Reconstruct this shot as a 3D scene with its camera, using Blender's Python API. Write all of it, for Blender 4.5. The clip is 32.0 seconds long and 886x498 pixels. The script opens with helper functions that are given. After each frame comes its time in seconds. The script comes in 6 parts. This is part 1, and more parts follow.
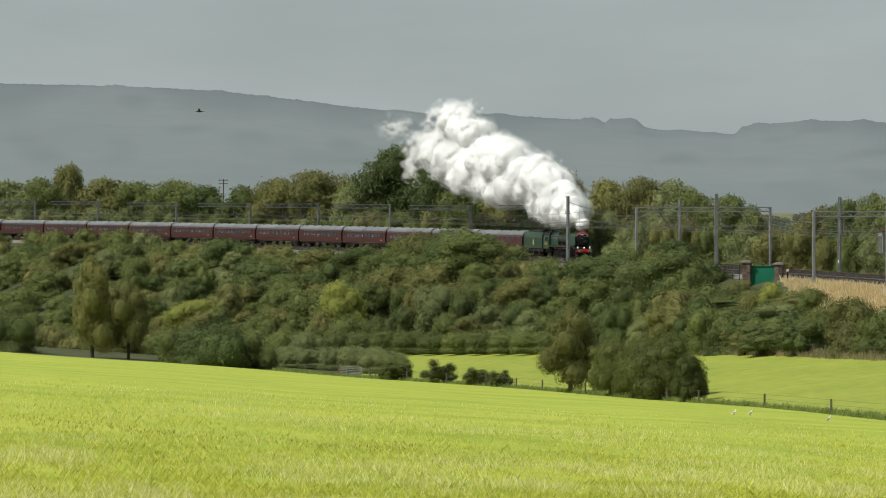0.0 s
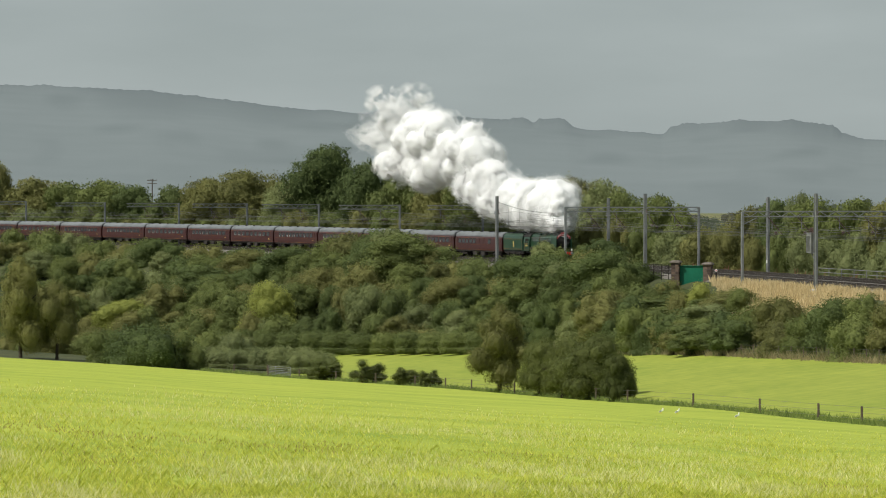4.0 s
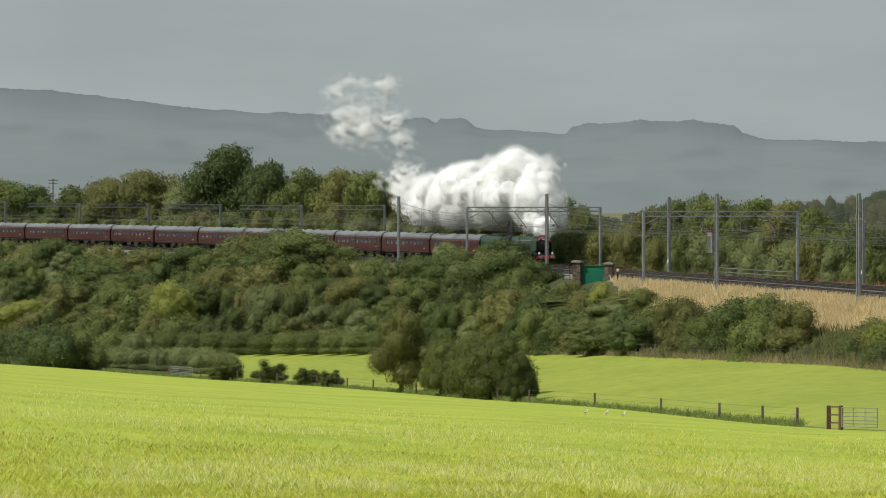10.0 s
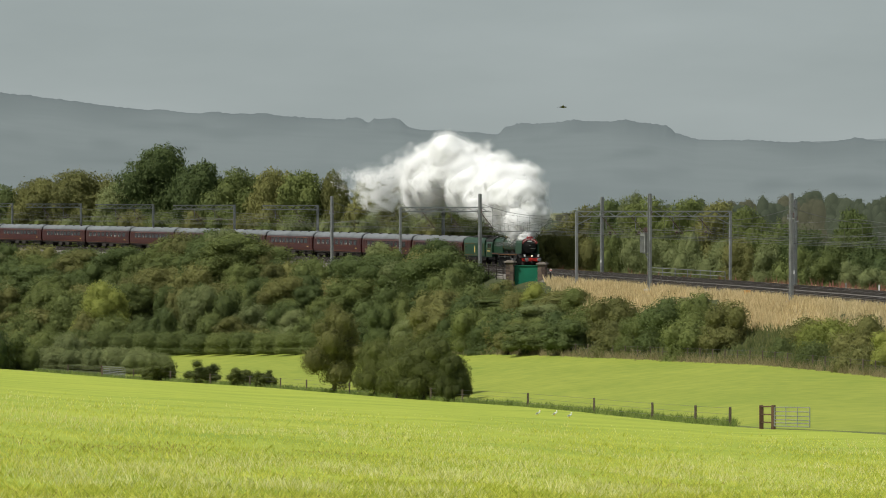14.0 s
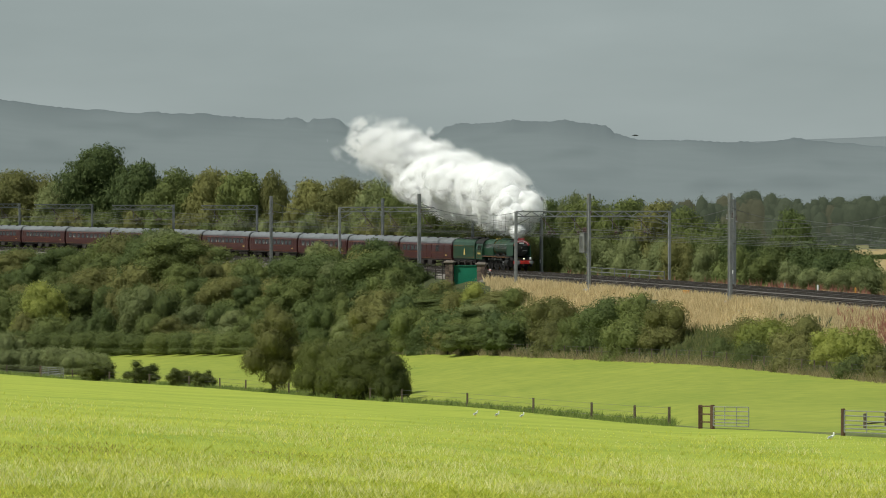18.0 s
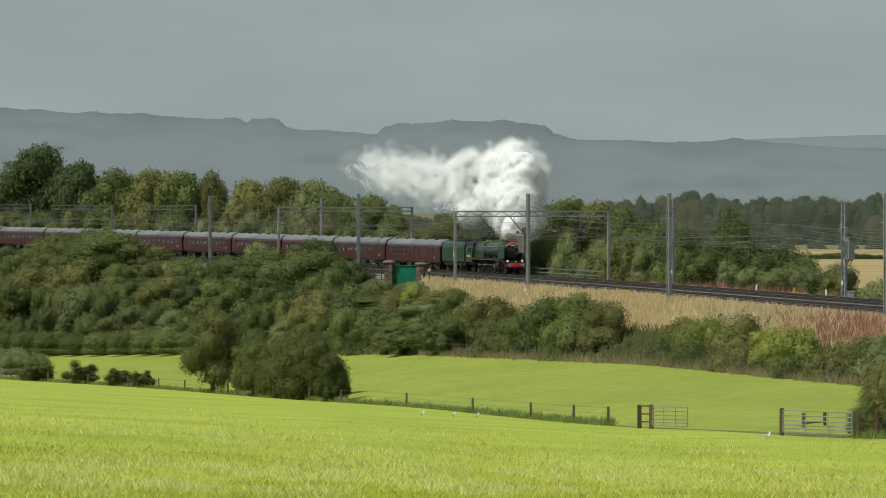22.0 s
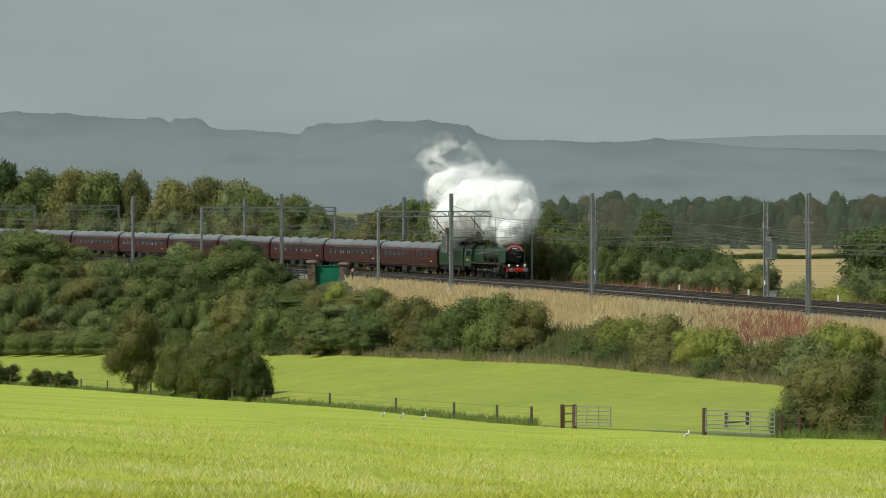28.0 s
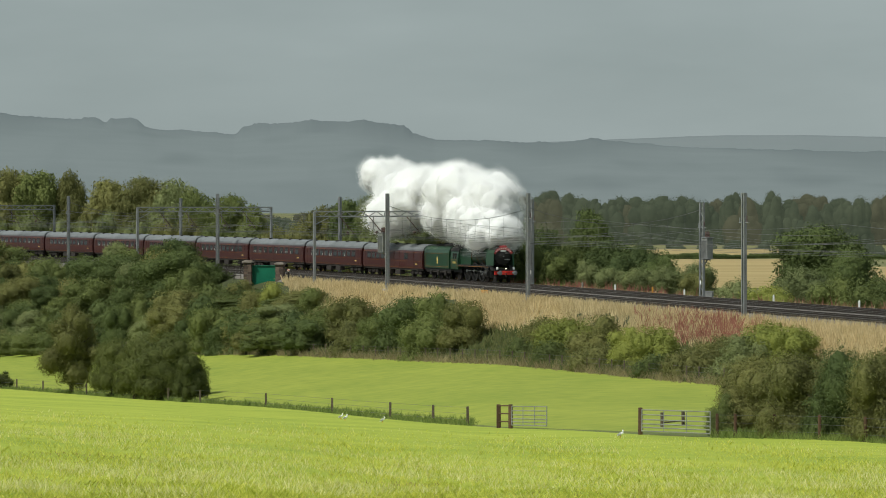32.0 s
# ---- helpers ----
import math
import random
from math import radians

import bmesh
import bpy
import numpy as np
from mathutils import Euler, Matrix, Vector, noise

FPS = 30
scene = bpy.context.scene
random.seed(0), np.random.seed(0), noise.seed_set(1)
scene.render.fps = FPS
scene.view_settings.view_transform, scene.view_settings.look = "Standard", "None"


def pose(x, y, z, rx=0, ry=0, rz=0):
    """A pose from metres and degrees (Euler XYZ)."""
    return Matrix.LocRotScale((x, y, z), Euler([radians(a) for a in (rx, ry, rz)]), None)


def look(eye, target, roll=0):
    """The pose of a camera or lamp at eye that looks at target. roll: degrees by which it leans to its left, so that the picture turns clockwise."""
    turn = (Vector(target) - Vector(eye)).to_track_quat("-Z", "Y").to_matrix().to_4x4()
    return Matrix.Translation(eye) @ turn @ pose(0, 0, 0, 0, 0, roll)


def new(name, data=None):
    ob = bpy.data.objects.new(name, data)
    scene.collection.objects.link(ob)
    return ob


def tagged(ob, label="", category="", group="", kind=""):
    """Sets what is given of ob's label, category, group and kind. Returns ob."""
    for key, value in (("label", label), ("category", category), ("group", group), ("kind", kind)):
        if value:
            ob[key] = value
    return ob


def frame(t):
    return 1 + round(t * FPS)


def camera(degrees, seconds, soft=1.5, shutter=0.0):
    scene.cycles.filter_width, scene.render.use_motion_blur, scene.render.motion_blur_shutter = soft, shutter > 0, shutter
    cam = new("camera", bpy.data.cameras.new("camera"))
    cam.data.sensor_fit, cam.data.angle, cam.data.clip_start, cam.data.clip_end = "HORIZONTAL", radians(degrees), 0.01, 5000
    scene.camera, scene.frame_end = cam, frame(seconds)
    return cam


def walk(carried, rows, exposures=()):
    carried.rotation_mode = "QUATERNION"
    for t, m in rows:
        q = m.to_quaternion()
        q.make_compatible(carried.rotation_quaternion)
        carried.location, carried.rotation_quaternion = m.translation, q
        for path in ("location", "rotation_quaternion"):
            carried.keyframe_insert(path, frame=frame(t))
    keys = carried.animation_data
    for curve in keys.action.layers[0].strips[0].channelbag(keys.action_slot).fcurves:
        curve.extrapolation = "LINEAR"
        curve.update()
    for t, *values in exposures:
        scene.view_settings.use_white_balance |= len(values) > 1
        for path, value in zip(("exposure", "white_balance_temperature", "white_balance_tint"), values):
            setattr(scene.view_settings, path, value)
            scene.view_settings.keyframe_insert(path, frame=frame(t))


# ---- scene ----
# World: the tripod stands at the origin, its lens at z = EYE; y points to the middle of the pan.
# Bearings are counted in strip units U (F units to the radian, MID straight ahead).
F, MID, EYE, SKYLINE = 6400.0, 1226.0, 1.6, 350.0
cam = camera(2 * math.degrees(math.atan(784 / F)), 32.0, soft=1.0)
PAN = [(0.0, 0.0), (0.5, 24.8), (1.0, 46.1), (1.5, 62.9), (2.0, 78.2), (2.5, 90.8), (3.0, 102.6), (3.5, 116.4), (4.5, 130.5),
       (5.5, 142.3), (6.0, 155.3), (6.5, 174.0), (7.0, 192.4), (7.5, 211.5), (8.0, 225.2), (8.5, 241.6), (9.0, 260.3),
       (9.5, 282.0), (10.0, 299.4), (10.5, 312.2), (11.0, 324.7), (11.5, 339.9), (12.0, 354.6), (12.5, 373.6), (13.0, 389.5),
       (13.5, 401.4), (14.0, 417.6), (14.5, 432.3), (15.5, 458.0), (16.5, 482.4), (17.0, 494.9), (17.5, 509.9), (18.0, 524.9),
       (18.5, 537.4), (19.0, 547.8), (19.5, 562.5), (20.0, 580.2), (20.5, 593.3), (21.0, 605.5), (21.5, 617.8), (22.0, 632.5),
       (22.5, 646.8), (23.0, 663.3), (23.5, 678.6), (24.0, 691.1), (24.5, 700.9), (25.0, 712.2), (25.5, 721.6), (26.5, 740.2),
       (27.5, 758.6), (28.0, 768.4), (28.5, 779.6), (29.0, 792.1), (29.5, 802.8), (30.0, 812.0), (30.5, 829.9), (31.0, 846.7),
       (31.5, 862.0), (32.0, 881.4)]
PITCH = 90 - math.degrees(math.atan((441 - SKYLINE) / F))
walk(cam, [(t, pose(0, 0, EYE, PITCH, 0, -math.degrees((784 + p - MID) / F))) for t, p in PAN],
     exposures=[(0.0, 0.12, 6380, 9), (9.0, 0.08, 6350, 9), (14.0, 0.04, 6350, 9), (17.0, 0.0, 6320, 7), (19.0, -0.05, 6250, 5), (32.0, -0.07, 6220, 5)])

# ---- light: a low bright sun through a gap in a storm sky ----
SUN_FROM = Vector((-0.55, -0.30, 0.78)).normalized()
world = bpy.data.worlds.new("sky")
scene.world = world
world.use_nodes = True
wn, wl = world.node_tree.nodes, world.node_tree.links
wn.clear()
w_out, w_bg = wn.new("ShaderNodeOutputWorld"), wn.new("ShaderNodeBackground")
w_sky = wn.new("ShaderNodeTexSky")
w_sky.sky_type, w_sky.sun_disc = "NISHITA", False
w_sky.sun_elevation = math.asin(SUN_FROM.z)
w_sky.sun_rotation = math.atan2(SUN_FROM.x, SUN_FROM.y)
w_co, w_map = wn.new("ShaderNodeTexCoord"), wn.new("ShaderNodeMapping")
w_map.inputs["Scale"].default_value = (7.0, 7.0, 26.0)
w_noise, w_ramp = wn.new("ShaderNodeTexNoise"), wn.new("ShaderNodeValToRGB")
w_noise.inputs["Scale"].default_value, w_noise.inputs["Detail"].default_value = 1.0, 5.0
w_noise.inputs["Roughness"].default_value = 0.5
w_ramp.color_ramp.elements[0].position, w_ramp.color_ramp.elements[1].position = 0.25, 0.75
w_ramp.color_ramp.elements[0].color = (0.290, 0.328, 0.322, 1)
w_ramp.color_ramp.elements[1].color = (0.385, 0.425, 0.418, 1)
w_dim, w_mix = wn.new("ShaderNodeVectorMath"), wn.new("ShaderNodeMixRGB")
w_dim.operation = "SCALE"
w_dim.inputs["Scale"].default_value = 0.1
w_mix.inputs["Fac"].default_value = 0.96
wl.new(w_co.outputs["Generated"], w_map.inputs["Vector"])
wl.new(w_map.outputs["Vector"], w_noise.inputs["Vector"])
wl.new(w_noise.outputs["Fac"], w_ramp.inputs["Fac"])
wl.new(w_sky.outputs["Color"], w_dim.inputs[0])
wl.new(w_dim.outputs["Vector"], w_mix.inputs["Color1"])
wl.new(w_ramp.outputs["Color"], w_mix.inputs["Color2"])
wl.new(w_mix.outputs["Color"], w_bg.inputs["Color"])
wl.new(w_bg.outputs["Background"], w_out.inputs["Surface"])

sun_data = bpy.data.lights.new("sun", "SUN")
sun_data.energy, sun_data.angle, sun_data.color = 4.3, radians(3.0), (1.0, 0.95, 0.86)
sun = new("sun", sun_data)
sun.matrix_world = look((0, 0, 60), Vector((0, 0, 60)) - SUN_FROM)


# ---- materials ----
def mat(name, a, b, scale=1.0, rough=0.8, metal=0.0, bump=0.0, fine=0.0, mix="", through_light=0.0, spec=0.3, stretch=(1, 1, 1), lo=0.35, hi=0.65):
    """Two colours mixed by noise (scale: features per metre), a finer grain, relief; mix: 'island' or 'object' adds a random share."""
    m = bpy.data.materials.new(name)
    m.use_nodes = True
    n, l = m.node_tree.nodes, m.node_tree.links
    p = n["Principled BSDF"]
    co, mp = n.new("ShaderNodeTexCoord"), n.new("ShaderNodeMapping")
    mp.inputs["Scale"].default_value = stretch
    l.new(co.outputs["Object"], mp.inputs["Vector"])
    big = n.new("ShaderNodeTexNoise")
    big.inputs["Scale"].default_value, big.inputs["Detail"].default_value = scale, 4.0
    l.new(mp.outputs["Vector"], big.inputs["Vector"])
    fac = big.outputs["Fac"]
    grain = n.new("ShaderNodeTexNoise")
    grain.inputs["Scale"].default_value, grain.inputs["Detail"].default_value = scale * 9, 3.0
    l.new(mp.outputs["Vector"], grain.inputs["Vector"])
    if fine:
        g = n.new("ShaderNodeMix")
        g.inputs[0].default_value = fine
        l.new(fac, g.inputs[2])
        l.new(grain.outputs["Fac"], g.inputs[3])
        fac = g.outputs[0]
    if mix:
        rnd = n.new("ShaderNodeNewGeometry" if mix == "island" else "ShaderNodeObjectInfo")
        g = n.new("ShaderNodeMix")
        g.inputs[0].default_value = 0.2 if name.endswith("leaves") else 0.45
        l.new(fac, g.inputs[2])
        l.new(rnd.outputs["Random Per Island" if mix == "island" else "Random"], g.inputs[3])
        fac = g.outputs[0]
    ramp = n.new("ShaderNodeValToRGB")
    ramp.color_ramp.elements[0].position, ramp.color_ramp.elements[1].position = lo, hi
    ramp.color_ramp.elements[0].color, ramp.color_ramp.elements[1].color = (*a, 1), (*b, 1)
    l.new(fac, ramp.inputs["Fac"])
    l.new(ramp.outputs["Color"], p.inputs["Base Color"])
    p.inputs["Roughness"].default_value, p.inputs["Metallic"].default_value = rough, metal
    p.inputs["Specular IOR Level"].default_value = spec
    if bump:
        bp = n.new("ShaderNodeBump")
        bp.inputs["Strength"].default_value, bp.inputs["Distance"].default_value = bump, 0.05
        l.new(grain.outputs["Fac"], bp.inputs["Height"])
        l.new(bp.outputs["Normal"], p.inputs["Normal"])
    if through_light:
        tr, add = n.new("ShaderNodeBsdfTranslucent"), n.new("ShaderNodeMixShader")
        l.new(ramp.outputs["Color"], tr.inputs["Color"])
        add.inputs["Fac"].default_value = through_light
        l.new(p.outputs["BSDF"], add.inputs[1])
        l.new(tr.outputs["BSDF"], add.inputs[2])
        l.new(add.outputs["Shader"], n["Material Output"].inputs["Surface"])
    return m


def foliage(name, a, b, through_light=0.25):
    """Leaves: the tone drifts from plant to plant, from bough to bough and from leaf to leaf."""
    m = bpy.data.materials.new(name)
    m.use_nodes = True
    n, l = m.node_tree.nodes, m.node_tree.links
    p = n["Principled BSDF"]
    where, thing = n.new("ShaderNodeNewGeometry"), n.new("ShaderNodeObjectInfo")
    fac = thing.outputs["Random"]
    for scale, share in ((0.16, 0.5), (1.1, 0.38)):
        tex, g = n.new("ShaderNodeTexNoise"), n.new("ShaderNodeMix")
        tex.inputs["Scale"].default_value, tex.inputs["Detail"].default_value = scale, 3.0
        l.new(where.outputs["Position"], tex.inputs["Vector"])
        g.inputs[0].default_value = share
        l.new(fac, g.inputs[2])
        l.new(tex.outputs["Fac"], g.inputs[3])
        fac = g.outputs[0]
    g = n.new("ShaderNodeMix")
    g.inputs[0].default_value = 0.15
    l.new(fac, g.inputs[2])
    l.new(where.outputs["Random Per Island"], g.inputs[3])
    ramp = n.new("ShaderNodeValToRGB")
    ramp.color_ramp.elements[0].position, ramp.color_ramp.elements[1].position = 0.25, 0.75
    ramp.color_ramp.elements[0].color, ramp.color_ramp.elements[1].color = (*a, 1), (*b, 1)
    l.new(g.outputs[0], ramp.inputs["Fac"])
    l.new(ramp.outputs["Color"], p.inputs["Base Color"])
    p.inputs["Roughness"].default_value, p.inputs["Specular IOR Level"].default_value = 0.7, 0.15
    fine, bp = n.new("ShaderNodeTexNoise"), n.new("ShaderNodeBump")
    fine.inputs["Scale"].default_value, fine.inputs["Detail"].default_value = 2.2, 5.0
    bp.inputs["Strength"].default_value, bp.inputs["Distance"].default_value = 0.6, 0.35
    l.new(where.outputs["Position"], fine.inputs["Vector"])
    l.new(fine.outputs["Fac"], bp.inputs["Height"])
    l.new(bp.outputs["Normal"], p.inputs["Normal"])
    tr, both = n.new("ShaderNodeBsdfTranslucent"), n.new("ShaderNodeMixShader")
    l.new(ramp.outputs["Color"], tr.inputs["Color"])
    both.inputs["Fac"].default_value = through_light
    l.new(p.outputs["BSDF"], both.inputs[1])
    l.new(tr.outputs["BSDF"], both.inputs[2])
    l.new(both.outputs["Shader"], n["Material Output"].inputs["Surface"])
    return m


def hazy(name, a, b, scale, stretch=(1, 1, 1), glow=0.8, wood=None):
    """Far distance: a plain backdrop; the air's haze is painted into colour and glow."""
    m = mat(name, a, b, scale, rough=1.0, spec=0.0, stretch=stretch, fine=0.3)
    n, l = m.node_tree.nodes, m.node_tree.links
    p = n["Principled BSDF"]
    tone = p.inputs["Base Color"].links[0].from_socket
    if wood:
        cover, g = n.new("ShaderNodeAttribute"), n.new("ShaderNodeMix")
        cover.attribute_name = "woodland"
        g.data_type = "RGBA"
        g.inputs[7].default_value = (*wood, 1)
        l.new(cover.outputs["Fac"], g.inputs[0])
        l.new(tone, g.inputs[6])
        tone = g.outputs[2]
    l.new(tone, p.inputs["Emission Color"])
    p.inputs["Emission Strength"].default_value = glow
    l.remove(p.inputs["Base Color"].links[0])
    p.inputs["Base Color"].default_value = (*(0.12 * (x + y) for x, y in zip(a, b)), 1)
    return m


M = {
    "field": mat("mown_grass", (0.225, 0.296, 0.026), (0.385, 0.425, 0.052), 0.12, rough=0.9, bump=0.4, fine=0.45, stretch=(1, 1, 1)),
    "meadow": mat("meadow_grass", (0.176, 0.230, 0.025), (0.285, 0.312, 0.043), 0.16, rough=0.9, bump=0.3, fine=0.55, stretch=(0.5, 0.35, 1), lo=0.32, hi=0.68),
    "verge": mat("rough_grass", (0.07, 0.10, 0.03), (0.15, 0.16, 0.05), 0.4, rough=0.95, bump=0.4, fine=0.4),
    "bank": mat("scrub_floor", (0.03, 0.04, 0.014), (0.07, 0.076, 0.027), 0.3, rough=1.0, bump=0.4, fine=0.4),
    "drybank": mat("dry_bank_soil", (0.22, 0.175, 0.09), (0.36, 0.29, 0.155), 0.3, rough=1.0, bump=0.4, fine=0.4),
    "plain": mat("far_pasture", (0.115, 0.125, 0.05), (0.185, 0.175, 0.075), 0.004, rough=1.0, fine=0.3),
    "stubble": mat("stubble_field", (0.27, 0.205, 0.085), (0.37, 0.285, 0.13), 0.05, rough=1.0, fine=0.3, stretch=(0.2, 1.0, 1)),
    "ballast": mat("ballast_stone", (0.112, 0.10, 0.09), (0.235, 0.212, 0.19), 3.0, rough=0.95, bump=0.6, fine=0.6),
    "rail": mat("rail_steel", (0.045, 0.037, 0.032), (0.085, 0.072, 0.062), 0.8, rough=0.45, metal=0.7, fine=0.4),
    "sleeper": mat("sleeper_concrete", (0.11, 0.10, 0.092), (0.18, 0.168, 0.155), 1.5, rough=0.9, bump=0.3, fine=0.4, mix="object"),
    "galv": mat("galvanised_steel", (0.21, 0.215, 0.22), (0.33, 0.335, 0.34), 1.5, rough=0.5, metal=0.35, fine=0.4),
    "dullsteel": mat("weathered_steel", (0.16, 0.165, 0.17), (0.26, 0.27, 0.275), 1.5, rough=0.6, metal=0.3, fine=0.4),
    "wire": mat("contact_wire", (0.10, 0.10, 0.10), (0.16, 0.16, 0.15), 2.0, rough=0.5, metal=0.4),
    "insul": mat("brown_insulator", (0.05, 0.03, 0.025), (0.09, 0.05, 0.04), 4.0, rough=0.3, spec=0.5),
    "leaf_a": foliage("hawthorn_leaves", (0.076, 0.100, 0.034), (0.192, 0.222, 0.065)),
    "leaf_b": foliage("willow_leaves", (0.110, 0.134, 0.055), (0.257, 0.286, 0.114)),
    "leaf_c": foliage("oak_leaves", (0.056, 0.082, 0.029), (0.140, 0.174, 0.055)),
    "leaf_d": foliage("turning_leaves", (0.101, 0.108, 0.037), (0.240, 0.236, 0.078)),
    "leaf_e": foliage("yellow_green_leaves", (0.150, 0.177, 0.043), (0.360, 0.383, 0.091), 0.3),
    "leaf_g": foliage("dark_thorn_leaves", (0.052, 0.066, 0.021), (0.150, 0.168, 0.048)),
    "leaf_f": mat("red_weed_leaves", (0.23, 0.09, 0.065), (0.42, 0.20, 0.145), 0.7, rough=0.8, spec=0.12, mix="island", through_light=0.25, lo=0.2, hi=0.8),
    "bark": mat("bark", (0.045, 0.036, 0.027), (0.10, 0.082, 0.062), 3.0, rough=0.95, bump=0.5, fine=0.4, stretch=(1, 1, 0.3)),
    "straw": mat("dry_grass", (0.38, 0.285, 0.135), (0.76, 0.63, 0.37), 0.4, rough=0.9, mix="island", through_light=0.3, lo=0.2, hi=0.8),
    "blade": mat("grass_blades", (0.35, 0.41, 0.036), (0.76, 0.73, 0.16), 0.7, rough=0.7, spec=0.2, mix="island", through_light=0.5, lo=0.25, hi=0.75),
    "stalk": mat("bleached_grass_stalks", (0.62, 0.60, 0.20), (0.92, 0.88, 0.52), 0.7, rough=0.6, spec=0.3, mix="island", through_light=0.4, lo=0.2, hi=0.8),
    "thatch": mat("dead_grass_thatch", (0.20, 0.15, 0.06), (0.40, 0.32, 0.14), 0.7, rough=0.9, spec=0.1, mix="island", through_light=0.2),
    "weed": mat("verge_weeds", (0.07, 0.10, 0.03), (0.19, 0.19, 0.07), 0.5, rough=0.9, mix="island", through_light=0.25, lo=0.2, hi=0.8),
    "post": mat("weathered_wood", (0.07, 0.055, 0.042), (0.16, 0.125, 0.095), 2.5, rough=0.9, bump=0.5, fine=0.4, stretch=(1, 1, 0.25)),
    "newpost": mat("brown_stained_wood", (0.06, 0.036, 0.022), (0.13, 0.075, 0.045), 2.5, rough=0.85, bump=0.5, fine=0.4, stretch=(1, 1, 0.25)),
    "brick": mat("dark_sandstone", (0.07, 0.05, 0.042), (0.16, 0.115, 0.09), 2.0, rough=0.9, bump=0.4, fine=0.4, mix="object"),
    "mortar": mat("mortar", (0.10, 0.09, 0.08), (0.16, 0.15, 0.13), 3.0, rough=1.0, bump=0.3),
    "coping": mat("coping_stone", (0.13, 0.11, 0.095), (0.22, 0.19, 0.165), 2.0, rough=0.9, bump=0.4, fine=0.3),
    "greenpanel": mat("green_painted_steel", (0.004, 0.10, 0.055), (0.008, 0.14, 0.08), 0.8, rough=0.5, fine=0.3),
    "maroon": mat("maroon_coach_paint", (0.036, 0.009, 0.009), (0.056, 0.013, 0.012), 0.5, rough=0.35, fine=0.3, spec=0.5),
    "coachroof": mat("grey_coach_roof", (0.12, 0.13, 0.135), (0.19, 0.2, 0.21), 0.4, rough=0.55, fine=0.3),
    "black": mat("sooty_black", (0.010, 0.010, 0.010), (0.028, 0.027, 0.025), 1.2, rough=0.6, fine=0.3),
    "frame": mat("grimy_underframe", (0.016, 0.014, 0.013), (0.042, 0.036, 0.031), 1.2, rough=0.85, fine=0.3),
    "lococol": mat("brunswick_green", (0.013, 0.041, 0.021), (0.021, 0.058, 0.030), 0.7, rough=0.3, fine=0.2, spec=0.5),
    "orange": mat("orange_lining", (0.26, 0.1, 0.02), (0.34, 0.14, 0.03), 3.0, rough=0.5),
    "gold": mat("gilt_lettering", (0.50, 0.36, 0.10), (0.62, 0.46, 0.15), 3.0, rough=0.4),
    "red": mat("buffer_beam_red", (0.55, 0.025, 0.02), (0.68, 0.05, 0.035), 1.5, rough=0.4, fine=0.3),
    "plate": mat("pale_red_headboard", (0.42, 0.06, 0.07), (0.55, 0.10, 0.11), 3.0, rough=0.4),
    "steel": mat("polished_steel", (0.35, 0.35, 0.35), (0.5, 0.5, 0.5), 3.0, rough=0.3, metal=0.8),
    "white": mat("white_enamel", (0.70, 0.70, 0.68), (0.80, 0.80, 0.78), 3.0, rough=0.5),
    "cream": mat("pale_cream", (0.22, 0.205, 0.18), (0.34, 0.32, 0.29), 2.0, rough=0.8),
    "orangebox": mat("orange_plastic", (0.55, 0.25, 0.04), (0.68, 0.33, 0.06), 3.0, rough=0.5),
    "cabinet": mat("grey_cabinet_paint", (0.17, 0.175, 0.17), (0.25, 0.255, 0.25), 1.5, rough=0.6, fine=0.3),
    "concrete": mat("concrete_slab", (0.33, 0.31, 0.28), (0.46, 0.44, 0.40), 1.2, rough=0.9, bump=0.3, fine=0.3),
    "railtop": mat("polished_rail_head", (0.42, 0.40, 0.38), (0.55, 0.53, 0.51), 0.8, rough=0.35, metal=0.6),
    "vergegrass": mat("verge_grass", (0.09, 0.14, 0.03), (0.24, 0.29, 0.075), 0.5, rough=0.9, mix="island", through_light=0.25, lo=0.2, hi=0.8),
    "deadgrass": mat("dead_grass", (0.15, 0.13, 0.06), (0.34, 0.29, 0.15), 0.5, rough=0.9, mix="island", through_light=0.25, lo=0.2, hi=0.8),
    "feather": mat("gull_feathers", (0.72, 0.73, 0.74), (0.85, 0.85, 0.85), 6.0, rough=0.8),
    "greywing": mat("gull_grey_wing", (0.32, 0.34, 0.36), (0.42, 0.44, 0.46), 6.0, rough=0.8),
    # the gull grey again, its shaded look painted in as a darker tone
    "shaded_gull": mat("shaded_gull_grey", (0.07, 0.072, 0.078), (0.12, 0.122, 0.13), 6.0, rough=0.8),
    "crow": mat("crow_feathers", (0.010, 0.010, 0.012), (0.024, 0.024, 0.027), 6.0, rough=0.5),
    # far tones: haze painted in as pale colour and emission
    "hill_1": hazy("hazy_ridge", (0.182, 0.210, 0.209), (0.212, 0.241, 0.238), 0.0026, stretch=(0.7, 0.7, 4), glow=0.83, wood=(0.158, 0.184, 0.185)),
    "hill_0": hazy("hazy_far_ridge", (0.23, 0.262, 0.262), (0.25, 0.28, 0.28), 0.003, glow=0.70),
    "farwood": hazy("hazy_far_woods", (0.070, 0.086, 0.058), (0.125, 0.143, 0.090), 0.05, glow=0.52),
    "farwood_b": hazy("hazy_turning_woods", (0.098, 0.102, 0.066), (0.150, 0.146, 0.092), 0.05, glow=0.52),
}


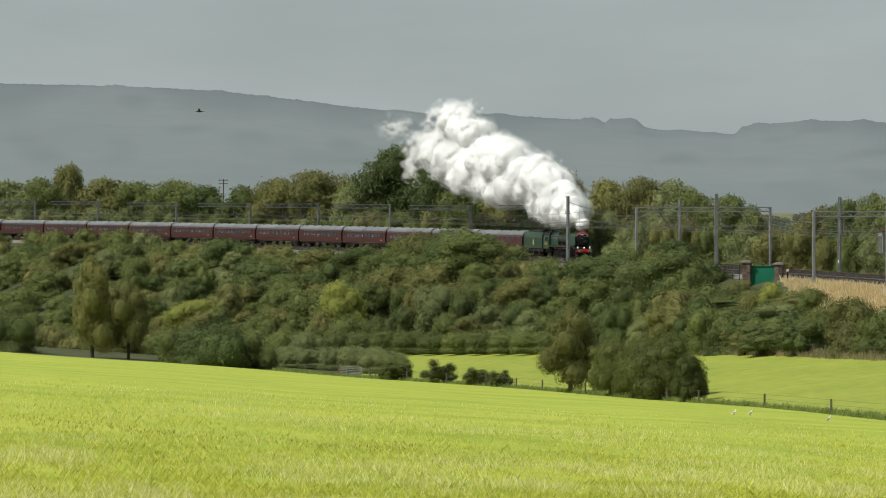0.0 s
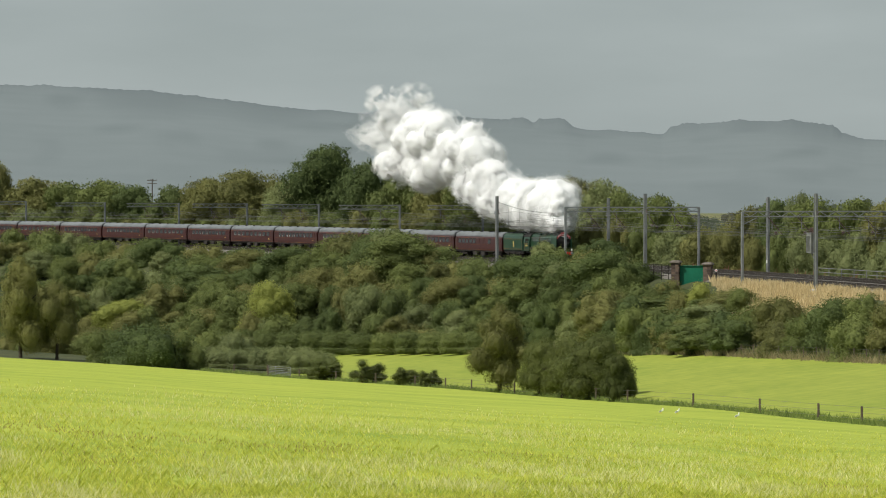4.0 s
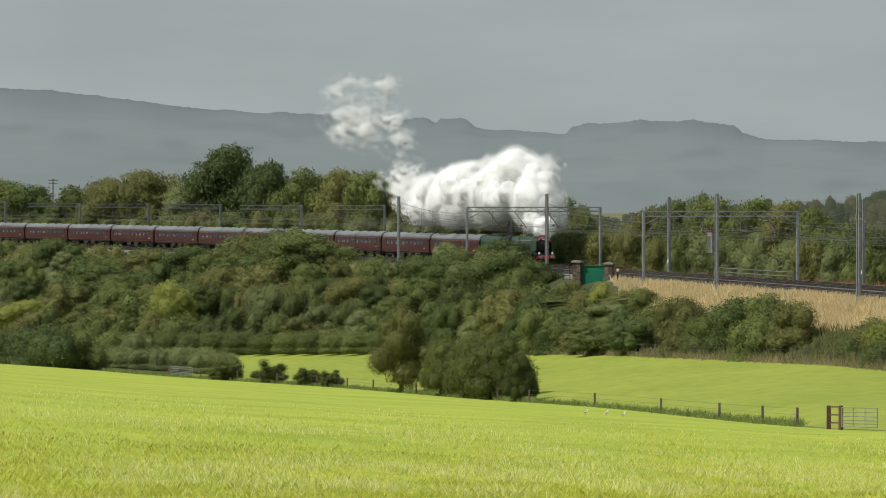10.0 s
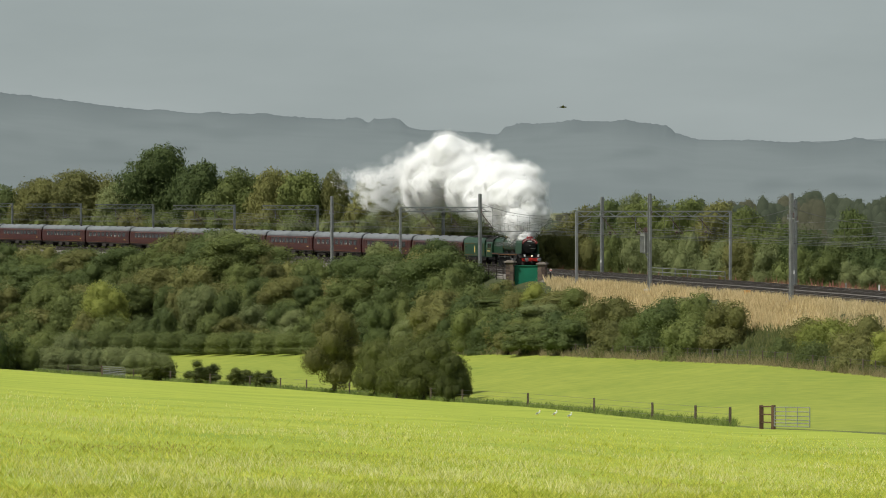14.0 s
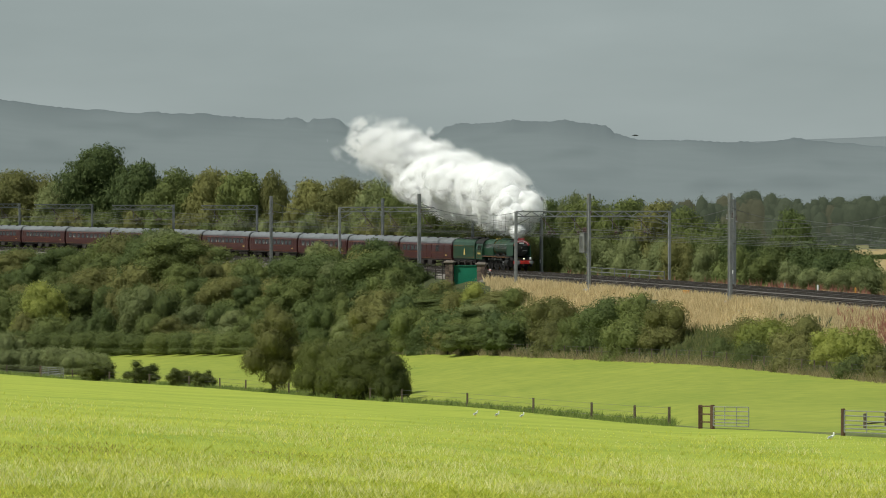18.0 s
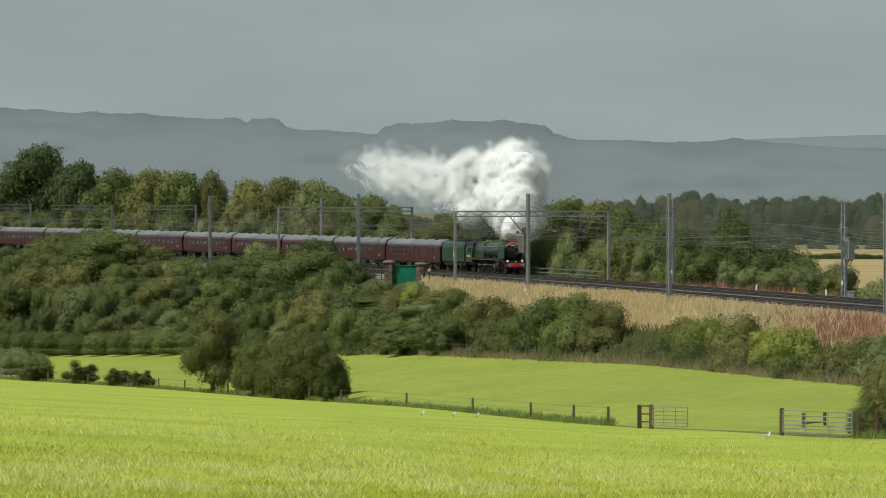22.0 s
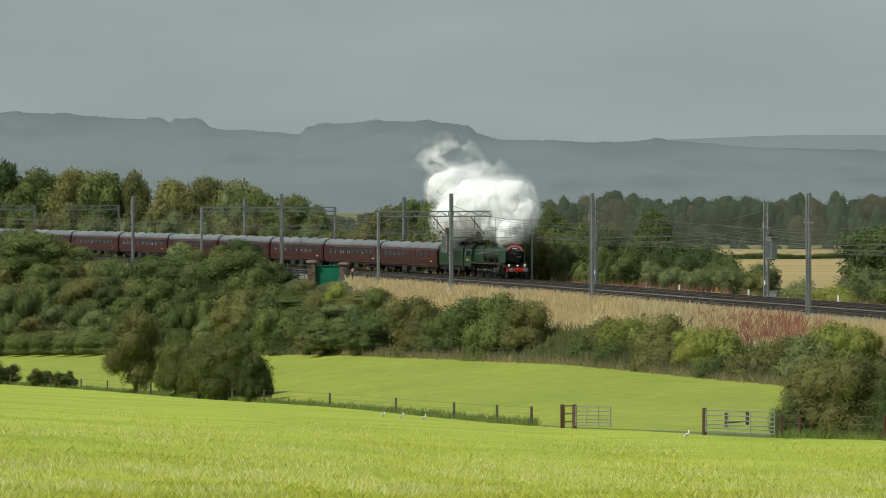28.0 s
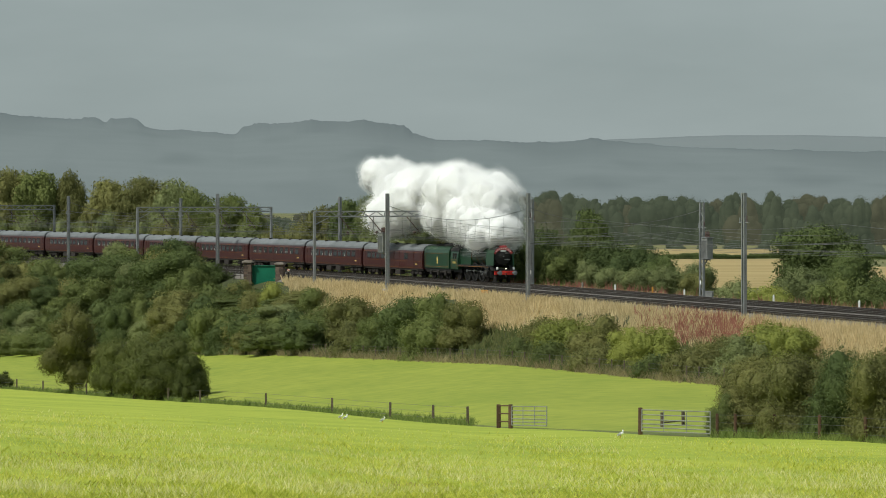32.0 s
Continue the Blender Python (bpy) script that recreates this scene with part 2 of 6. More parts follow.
M["smoke"] = mat("dense_steam", (0.86, 0.86, 0.86), (0.89, 0.89, 0.89), 0.4, rough=1.0, through_light=0.15, spec=0.0)
M["vapour"] = mat("thin_steam", (0.86, 0.86, 0.86), (0.89, 0.89, 0.89), 0.4, rough=1.0, through_light=0.4, spec=0.0)
glass = bpy.data.materials.new("window_glass")
glass.use_nodes = True
gp = glass.node_tree.nodes["Principled BSDF"]
gp.inputs["Base Color"].default_value, gp.inputs["Roughness"].default_value = (0.02, 0.021, 0.022, 1), 0.14
gp.inputs["Specular IOR Level"].default_value = 0.3
M["glass"] = glass
lamp_mat = bpy.data.materials.new("lit_headlamp")
lamp_mat.use_nodes = True
lp = lamp_mat.node_tree.nodes["Principled BSDF"]
lp.inputs["Base Color"].default_value = (0.8, 0.75, 0.6, 1)
lp.inputs["Emission Color"].default_value, lp.inputs["Emission Strength"].default_value = (1.0, 0.85, 0.6, 1), 3.0
M["lamp"] = lamp_mat


# ---- mesh helpers ----
def mesh_of(name, verts, faces, *mats, slots=None, smooth=False):
    me = bpy.data.meshes.new(name)
    me.from_pydata([tuple(v) for v in verts], [], [tuple(f) for f in faces])
    for m in mats:
        me.materials.append(M[m])
    if slots is not None:
        me.polygons.foreach_set("material_index", np.asarray(slots, dtype=np.int32))
    if smooth:
        me.polygons.foreach_set("use_smooth", np.ones(len(me.polygons), dtype=bool))
    me.update()
    return me


def tri_mesh(name, verts, tris, slots, mats):
    """A mesh of triangles straight from arrays."""
    me = bpy.data.meshes.new(name)
    k = len(tris)
    me.vertices.add(len(verts))
    me.vertices.foreach_set("co", np.ascontiguousarray(verts, dtype=np.float32).ravel())
    me.loops.add(k * 3)
    me.loops.foreach_set("vertex_index", np.ascontiguousarray(tris, dtype=np.int32).ravel())
    me.polygons.add(k)
    me.polygons.foreach_set("loop_start", np.arange(0, k * 3, 3, dtype=np.int32))
    for m in mats:
        me.materials.append(M[m])
    me.polygons.foreach_set("material_index", np.asarray(slots, dtype=np.int32))
    me.update(calc_edges=True)
    return me


def bm_mesh(name, bm, m, smooth=False):
    me = bpy.data.meshes.new(name)
    bm.normal_update()
    bm.to_mesh(me)
    bm.free()
    me.materials.append(M[m])
    if smooth:
        me.polygons.foreach_set("use_smooth", np.ones(len(me.polygons), dtype=bool))
    return me


def part(name, bm, m, parent, label="", smooth=False):
    ob = new(name, bm_mesh(name, bm, m, smooth))
    ob.parent = parent
    if label:
        tagged(ob, label)
    return ob


def sharing(name, me, parent, m=None):
    """One more part on a mesh that alike parts share."""
    ob = new(name, me)
    ob.parent = parent
    if m is not None:
        ob.matrix_basis = m
    return ob


def box(bm, c, s, bevel=0.0, rot=None):
    """A box with centre c and full sizes s added to bm, its edges chamfered by bevel."""
    t = bmesh.new()
    bmesh.ops.create_cube(t, size=1.0)
    bmesh.ops.scale(t, vec=s, verts=t.verts)
    if bevel:
        bmesh.ops.bevel(t, geom=t.edges[:], offset=bevel, segments=1, affect="EDGES")
    if rot is not None:
        bmesh.ops.transform(t, matrix=rot, verts=t.verts)
    bmesh.ops.translate(t, vec=c, verts=t.verts)
    add(bm, t)


def add(bm, t):
    me = bpy.data.meshes.new("tmp")
    t.to_mesh(me)
    t.free()
    bm.from_mesh(me)
    bpy.data.meshes.remove(me)


def rod(bm, p, q, r0, r1=None, n=8):
    """A tapered round bar from p to q."""
    p, q = Vector(p), Vector(q)
    d = q - p
    t = bmesh.new()
    bmesh.ops.create_cone(t, cap_ends=True, segments=n, radius1=r0, radius2=r0 if r1 is None else r1, depth=d.length)
    bmesh.ops.transform(t, matrix=Matrix.Translation((p + q) / 2) @ d.to_track_quat("Z", "Y").to_matrix().to_4x4(), verts=t.verts)
    add(bm, t)


def bar(bm, p, q, w, h=None):
    """A square bar from p to q."""
    p, q = Vector(p), Vector(q)
    d = q - p
    box(bm, (p + q) / 2, (w, h or w, d.length), rot=d.to_track_quat("Z", "Y").to_matrix().to_4x4())


def lathe(bm, profile, axis_m=None, n=16):
    """Turn a profile [(radius, along)] about z, then place it by axis_m."""
    t = bmesh.new()
    rings = []
    for r, a in profile:
        rings.append([t.verts.new((r * math.cos(k * math.tau / n), r * math.sin(k * math.tau / n), a)) for k in range(n)])
    for a, b in zip(rings, rings[1:]):
        for k in range(n):
            t.faces.new((a[k], a[(k + 1) % n], b[(k + 1) % n], b[k]))
    for ring, turn in ((rings[0], -1), (rings[-1], 1)):
        if len(set(v.co.xy.length > 1e-6 for v in ring)) and ring[0].co.xy.length > 1e-6:
            t.faces.new(ring[::turn])
    if axis_m is not None:
        bmesh.ops.transform(t, matrix=axis_m, verts=t.verts)
    add(bm, t)


def sweep(bm, section, x0, x1, cap=True):
    """Draw a (y, z) section along x."""
    a = [bm.verts.new((x0, y, z)) for y, z in section]
    b = [bm.verts.new((x1, y, z)) for y, z in section]
    k = len(section)
    for i in range(k):
        bm.faces.new((a[i], a[(i + 1) % k], b[(i + 1) % k], b[i]))
    if cap:
        bm.faces.new(a[::-1])
        bm.faces.new(b)


def empty(name, m, label, category, group="", kind=""):
    ob = new(name)
    ob.matrix_basis = m
    return tagged(ob, label, category, group, kind)


# ---- the lie of the land, along each bearing ----
def lerp_list(u, us, vs):
    return float(np.interp(u, us, vs))


def up(y, d):
    """Height of what stands d metres off and is seen at height y of the strip."""
    return EYE - (y - SKYLINE) / F * d


def spot(u, d, z=0.0):
    a = (u - MID) / F
    return Vector((d * math.sin(a), d * math.cos(a), z))


FENCE_U = [-400, 0, 300, 620, 1160, 1354, 1770, 2050, 2453, 2900]
FENCE_D = [440, 430, 420, 400, 310, 270, 190, 165, 150, 140]
FENCE_Y = [600, 621, 642, 667, 707, 722, 759, 769, 783, 795]
FOOT_U = [-400, 0, 620, 1000, 1400, 1770, 2050, 2453, 2900]
FOOT_D = [700, 620, 500, 440, 369, 310, 268, 225, 190]
FOOT_Y = [560, 577, 625, 622, 629, 645, 672, 705, 740]


def track_d(u):
    v = (min(max(u, -700), 2900) - MID) / 1000
    return math.exp(6.19562 - 0.41512 * v - 0.00734 * v * v + 0.02037 * v ** 3)


def aslant(u):
    """Metres along the sight line for each metre across the tracks."""
    g = F * math.log(track_d(u + 5) / track_d(u - 5)) / 10
    return math.sqrt(1 + g * g)


def rail_z(u):
    return EYE - (8.5 + 0.72 * min(max((u - 95) / 1700, -0.2), 1.2))


def fence_at(u):
    d = lerp_list(u, FENCE_U, FENCE_D)
    return d, up(lerp_list(u, FENCE_U, FENCE_Y), d)


def foot_at(u):
    d = lerp_list(u, FOOT_U, FOOT_D)
    return d, up(lerp_list(u, FOOT_U, FOOT_Y), d)


PLAIN_Z = -17.5


def profile(u):
    """The ground along one bearing: distance, height, material of the stretch that ends there."""
    fd, fz = fence_at(u)
    md, mz = foot_at(u)
    td, rz = track_d(u), rail_z(u)
    dry = 1430 < u < 1640 or 1700 < u < 1880 or u > 2150
    rows = [(0.0, 0.0, 0)]
    for k in range(1, 15):
        q = (k / 14) ** 1.5
        rows.append((fd * q, fz * q + 0.05 * math.sin(u * 0.013 + 9 * q) * q, 0))
    rows.append((fd + 3, fz - 0.1, 2))
    for k in range(1, 7):
        q = k / 6
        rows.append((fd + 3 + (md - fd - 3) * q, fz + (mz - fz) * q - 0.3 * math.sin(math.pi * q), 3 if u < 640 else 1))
    near, top = td - 15.3 * aslant(u), rz - 0.72
    for k in range(1, 7):
        q = k / 6
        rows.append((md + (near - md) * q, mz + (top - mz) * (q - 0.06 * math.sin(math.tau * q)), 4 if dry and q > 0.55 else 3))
    rows.append((td - 7 * aslant(u), rz - 0.68, 3))
    rows.append((td + 12, rz - 0.68, 3))
    rows.append((td + 40, rz - 3.0, 3))
    rows.append((td + 110, PLAIN_Z + 3, 3))
    rows.append((td + 190, PLAIN_Z, 5))
    for d in (900, 1100, 1400, 1900, 2600, 3300, 4700):
        rows.append((max(d, td + 200), PLAIN_Z + max(0, d - 1400) * 0.004, 5))
    return rows


def ground_z(u, d):
    rows = profile(u)
    return float(np.interp(d, [r[0] for r in rows], [r[1] for r in rows]))


def build_ground():
    us = [-6000, -3500, -2200, -1400, -900] + list(range(-600, 2901, 20)) + [3300, 3900, 4900, 6500, 8500]
    verts, faces, slots = [], [], []
    n = len(profile(0))
    for u in us:
        p = profile(min(max(u, -600), 2900))
        for d, z, _ in p:
            verts.append(spot(u, d, z))
    for i in range(len(us) - 1):
        p = profile(min(max((us[i] + us[i + 1]) / 2, -600), 2900))
        for k in range(n - 1):
            a, b = i * n + k, (i + 1) * n + k
            faces.append((a, b, b + 1, a + 1))
            slots.append(p[k + 1][2])
    # behind the tripod the field goes on
    base = len(verts)
    a0, a1 = (us[-1] - MID) / F, (us[0] - MID) / F + math.tau
    steps = 18
    for k in range(steps + 1):
        a = a0 + (a1 - a0) * k / steps
        q = k / steps
        for d in (0.0, 60.0, 300.0, 1200.0, 4700.0):
            z = -0.05 * d * (1 - q) - 0.04 * d * q
            verts.append((d * math.sin(a), d * math.cos(a), max(z, PLAIN_Z)))
    for k in range(steps):
        for j in range(4):
            a, b = base + k * 5 + j, base + (k + 1) * 5 + j
            faces.append((a, b, b + 1, a + 1))
            slots.append(0)
    ob = new("ground", mesh_of("ground", verts, faces, "field", "meadow", "verge", "bank", "drybank", "plain", slots=slots, smooth=True))
    tagged(ob, "grassy hillside falling to a meadow and a railway bank", "ground", kind="structure")


build_ground()


def ridge(name, label, m, us, ys, d0, d1, foot, wobble, tree_y, seed, relief=0.03, crown=()):
    """A far hill: a slope from its foot at d0 up to its skyline at d1, with a wooded, uneven crest."""
    rng = random.Random(seed)
    verts, faces = [], []
    uu = list(np.arange(us[0], us[-1] + 1, 4.0))
    n = 17
    wood = []
    for u in uu:
        y = float(np.interp(u, us, ys)) + wobble * noise.noise((u * 0.01, seed, 0))
        top = up(y, d1)
        for k in range(n):
            q = k / (n - 1)
            d = d0 + (d1 - d0) * q
            z = foot + (top - foot) * q ** 0.8
            z += relief * (top - foot) * math.sin(math.pi * q) * noise.noise((u * 0.006, q * 4, seed))
            if k == n - 1:
                z += d1 / F * sum(h * min(1.0, max(0.0, (u - a) / 8), 1.0) * min(1.0, max(0.0, (b - u) / 14)) for a, b, h in crown) * (0.92 + 0.3 * abs(noise.noise((u * 0.11, seed, 11))))
                z += d1 / F * (tree_y * (0.9 * max(0.0, noise.noise((u * 0.022, seed, 3))) + 0.45 * abs(noise.noise((u * 0.075, seed, 7)))) + rng.uniform(0, tree_y * 0.12))
            verts.append(spot(u, d, z))
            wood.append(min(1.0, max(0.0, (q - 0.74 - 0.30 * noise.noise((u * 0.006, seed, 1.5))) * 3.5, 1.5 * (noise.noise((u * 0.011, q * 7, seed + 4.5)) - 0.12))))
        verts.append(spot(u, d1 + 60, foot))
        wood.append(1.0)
    n += 1
    for i in range(len(uu) - 1):
        for k in range(n - 1):
            a, b = i * n + k, (i + 1) * n + k
            faces.append((a, b, b + 1, a + 1))
    me = mesh_of(name, verts, faces, m, smooth=True)
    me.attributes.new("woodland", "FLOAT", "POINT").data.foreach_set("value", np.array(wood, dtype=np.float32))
    tagged(new(name, me), label, "hill", kind="structure")


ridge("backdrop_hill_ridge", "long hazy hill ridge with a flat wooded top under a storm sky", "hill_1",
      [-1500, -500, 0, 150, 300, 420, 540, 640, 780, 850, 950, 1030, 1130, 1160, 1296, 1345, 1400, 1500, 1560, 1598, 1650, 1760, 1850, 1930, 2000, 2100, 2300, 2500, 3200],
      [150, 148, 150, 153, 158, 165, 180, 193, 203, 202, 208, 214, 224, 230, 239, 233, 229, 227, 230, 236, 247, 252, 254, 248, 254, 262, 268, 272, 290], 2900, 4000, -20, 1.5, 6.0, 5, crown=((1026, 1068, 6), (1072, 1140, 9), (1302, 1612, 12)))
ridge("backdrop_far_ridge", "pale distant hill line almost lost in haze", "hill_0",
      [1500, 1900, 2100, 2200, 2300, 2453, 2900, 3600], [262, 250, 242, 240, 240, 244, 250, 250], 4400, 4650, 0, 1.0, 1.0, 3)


# ---- railway line ----
def line_points():
    us = np.arange(-700.0, 2901.0, 4.0)
    pts = np.array([spot(u, track_d(u), rail_z(u)) for u in us])
    arc = np.concatenate([[0], np.cumsum(np.hypot(*np.diff(pts[:, :2], axis=0).T))])
    return us, pts, arc


LINE_U, LINE_P, LINE_S = line_points()


def arc_of(u):
    return float(np.interp(u, LINE_U, LINE_S))


def u_of(s):
    return float(np.interp(s, LINE_S, LINE_U))


def line_tables():
    t = np.gradient(LINE_P[:, :2], LINE_S, axis=0)
    t /= np.linalg.norm(t, axis=1)[:, None]
    n = np.stack([t[:, 1], -t[:, 0]], axis=1)
    n[(n * LINE_P[:, :2]).sum(axis=1) > 0] *= -1
    return [np.ascontiguousarray(c) for c in (*LINE_P.T, *n.T)]


LINE_C = line_tables()
STEP_S = np.arange(0.0, LINE_S[-1], 0.5)
FINE = [np.interp(STEP_S, LINE_S, c).tolist() for c in LINE_C]


def on_line(s, side=0.0, h=0.0):
    """A point of the line: side is metres towards the camera from the far track, h above rail."""
    k = min(max(s * 2.0, 0.0), len(FINE[0]) - 2.001)
    i = int(k)
    q = k - i
    x, y, z, nx, ny = (c[i] + (c[i + 1] - c[i]) * q for c in FINE)
    return Vector((x + nx * side, y + ny * side, z + h))


def heading(s):
    d = on_line(s + 5) - on_line(s - 5)
    return math.degrees(math.atan2(d.y, d.x))


TRACKS = (0.0, 3.5, 8.0, 11.5)


def ribbon(section, s0, s1, step, side):
    """A (side, height) section carried along the line."""
    verts, faces = [], []
    k = len(section)
    ss = np.arange(s0, s1, step)
    for s in ss:
        a, b = on_line(s, 0), on_line(s, 1)
        n = (b - a)
        for y, z in section:
            verts.append(a + n * (side + y) + Vector((0, 0, z)))
    for i in range(len(ss) - 1):
        for j in range(k):
            faces.append((i * k + j, i * k + (j + 1) % k, (i + 1) * k + (j + 1) % k, (i + 1) * k + j))
    return verts, faces


def build_railway():
    s0, s1 = arc_of(-400), arc_of(2750)
    # ballast: one bed with a shoulder on either side and a low crown under each track
    sec = [(-3.2, -0.75), (-1.9, -0.24)]
    for t in TRACKS:
        sec += [(t - 1.4, -0.17), (t + 1.4, -0.17), (t + 1.75, -0.30)]
    sec = sec + [(13.3, -0.32), (14.1, -0.75), (14.1, -1.2), (-3.2, -1.2)]
    v, f = ribbon(sec, s0, s1, 4, 0)
    bed = tagged(new("ballast", mesh_of("ballast", v, f, "ballast")), "grey-brown stone ballast bed carrying four tracks", "ballast", kind="structure")
    rail_sec = [(-0.035, 0.0), (0.035, 0.0), (0.02, -0.05), (0.012, -0.12), (0.06, -0.155), (-0.06, -0.155), (-0.012, -0.12), (-0.02, -0.05)]
    for t in TRACKS:
        tr = empty("railway_track", Matrix.Identity(4), "steel rails on concrete sleepers in stone ballast", "railway track", "main line tracks", "structure")
        for g in (-0.75, 0.75):
            v, f = ribbon(rail_sec, s0, s1, 4, t + g)
            sharing("rail", mesh_of("rail", v, f, "rail", "railtop", slots=[1 if k % 8 == 0 else 0 for k in range(len(f))]), tr)
    return bed


build_railway()


# ---- trees and scrub ----
def leaf_arrays(rng, lobes, n, size, upper=0.0, inside=0.76):
    """Small leaf quads scattered over the shells of overlapping lobes."""
    L = np.array(lobes, dtype=float)
    wgt = (L[:, 3] * L[:, 4] + L[:, 4] * L[:, 5] + L[:, 3] * L[:, 5])
    pick = rng.choice(len(L), size=int(n * 1.7), p=wgt / wgt.sum())
    dirs = rng.normal(size=(len(pick), 3))
    dirs /= np.linalg.norm(dirs, axis=1)[:, None]
    if upper:
        dirs[:, 2] = np.where(dirs[:, 2] < -0.35, -dirs[:, 2], dirs[:, 2])
    bumpy = 1 + 0.16 * np.sin(dirs[:, 0] * 7 + pick * 1.7) * np.sin(dirs[:, 1] * 8 + pick) + 0.10 * np.sin(dirs[:, 2] * 13 + pick * 3.1)
    rad = (inside + (1.08 - inside) * rng.random(len(pick)) ** 0.7) * bumpy
    rad = np.where(rng.random(len(pick)) < 0.07, rad * rng.uniform(1.05, 1.24, len(pick)), rad)
    pos = L[pick, :3] + L[pick, 3:] * dirs * rad[:, None]
    keep = np.ones(len(pick), dtype=bool)
    for i, l in enumerate(L):
        q = (((pos - l[:3]) / l[3:]) ** 2).sum(axis=1)
        keep &= (q > 0.5) | (pick == i)
    keep &= pos[:, 2] > 0.0
    idx = np.flatnonzero(keep)[:n]
    pos, dirs = pos[idx], dirs[idx]
    k = len(idx)
    nor = dirs * 0.95 + rng.normal(size=(k, 3)) * 0.38
    nor[:, 2] += 0.05
    nor /= np.linalg.norm(nor, axis=1)[:, None]
    t1 = np.cross(nor, rng.normal(size=(k, 3)))
    t1 /= np.linalg.norm(t1, axis=1)[:, None]
    t2 = np.cross(nor, t1)
    s = size * (0.55 + 0.9 * rng.random(k))[:, None]
    tri = np.stack([pos - t1 * s * 0.55, pos + t1 * s * 0.55, pos + t2 * s * 0.95 + nor * s * 0.15], axis=1)
    return tri.reshape(-1, 3), np.arange(k * 3).reshape(-1, 3)


def ball_arrays(lobes, scale, seed):
    bm = bmesh.new()
    for i, l in enumerate(lobes):
        t = bmesh.new()
        bmesh.ops.create_icosphere(t, subdivisions=2, radius=1.0)
        for v in t.verts:
            k = scale * (1 + 0.26 * noise.noise(v.co * 1.7 + Vector((i, seed, 0))) + 0.26 * noise.noise(v.co * 4.5 + Vector((0, i, seed))))
            v.co = Vector((l[0] + v.co.x * l[3] * k, l[1] + v.co.y * l[4] * k, max(l[2] + v.co.z * l[5] * k, 0.0)))
        add(bm, t)
    bm.verts.index_update()
    v = [tuple(x.co) for x in bm.verts]
    f = [tuple(x.index for x in y.verts) for y in bm.faces]
    bm.free()
    return v, f


def crown_arrays(seed, lobes, n, size, core=0.74):
    rng = np.random.default_rng(seed)
    v, f = leaf_arrays(rng, lobes, int(n * 2.6), size * 0.54)
    cv, cf = ball_arrays(lobes, core, seed)
    return np.vstack([v, np.array(cv)]), np.vstack([f, np.array(cf) + len(v)]), np.concatenate([np.zeros(len(f), dtype=np.int32), np.ones(len(cf), dtype=np.int32)])


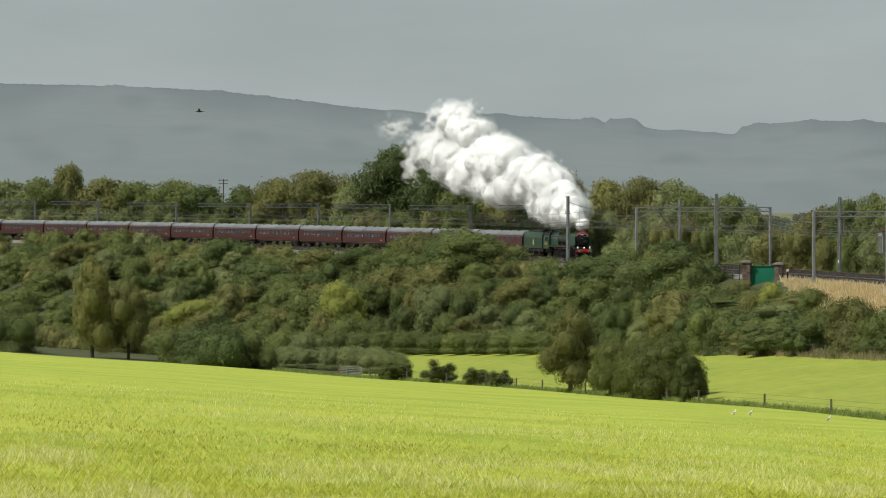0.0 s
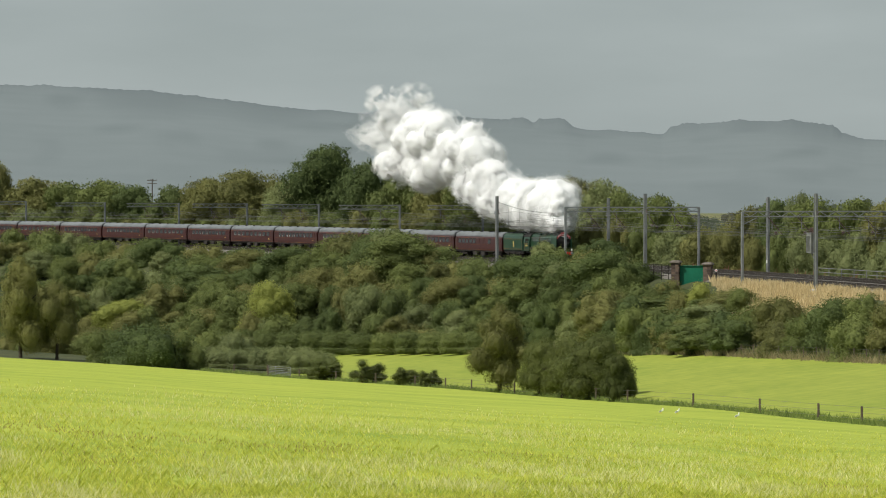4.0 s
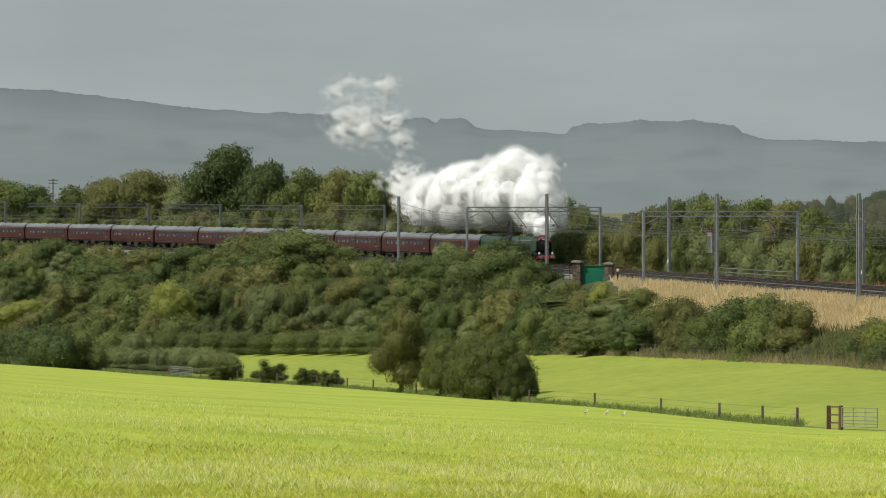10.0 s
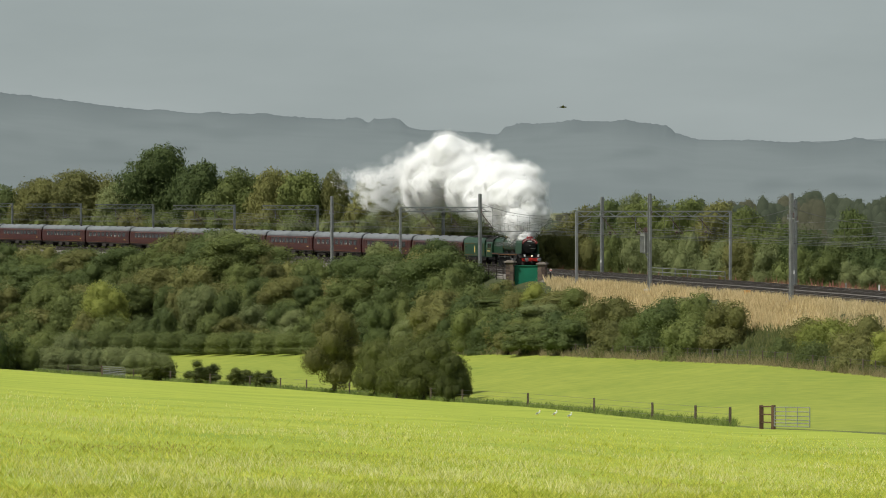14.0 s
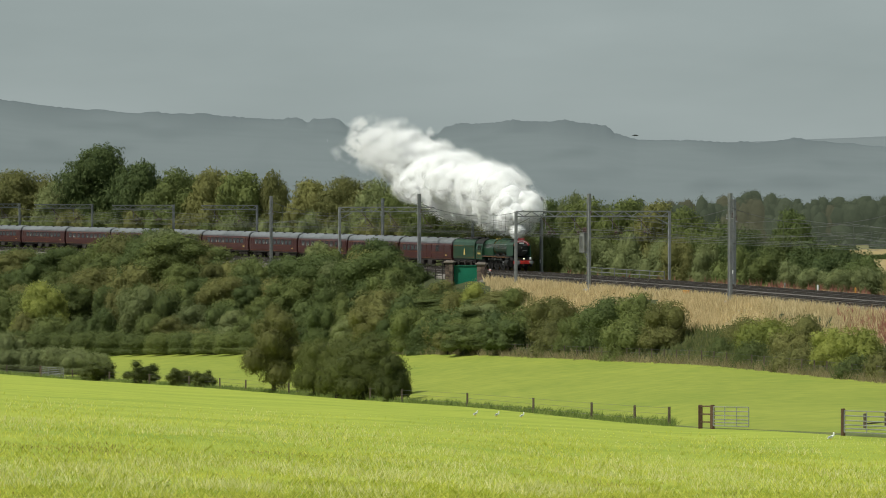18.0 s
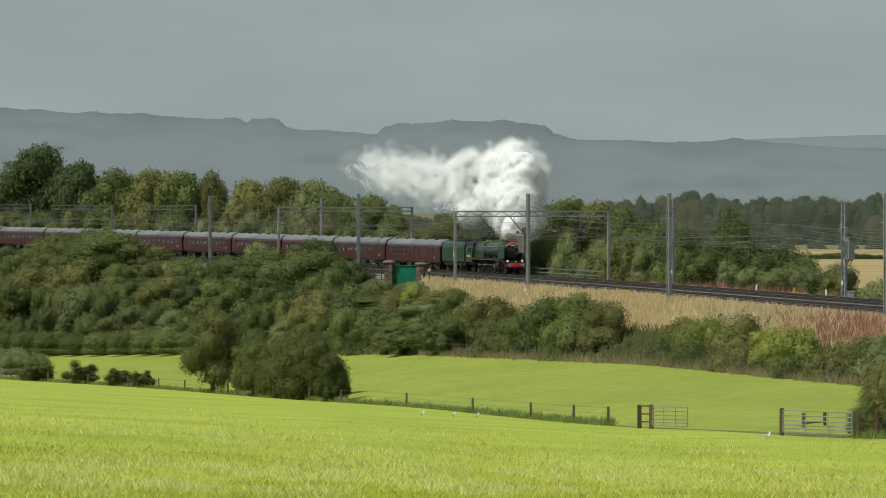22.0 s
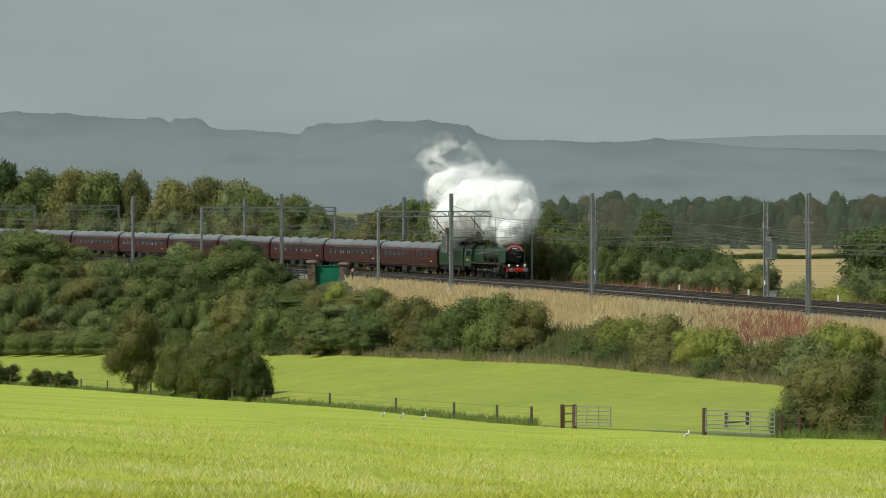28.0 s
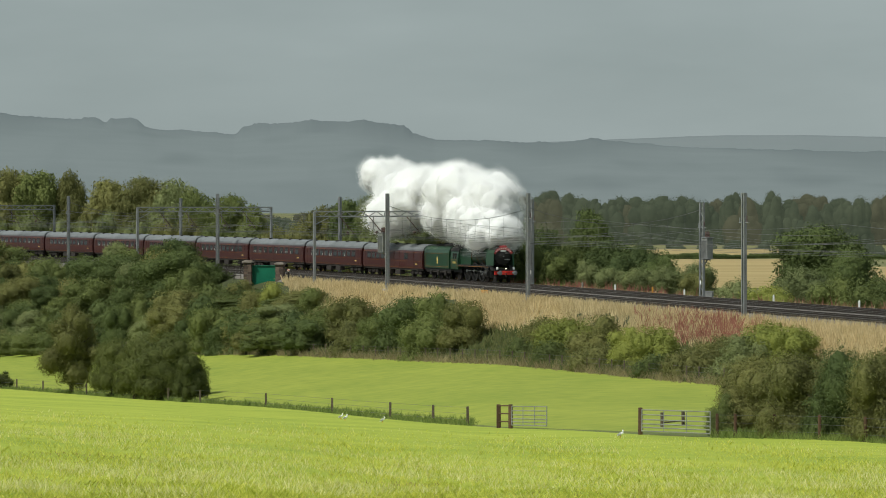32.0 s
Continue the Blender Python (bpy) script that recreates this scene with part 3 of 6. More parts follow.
def lobes_of(kind, seed):
    """Lobes of a crown in a box one wide and one high."""
    r = random.Random(seed)
    out = []
    if kind == "bush":
        for k in range(8):
            a = k * math.tau / 8 + r.uniform(-0.4, 0.4)
            d = r.uniform(0.1, 0.30)
            s = r.uniform(0.15, 0.24)
            h = r.uniform(0.2, 0.62)
            out.append((d * math.cos(a), d * math.sin(a), h, s, s, s * r.uniform(1.0, 1.5)))
        out.append((r.uniform(-0.1, 0.1), 0, 0.62, 0.22, 0.22, 0.33))
        out.append((0, 0, 0.25, 0.40, 0.40, 0.30))
        for k in range(6):
            a = k * math.tau / 6 + r.uniform(-0.3, 0.3)
            out.append((0.33 * math.cos(a), 0.33 * math.sin(a), 0.10, 0.15, 0.15, 0.16))
    elif kind == "shrub":
        for k in range(9):
            a = k * math.tau / 9 + r.uniform(-0.3, 0.3)
            out.append((r.uniform(0.26, 0.36) * math.cos(a), 0.32 * math.sin(a), r.uniform(0.17, 0.27), 0.14, 0.14, r.uniform(0.12, 0.16)))
        for k in range(11):
            a = k * math.tau / 11 + r.uniform(-0.4, 0.4)
            d = r.uniform(0.10, 0.36)
            s = r.uniform(0.11, 0.20)
            h = r.uniform(0.32, 0.74) - 0.35 * max(0.0, d - 0.22)
            out.append((d * math.cos(a), d * math.sin(a), h, s, s, s * r.uniform(0.9, 1.2)))
        out.append((r.uniform(-0.1, 0.1), 0, 0.68, 0.22, 0.22, 0.27))
        out.append((0, 0, 0.40, 0.40, 0.40, 0.29))
    elif kind == "round":
        for k in range(11):
            a = k * 2.4 + r.uniform(-0.3, 0.3)
            z = 0.32 + 0.5 * k / 11
            d = 0.30 * math.sqrt(max(0.05, 1 - ((z - 0.45) / 0.5) ** 2)) * r.uniform(0.7, 1.1)
            s = r.uniform(0.14, 0.22)
            out.append((d * math.cos(a), d * math.sin(a), z, s, s, s * 0.85))
        out.append((0, 0, 0.55, 0.30, 0.30, 0.30))
        out.append((0.03, 0, 0.80, 0.2, 0.2, 0.17))
    elif kind == "tall":
        for k in range(10):
            a = k * 2.4
            z = 0.22 + 0.68 * k / 10
            w = 0.32 * math.sin(math.pi * min(0.98, 0.18 + z * 0.85)) ** 0.8
            s = r.uniform(0.13, 0.2) * (1.1 - 0.5 * z)
            out.append((w * math.cos(a) * r.uniform(0.5, 1), w * math.sin(a) * r.uniform(0.5, 1), z, s * 1.2, s * 1.2, s))
        out.append((0, 0, 0.42, 0.27, 0.27, 0.3))
        out.append((0, 0, 0.82, 0.12, 0.12, 0.16))
    elif kind == "thorn":
        for k in range(24):
            a, q = r.uniform(0, math.tau), r.uniform(0.15, 1.0) ** 0.6
            z = r.uniform(0.12, 0.86)
            w = 0.42 * math.sin(math.pi * min(0.95, 0.30 + 0.55 * z)) * q
            s = r.uniform(0.075, 0.14)
            out.append((w * math.cos(a), 0.7 * w * math.sin(a), z * r.uniform(0.75, 1.0), s, s, s * r.uniform(0.8, 1.7)))
        out.append((0, 0, 0.38, 0.32, 0.24, 0.32))
    elif kind == "hedge":
        for k in range(8):
            x = -0.42 + 0.12 * k + r.uniform(-0.04, 0.04)
            out.append((x, r.uniform(-0.08, 0.08), 0.5 + r.uniform(-0.05, 0.05), r.uniform(0.16, 0.24), 0.34, r.uniform(0.42, 0.5)))
            out.append((x, r.uniform(-0.08, 0.08), 0.16, 0.2, 0.38, 0.2))
    return out


def trunk_bm(kind, seed):
    r = random.Random(seed + 77)
    bm = bmesh.new()
    stems = 1 if kind in ("round", "tall") else 4
    for k in range(stems):
        x, y = (0, 0) if stems == 1 else (r.uniform(-0.2, 0.2), r.uniform(-0.2, 0.2))
        top = Vector((x * 1.3, y * 1.3, 0.62 if stems == 1 else 0.42))
        mid = Vector((x + r.uniform(-0.02, 0.02), y + r.uniform(-0.02, 0.02), 0.25))
        w = 0.035 if stems == 1 else 0.016
        rod(bm, (x, y, -0.08), mid, w, w * 0.75, 7)
        rod(bm, mid, top, w * 0.75, w * 0.3, 6)
        for j in range(5 if stems == 1 else 2):
            a = j * 2.4 + r.uniform(-0.3, 0.3)
            q = mid.lerp(top, 0.1 + 0.16 * j)
            rod(bm, q, q + Vector((0.26 * math.cos(a), 0.26 * math.sin(a), 0.15)), w * 0.42, w * 0.12, 5)
    return bm


PROTO, ARRAYS = {}, {}


def proto(kind, leaf, var, n, size, core=0.74):
    """Crown and trunk meshes for a kind, a foliage and a variant, made once."""
    seed = var * 13 + len(kind)
    shape = (kind, var, n)
    if shape not in ARRAYS:
        ARRAYS[shape] = (crown_arrays(seed, lobes_of(kind, seed), n, size, core), bm_mesh("trunk", trunk_bm(kind, seed), "bark"))
    key = (kind, leaf, var, n)
    if key not in PROTO:
        v, f, k = ARRAYS[shape][0]
        PROTO[key] = tri_mesh("crown", v, f, k, (leaf, leaf))
        PROTO[key].polygons.foreach_set("use_smooth", k == 1)
    return PROTO[key], ARRAYS[shape][1]


THICKETS = {}


def flush_thickets():
    """Scrub that nobody could count, one object for each stretch."""
    for (name, label), items in THICKETS.items():
        leaves = sorted({i[1] for i in items})
        vs, fs, ks, soft, base = [], [], [], [], 0
        for shape, leaf, m in items:
            v, f, k = ARRAYS[shape][0]
            a = np.array(m)
            vs.append(v @ a[:3, :3].T + a[:3, 3])
            fs.append(f + base)
            ks.append(np.full(len(k), leaves.index(leaf)))
            soft.append(k == 1)
            base += len(v)
        far = name == "backdrop_woods"
        ob = new(name, tri_mesh(name, np.vstack(vs), np.vstack(fs), np.concatenate(ks), leaves))
        ob.data.polygons.foreach_set("use_smooth", np.concatenate(soft))
        tagged(ob, label, "woods" if far else "scrub", kind="structure" if far else "stuff")


TREE_WORDS = {
    "leaf_a": "dark green hawthorn", "leaf_b": "grey-green willow", "leaf_c": "dense deep green oak",
    "leaf_d": "olive turning hawthorn", "leaf_e": "yellow-green leafy", "leaf_f": "reddish willowherb", "leaf_g": "dark olive thorn", "farwood": "hazy far-off woodland", "farwood_b": "hazy turning woodland",
}


def plant(kind, u, d, y_top, width, leaf, var=0, n=4200, size=0.040, sink=0.0, base=None, core=0.74, where="on the railway bank", group="bank scrub", stretch_y=1.0, thicket=None):
    """A tree or bush at bearing u and distance d whose top shows at y_top and whose crown spans width strip units."""
    z = ground_z(u, d) if base is None else base
    h = max(up(y_top, d) - z, 0.8) / 0.97
    w = width * d / F
    if kind == "bush" and stretch_y == 1.0:
        # wide bushes on the slope stand with their feet sunk in the undergrowth
        deep = max(0.0, min(w, h * 2.6) / 1.25 - h)
        w, h, z = min(w, h * 2.6), h + deep, z - deep
    c, t = proto(kind, leaf, var, n, size, core)
    noun = "tree" if kind in ("round", "tall") else "hedge" if kind == "hedge" else "bush"
    m = Matrix.LocRotScale(spot(u, d, z - sink), Euler((0, 0, -(u - MID) / F + (math.pi if int(u * 7) % 2 else 0) if kind in ("hedge", "thorn") else (u * 0.37 + var) % 6.28)), (w, w * stretch_y, h))
    if thicket:
        THICKETS.setdefault(thicket, []).append(((kind, var, n), leaf, m))
        return None
    ob = empty(noun, m, "%s %s %s" % (TREE_WORDS[leaf], noun, where), noun, group)
    sharing("crown", c, ob)
    sharing("trunk", t, ob)
    return ob


def near_edge(u):
    return track_d(u) - 15.6 * aslant(u)


CREST_U = [-300, 0, 60, 110, 150, 200, 250, 272, 335, 360, 410, 450, 500, 545, 565, 600, 640, 690, 720, 750, 800, 850, 880, 920, 960, 1010, 1040, 1060, 1090, 1110, 1140, 1160, 1200, 1228, 1246, 1275, 1315, 1400, 1450]
CREST_Y = [405, 402, 405, 405, 400, 404, 402, 440, 442, 420, 420, 432, 442, 445, 427, 440, 428, 432, 412, 403, 398, 402, 430, 452, 460, 466, 446, 432, 426, 430, 446, 428, 421, 434, 470, 512, 522, 524, 525]


def build_scrub():
    r = random.Random(21)
    leaves = ["leaf_a", "leaf_a", "leaf_d", "leaf_a", "leaf_b", "leaf_c", "leaf_c", "leaf_d", "leaf_a"]
    for row, q in enumerate((0.05, 0.24, 0.43, 0.60, 0.75, 0.87)):
        u = -220.0 + 17 * row
        while u < (1420 if q < 0.7 else 1262):
            uu = u + r.uniform(-14, 14)
            fd, nd = foot_at(uu)[0], near_edge(uu)
            d = fd + (nd - fd) * min(q + r.uniform(-0.06, 0.06), 0.88)
            low = lerp_list(uu, [0, 500, 700, 1000, 1100, 1250, 1450], [552, 552, 562, 566, 556, 545, 560])
            y = low + (lerp_list(uu, CREST_U, CREST_Y) - low) * (q / 0.87) + r.uniform(-24 if q < 0.7 else -2, 24 if q < 0.7 else 6)
            w = r.uniform(58, 118) * (500 / d) ** 0.5
            hw = ground_z(uu, d)
            if up(y, d) - hw > 10:
                y = SKYLINE + (EYE - hw - 10) * F / d
            least = 2.8 if uu < 1265 else 1.3
            if up(y, d) - hw < least:
                y = SKYLINE + (EYE - hw - least) * F / d
            deep = max(0.0, 0.85 * w * d / F - (up(y, d) - hw)) if uu < 1265 else 0.0
            far = uu < 620
            plant(r.choice(("bush", "round", "shrub")), uu, d, y, w, r.choice(leaves), r.randrange(3), n=3400 if far else 4200, size=0.044 if far else 0.040, base=hw - deep,
                  thicket=("bank_thicket", "dense mixed thorn scrub covering the far railway bank") if far else None)
            u += r.uniform(28, 40) if u < 600 else r.uniform(36, 48)


build_scrub()

for i, (kind, u, q, y, w, leaf) in enumerate((
        ("round", 602, 0.10, 478, 92, "leaf_e"), ("round", 352, 0.06, 512, 104, "leaf_e"), ("round", 776, 0.10, 484, 74, "leaf_b"), ("round", 845, 0.72, 393, 150, "leaf_a"), ("round", 782, 0.66, 408, 90, "leaf_c"),
        ("round", 1082, 0.62, 428, 120, "leaf_c"), ("round", 1135, 0.5, 440, 100, "leaf_c"), ("round", 1200, 0.62, 420, 124, "leaf_c"), ("round", 700, 0.45, 455, 100, "leaf_d"), ("round", 485, 0.5, 450, 110, "leaf_c"),
        ("round", 930, 0.45, 468, 96, "leaf_d"), ("round", 1010, 0.3, 500, 90, "leaf_a"), ("round", 560, 0.7, 424, 90, "leaf_d"), ("round", 640, 0.72, 420, 96, "leaf_c"))):
    fd = foot_at(u)[0]
    plant(kind, u, fd + (near_edge(u) - fd) * q, y, w * 1.25, leaf, i % 3, n=7500, size=0.032, sink=1.5, where="rising from the bank scrub", group="bank trees")

# trees behind the line, named one by one from the far end
for i, (u, y, w, leaf, kind, off) in enumerate((
        (-120, 320, 100, "leaf_a", "round", 40), (-50, 316, 100, "leaf_d", "round", 45), (20, 320, 100, "leaf_b", "round", 40), (75, 314, 90, "leaf_a", "round", 50), (128, 289, 60, "leaf_d", "round", 70),
        (190, 315, 100, "leaf_d", "round", 40), (250, 322, 90, "leaf_a", "round", 45), (305, 318, 95, "leaf_a", "round", 40), (365, 328, 90, "leaf_c", "round", 50),
        (430, 328, 80, "leaf_a", "round", 40), (490, 314, 85, "leaf_d", "round", 45), (565, 301, 120, "leaf_d", "round", 40), (628, 318, 80, "leaf_b", "round", 42),
        (708, 256, 130, "leaf_c", "round", 60), (775, 285, 90, "leaf_c", "round", 55), (835, 298, 100, "leaf_a", "round", 45), (900, 298, 90, "leaf_d", "round", 50),
        (958, 303, 90, "leaf_a", "round", 45), (1010, 302, 60, "leaf_d", "round", 55), (1072, 317, 95, "leaf_d", "round", 42), (1140, 313, 105, "leaf_d", "round", 45),
        (1190, 318, 85, "leaf_b", "round", 45), (1230, 338, 70, "leaf_a", "round", 38), (1285, 345, 90, "leaf_a", "round", 40), (1330, 362, 60, "leaf_a", "round", 40),
        (1365, 398, 70, "leaf_d", "bush", 40), (1415, 388, 70, "leaf_d", "bush", 42), (1455, 364, 70, "leaf_d", "round", 45), (1500, 352, 80, "leaf_c", "round", 45),
        (1540, 341, 46, "leaf_b", "round", 45), (1572, 350, 100, "leaf_a", "round", 40), (1640, 350, 90, "leaf_a", "round", 42), (1690, 356, 80, "leaf_d", "round", 40),
        (1740, 366, 80, "leaf_a", "round", 38), (1790, 385, 80, "leaf_a", "bush", 35), (1845, 398, 90, "leaf_c", "bush", 35), (1905, 405, 90, "leaf_a", "bush", 36),
        (1922, 368, 74, "leaf_c", "round", 110), (1960, 420, 100, "leaf_c", "bush", 40), (2010, 426, 96, "leaf_c", "bush", 40), (2065, 445, 80, "leaf_c", "bush", 35),
        (2110, 462, 70, "leaf_b", "bush", 30), (2335, 398, 170, "leaf_c", "round", 60), (2390, 440, 110, "leaf_c", "bush", 58), (2300, 470, 110, "leaf_b", "bush", 40), (2240, 500, 90, "leaf_e", "bush", 30),
        (2370, 485, 100, "leaf_a", "bush", 36), (2440, 490, 100, "leaf_a", "bush", 36), (2500, 470, 110, "leaf_c", "bush", 40), (2180, 490, 90, "leaf_b", "bush", 30))):
    plant(kind, u, track_d(u) + off, y, w * 1.32, leaf, i % 3, n=9500 if w >= 105 else 5500, size=0.030 if w >= 105 else 0.039, where="behind the railway line", group="trees behind the line")
# an understorey fills the foot of that belt
rr = random.Random(5)
u = -200.0
while u < 2140:
    plant("bush", u, track_d(u) + rr.uniform(16, 26), lerp_list(u, [-200, 1200, 1350, 1420, 1700, 1900, 2140], [372, 378, 405, 405, 410, 450, 490]) + rr.uniform(-10, 12), rr.uniform(62, 90),
          rr.choice(["leaf_a", "leaf_d", "leaf_b", "leaf_a"]), rr.randrange(3), n=4400, size=0.040, thicket=("lineside_understorey", "low tangled scrub growing behind the railway line"))
    u += rr.uniform(40, 52)
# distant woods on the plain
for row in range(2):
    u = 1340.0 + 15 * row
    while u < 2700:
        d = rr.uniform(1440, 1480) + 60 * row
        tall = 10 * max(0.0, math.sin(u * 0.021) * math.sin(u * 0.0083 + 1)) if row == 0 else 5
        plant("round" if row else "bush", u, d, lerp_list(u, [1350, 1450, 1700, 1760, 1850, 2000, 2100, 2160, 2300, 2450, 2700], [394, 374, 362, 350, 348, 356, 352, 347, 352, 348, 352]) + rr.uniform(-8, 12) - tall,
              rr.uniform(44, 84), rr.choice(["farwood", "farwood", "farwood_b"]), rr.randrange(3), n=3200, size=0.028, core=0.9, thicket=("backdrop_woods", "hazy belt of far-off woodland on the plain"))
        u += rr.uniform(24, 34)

# bushes along the right-hand bank: bearing, distance as a share of the bank, top, width, foliage
for i, (u, q, y, w, leaf) in enumerate((
        (1240, 0.75, 474, 60, "leaf_c"), (1318, 0.72, 492, 56, "leaf_d"), (1298, 0.64, 499, 60, "leaf_a"), (1290, 0.5, 516, 70, "leaf_a"), (1372, 0.62, 496, 62, "leaf_e"), (1335, 0.5, 514, 60, "leaf_d"), (1400, 0.5, 515, 80, "leaf_d"), (1440, 0.55, 505, 66, "leaf_a"),
        (1270, 0.2, 545, 90, "leaf_a"), (1330, 0.15, 548, 90, "leaf_d"), (1395, 0.15, 545, 90, "leaf_c"), (1450, 0.2, 540, 90, "leaf_a"), (1505, 0.3, 520, 84, "leaf_d"), (1510, 0.1, 560, 90, "leaf_d"),
        (1545, 0.12, 556, 70, "leaf_a"), (1600, 0.22, 520, 100, "leaf_c"), (1655, 0.25, 513, 80, "leaf_a"), (1700, 0.2, 530, 80, "leaf_d"), (1640, 0.08, 560, 90, "leaf_a"),
        (1800, 0.15, 590, 80, "leaf_a"), (1840, 0.4, 558, 90, "leaf_d"), (1885, 0.3, 556, 100, "leaf_e"), (1940, 0.35, 552, 90, "leaf_d"), (1860, 0.1, 600, 110, "leaf_a"), (1940, 0.08, 605, 100, "leaf_d"),
        (1995, 0.2, 575, 70, "leaf_e"), (2050, 0.25, 574, 96, "leaf_e"), (2040, 0.05, 620, 90, "leaf_a"), (2125, 0.2, 600, 90, "leaf_d"), (2165, 0.3, 592, 80, "leaf_d"), (2105, 0.08, 610, 90, "leaf_d"),
        (2190, 0.12, 585, 110, "leaf_b"), (2240, 0.3, 566, 110, "leaf_e"), (2285, 0.3, 572, 80, "leaf_e"), (2340, 0.1, 630, 120, "leaf_d"), (2440, 0.1, 640, 120, "leaf_a"), (2540, 0.1, 640, 130, "leaf_a"))):
    fd = foot_at(u)[0]
    plant("bush", u, fd + (near_edge(u) - fd) * q + 2, y, w * 1.28, leaf, i % 3, n=5200, size=0.040)
# trees and bushes along the field fence
for i, (kind, u, dd, y, w, leaf) in enumerate((
        ("tall", 165, 4, 456, 96, "leaf_d"), ("round", 228, 6, 495, 80, "leaf_d"), ("bush", 20, 6, 548, 110, "leaf_c"), ("bush", -60, 6, 530, 120, "leaf_c"), ("bush", 390, 3, 560, 170, "leaf_c"), ("bush", 320, 6, 580, 80, "leaf_a"),
        ("bush", 455, 6, 585, 70, "leaf_a"), ("thorn", 705, 1, 637, 70, "leaf_g"), ("thorn", 780, 1, 638, 72, "leaf_g"), ("thorn", 845, 1, 646, 60, "leaf_g"), ("thorn", 884, 1, 652, 46, "leaf_g"),
        ("tall", 1010, 2, 539, 116, "leaf_d"), ("shrub", 1086, 2, 594, 88, "leaf_g"), ("shrub", 1138, 2, 589, 120, "leaf_g"), ("shrub", 1178, 3, 583, 122, "leaf_g"), ("shrub", 1220, 1, 618, 66, "leaf_g"),
        ("bush", 2222, 6, 620, 150, "leaf_d"), ("bush", 2290, 3, 618, 150, "leaf_d"), ("bush", 2375, 4, 606, 150, "leaf_c"), ("bush", 2440, 3, 610, 140, "leaf_d"), ("bush", 2530, 3, 600, 150, "leaf_c"), ("bush", 2160, 3, 690, 60, "leaf_a"))):
    d = fence_at(u)[0] + dd
    plant(kind, u, d, y, w * 1.12, leaf, (i * 2 + 1) % 3, n=6500 if kind == "thorn" else 10500, size=0.026, core=0.6 if kind == "thorn" else 0.74, where="beside the field fence", group="fence line trees")
# rank scrub in the dip behind the field's far corner
u = -200.0
while u < 560:
    for q in (0.3, 0.75):
        fd, md = fence_at(u)[0], foot_at(u)[0]
        plant("bush", u + 20 * q, fd + (md - fd) * q, rr.uniform(565, 590) + 8 * (u > 300), rr.uniform(70, 100), rr.choice(["leaf_a", "leaf_d", "leaf_b"]), rr.randrange(3), where="in the rough ground below the bank")
    u += rr.uniform(44, 56)
# clipped hedges at the foot of the bank
for u0, u1, step, dist, y, words in ((535, 1010, 42, lambda u: foot_at(u)[0] - 6, 586, "at the foot of the bank"), (500, 690, 36, lambda u: fence_at(u)[0] + 22, 616, "beside the field gate")):
    u = u0
    while u < u1:
        plant("hedge", u, dist(u), y + 3 * math.sin(u) + 3 * math.sin(u * 2.7), step * 2.0, "leaf_b" if y > 600 or int(u) % 4 == 0 else "leaf_a", int(u * 1.3) % 3, n=4200, size=0.050, where=words, group="field hedges", stretch_y=0.7)
        u += step


# ---- overhead line: tall masts, portals, half portals, wires ----
def set_off(u, side):
    """Arc position of the point of the line that lies behind bearing u when set off towards the camera by side."""
    lo, hi = arc_of(u - 420), arc_of(u + 420)
    for _ in range(40):
        mid = (lo + hi) / 2
        p = on_line(mid, side)
        if MID + F * math.atan2(p.x, p.y) < u:
            lo = mid
        else:
            hi = mid
    return (lo + hi) / 2


NEAR_SIDE, FAR_SIDE = 15.0, -3.4


def channel_mast(bm, h, gap=0.44, w=0.13, depth=0.26):
    """Two upright channels laced together."""
    for x in (-gap / 2, gap / 2):
        s = 1 if x > 0 else -1
        box(bm, (x, 0, h / 2), (0.03, depth, h))
        for y in (-depth / 2 + 0.015, depth / 2 - 0.015):
            box(bm, (x - s * w / 2, y, h / 2), (w, 0.03, h))
    k = 0.5
    while k < h:
        box(bm, (0, 0, k), (gap, 0.05, 0.12))
        k += 0.9


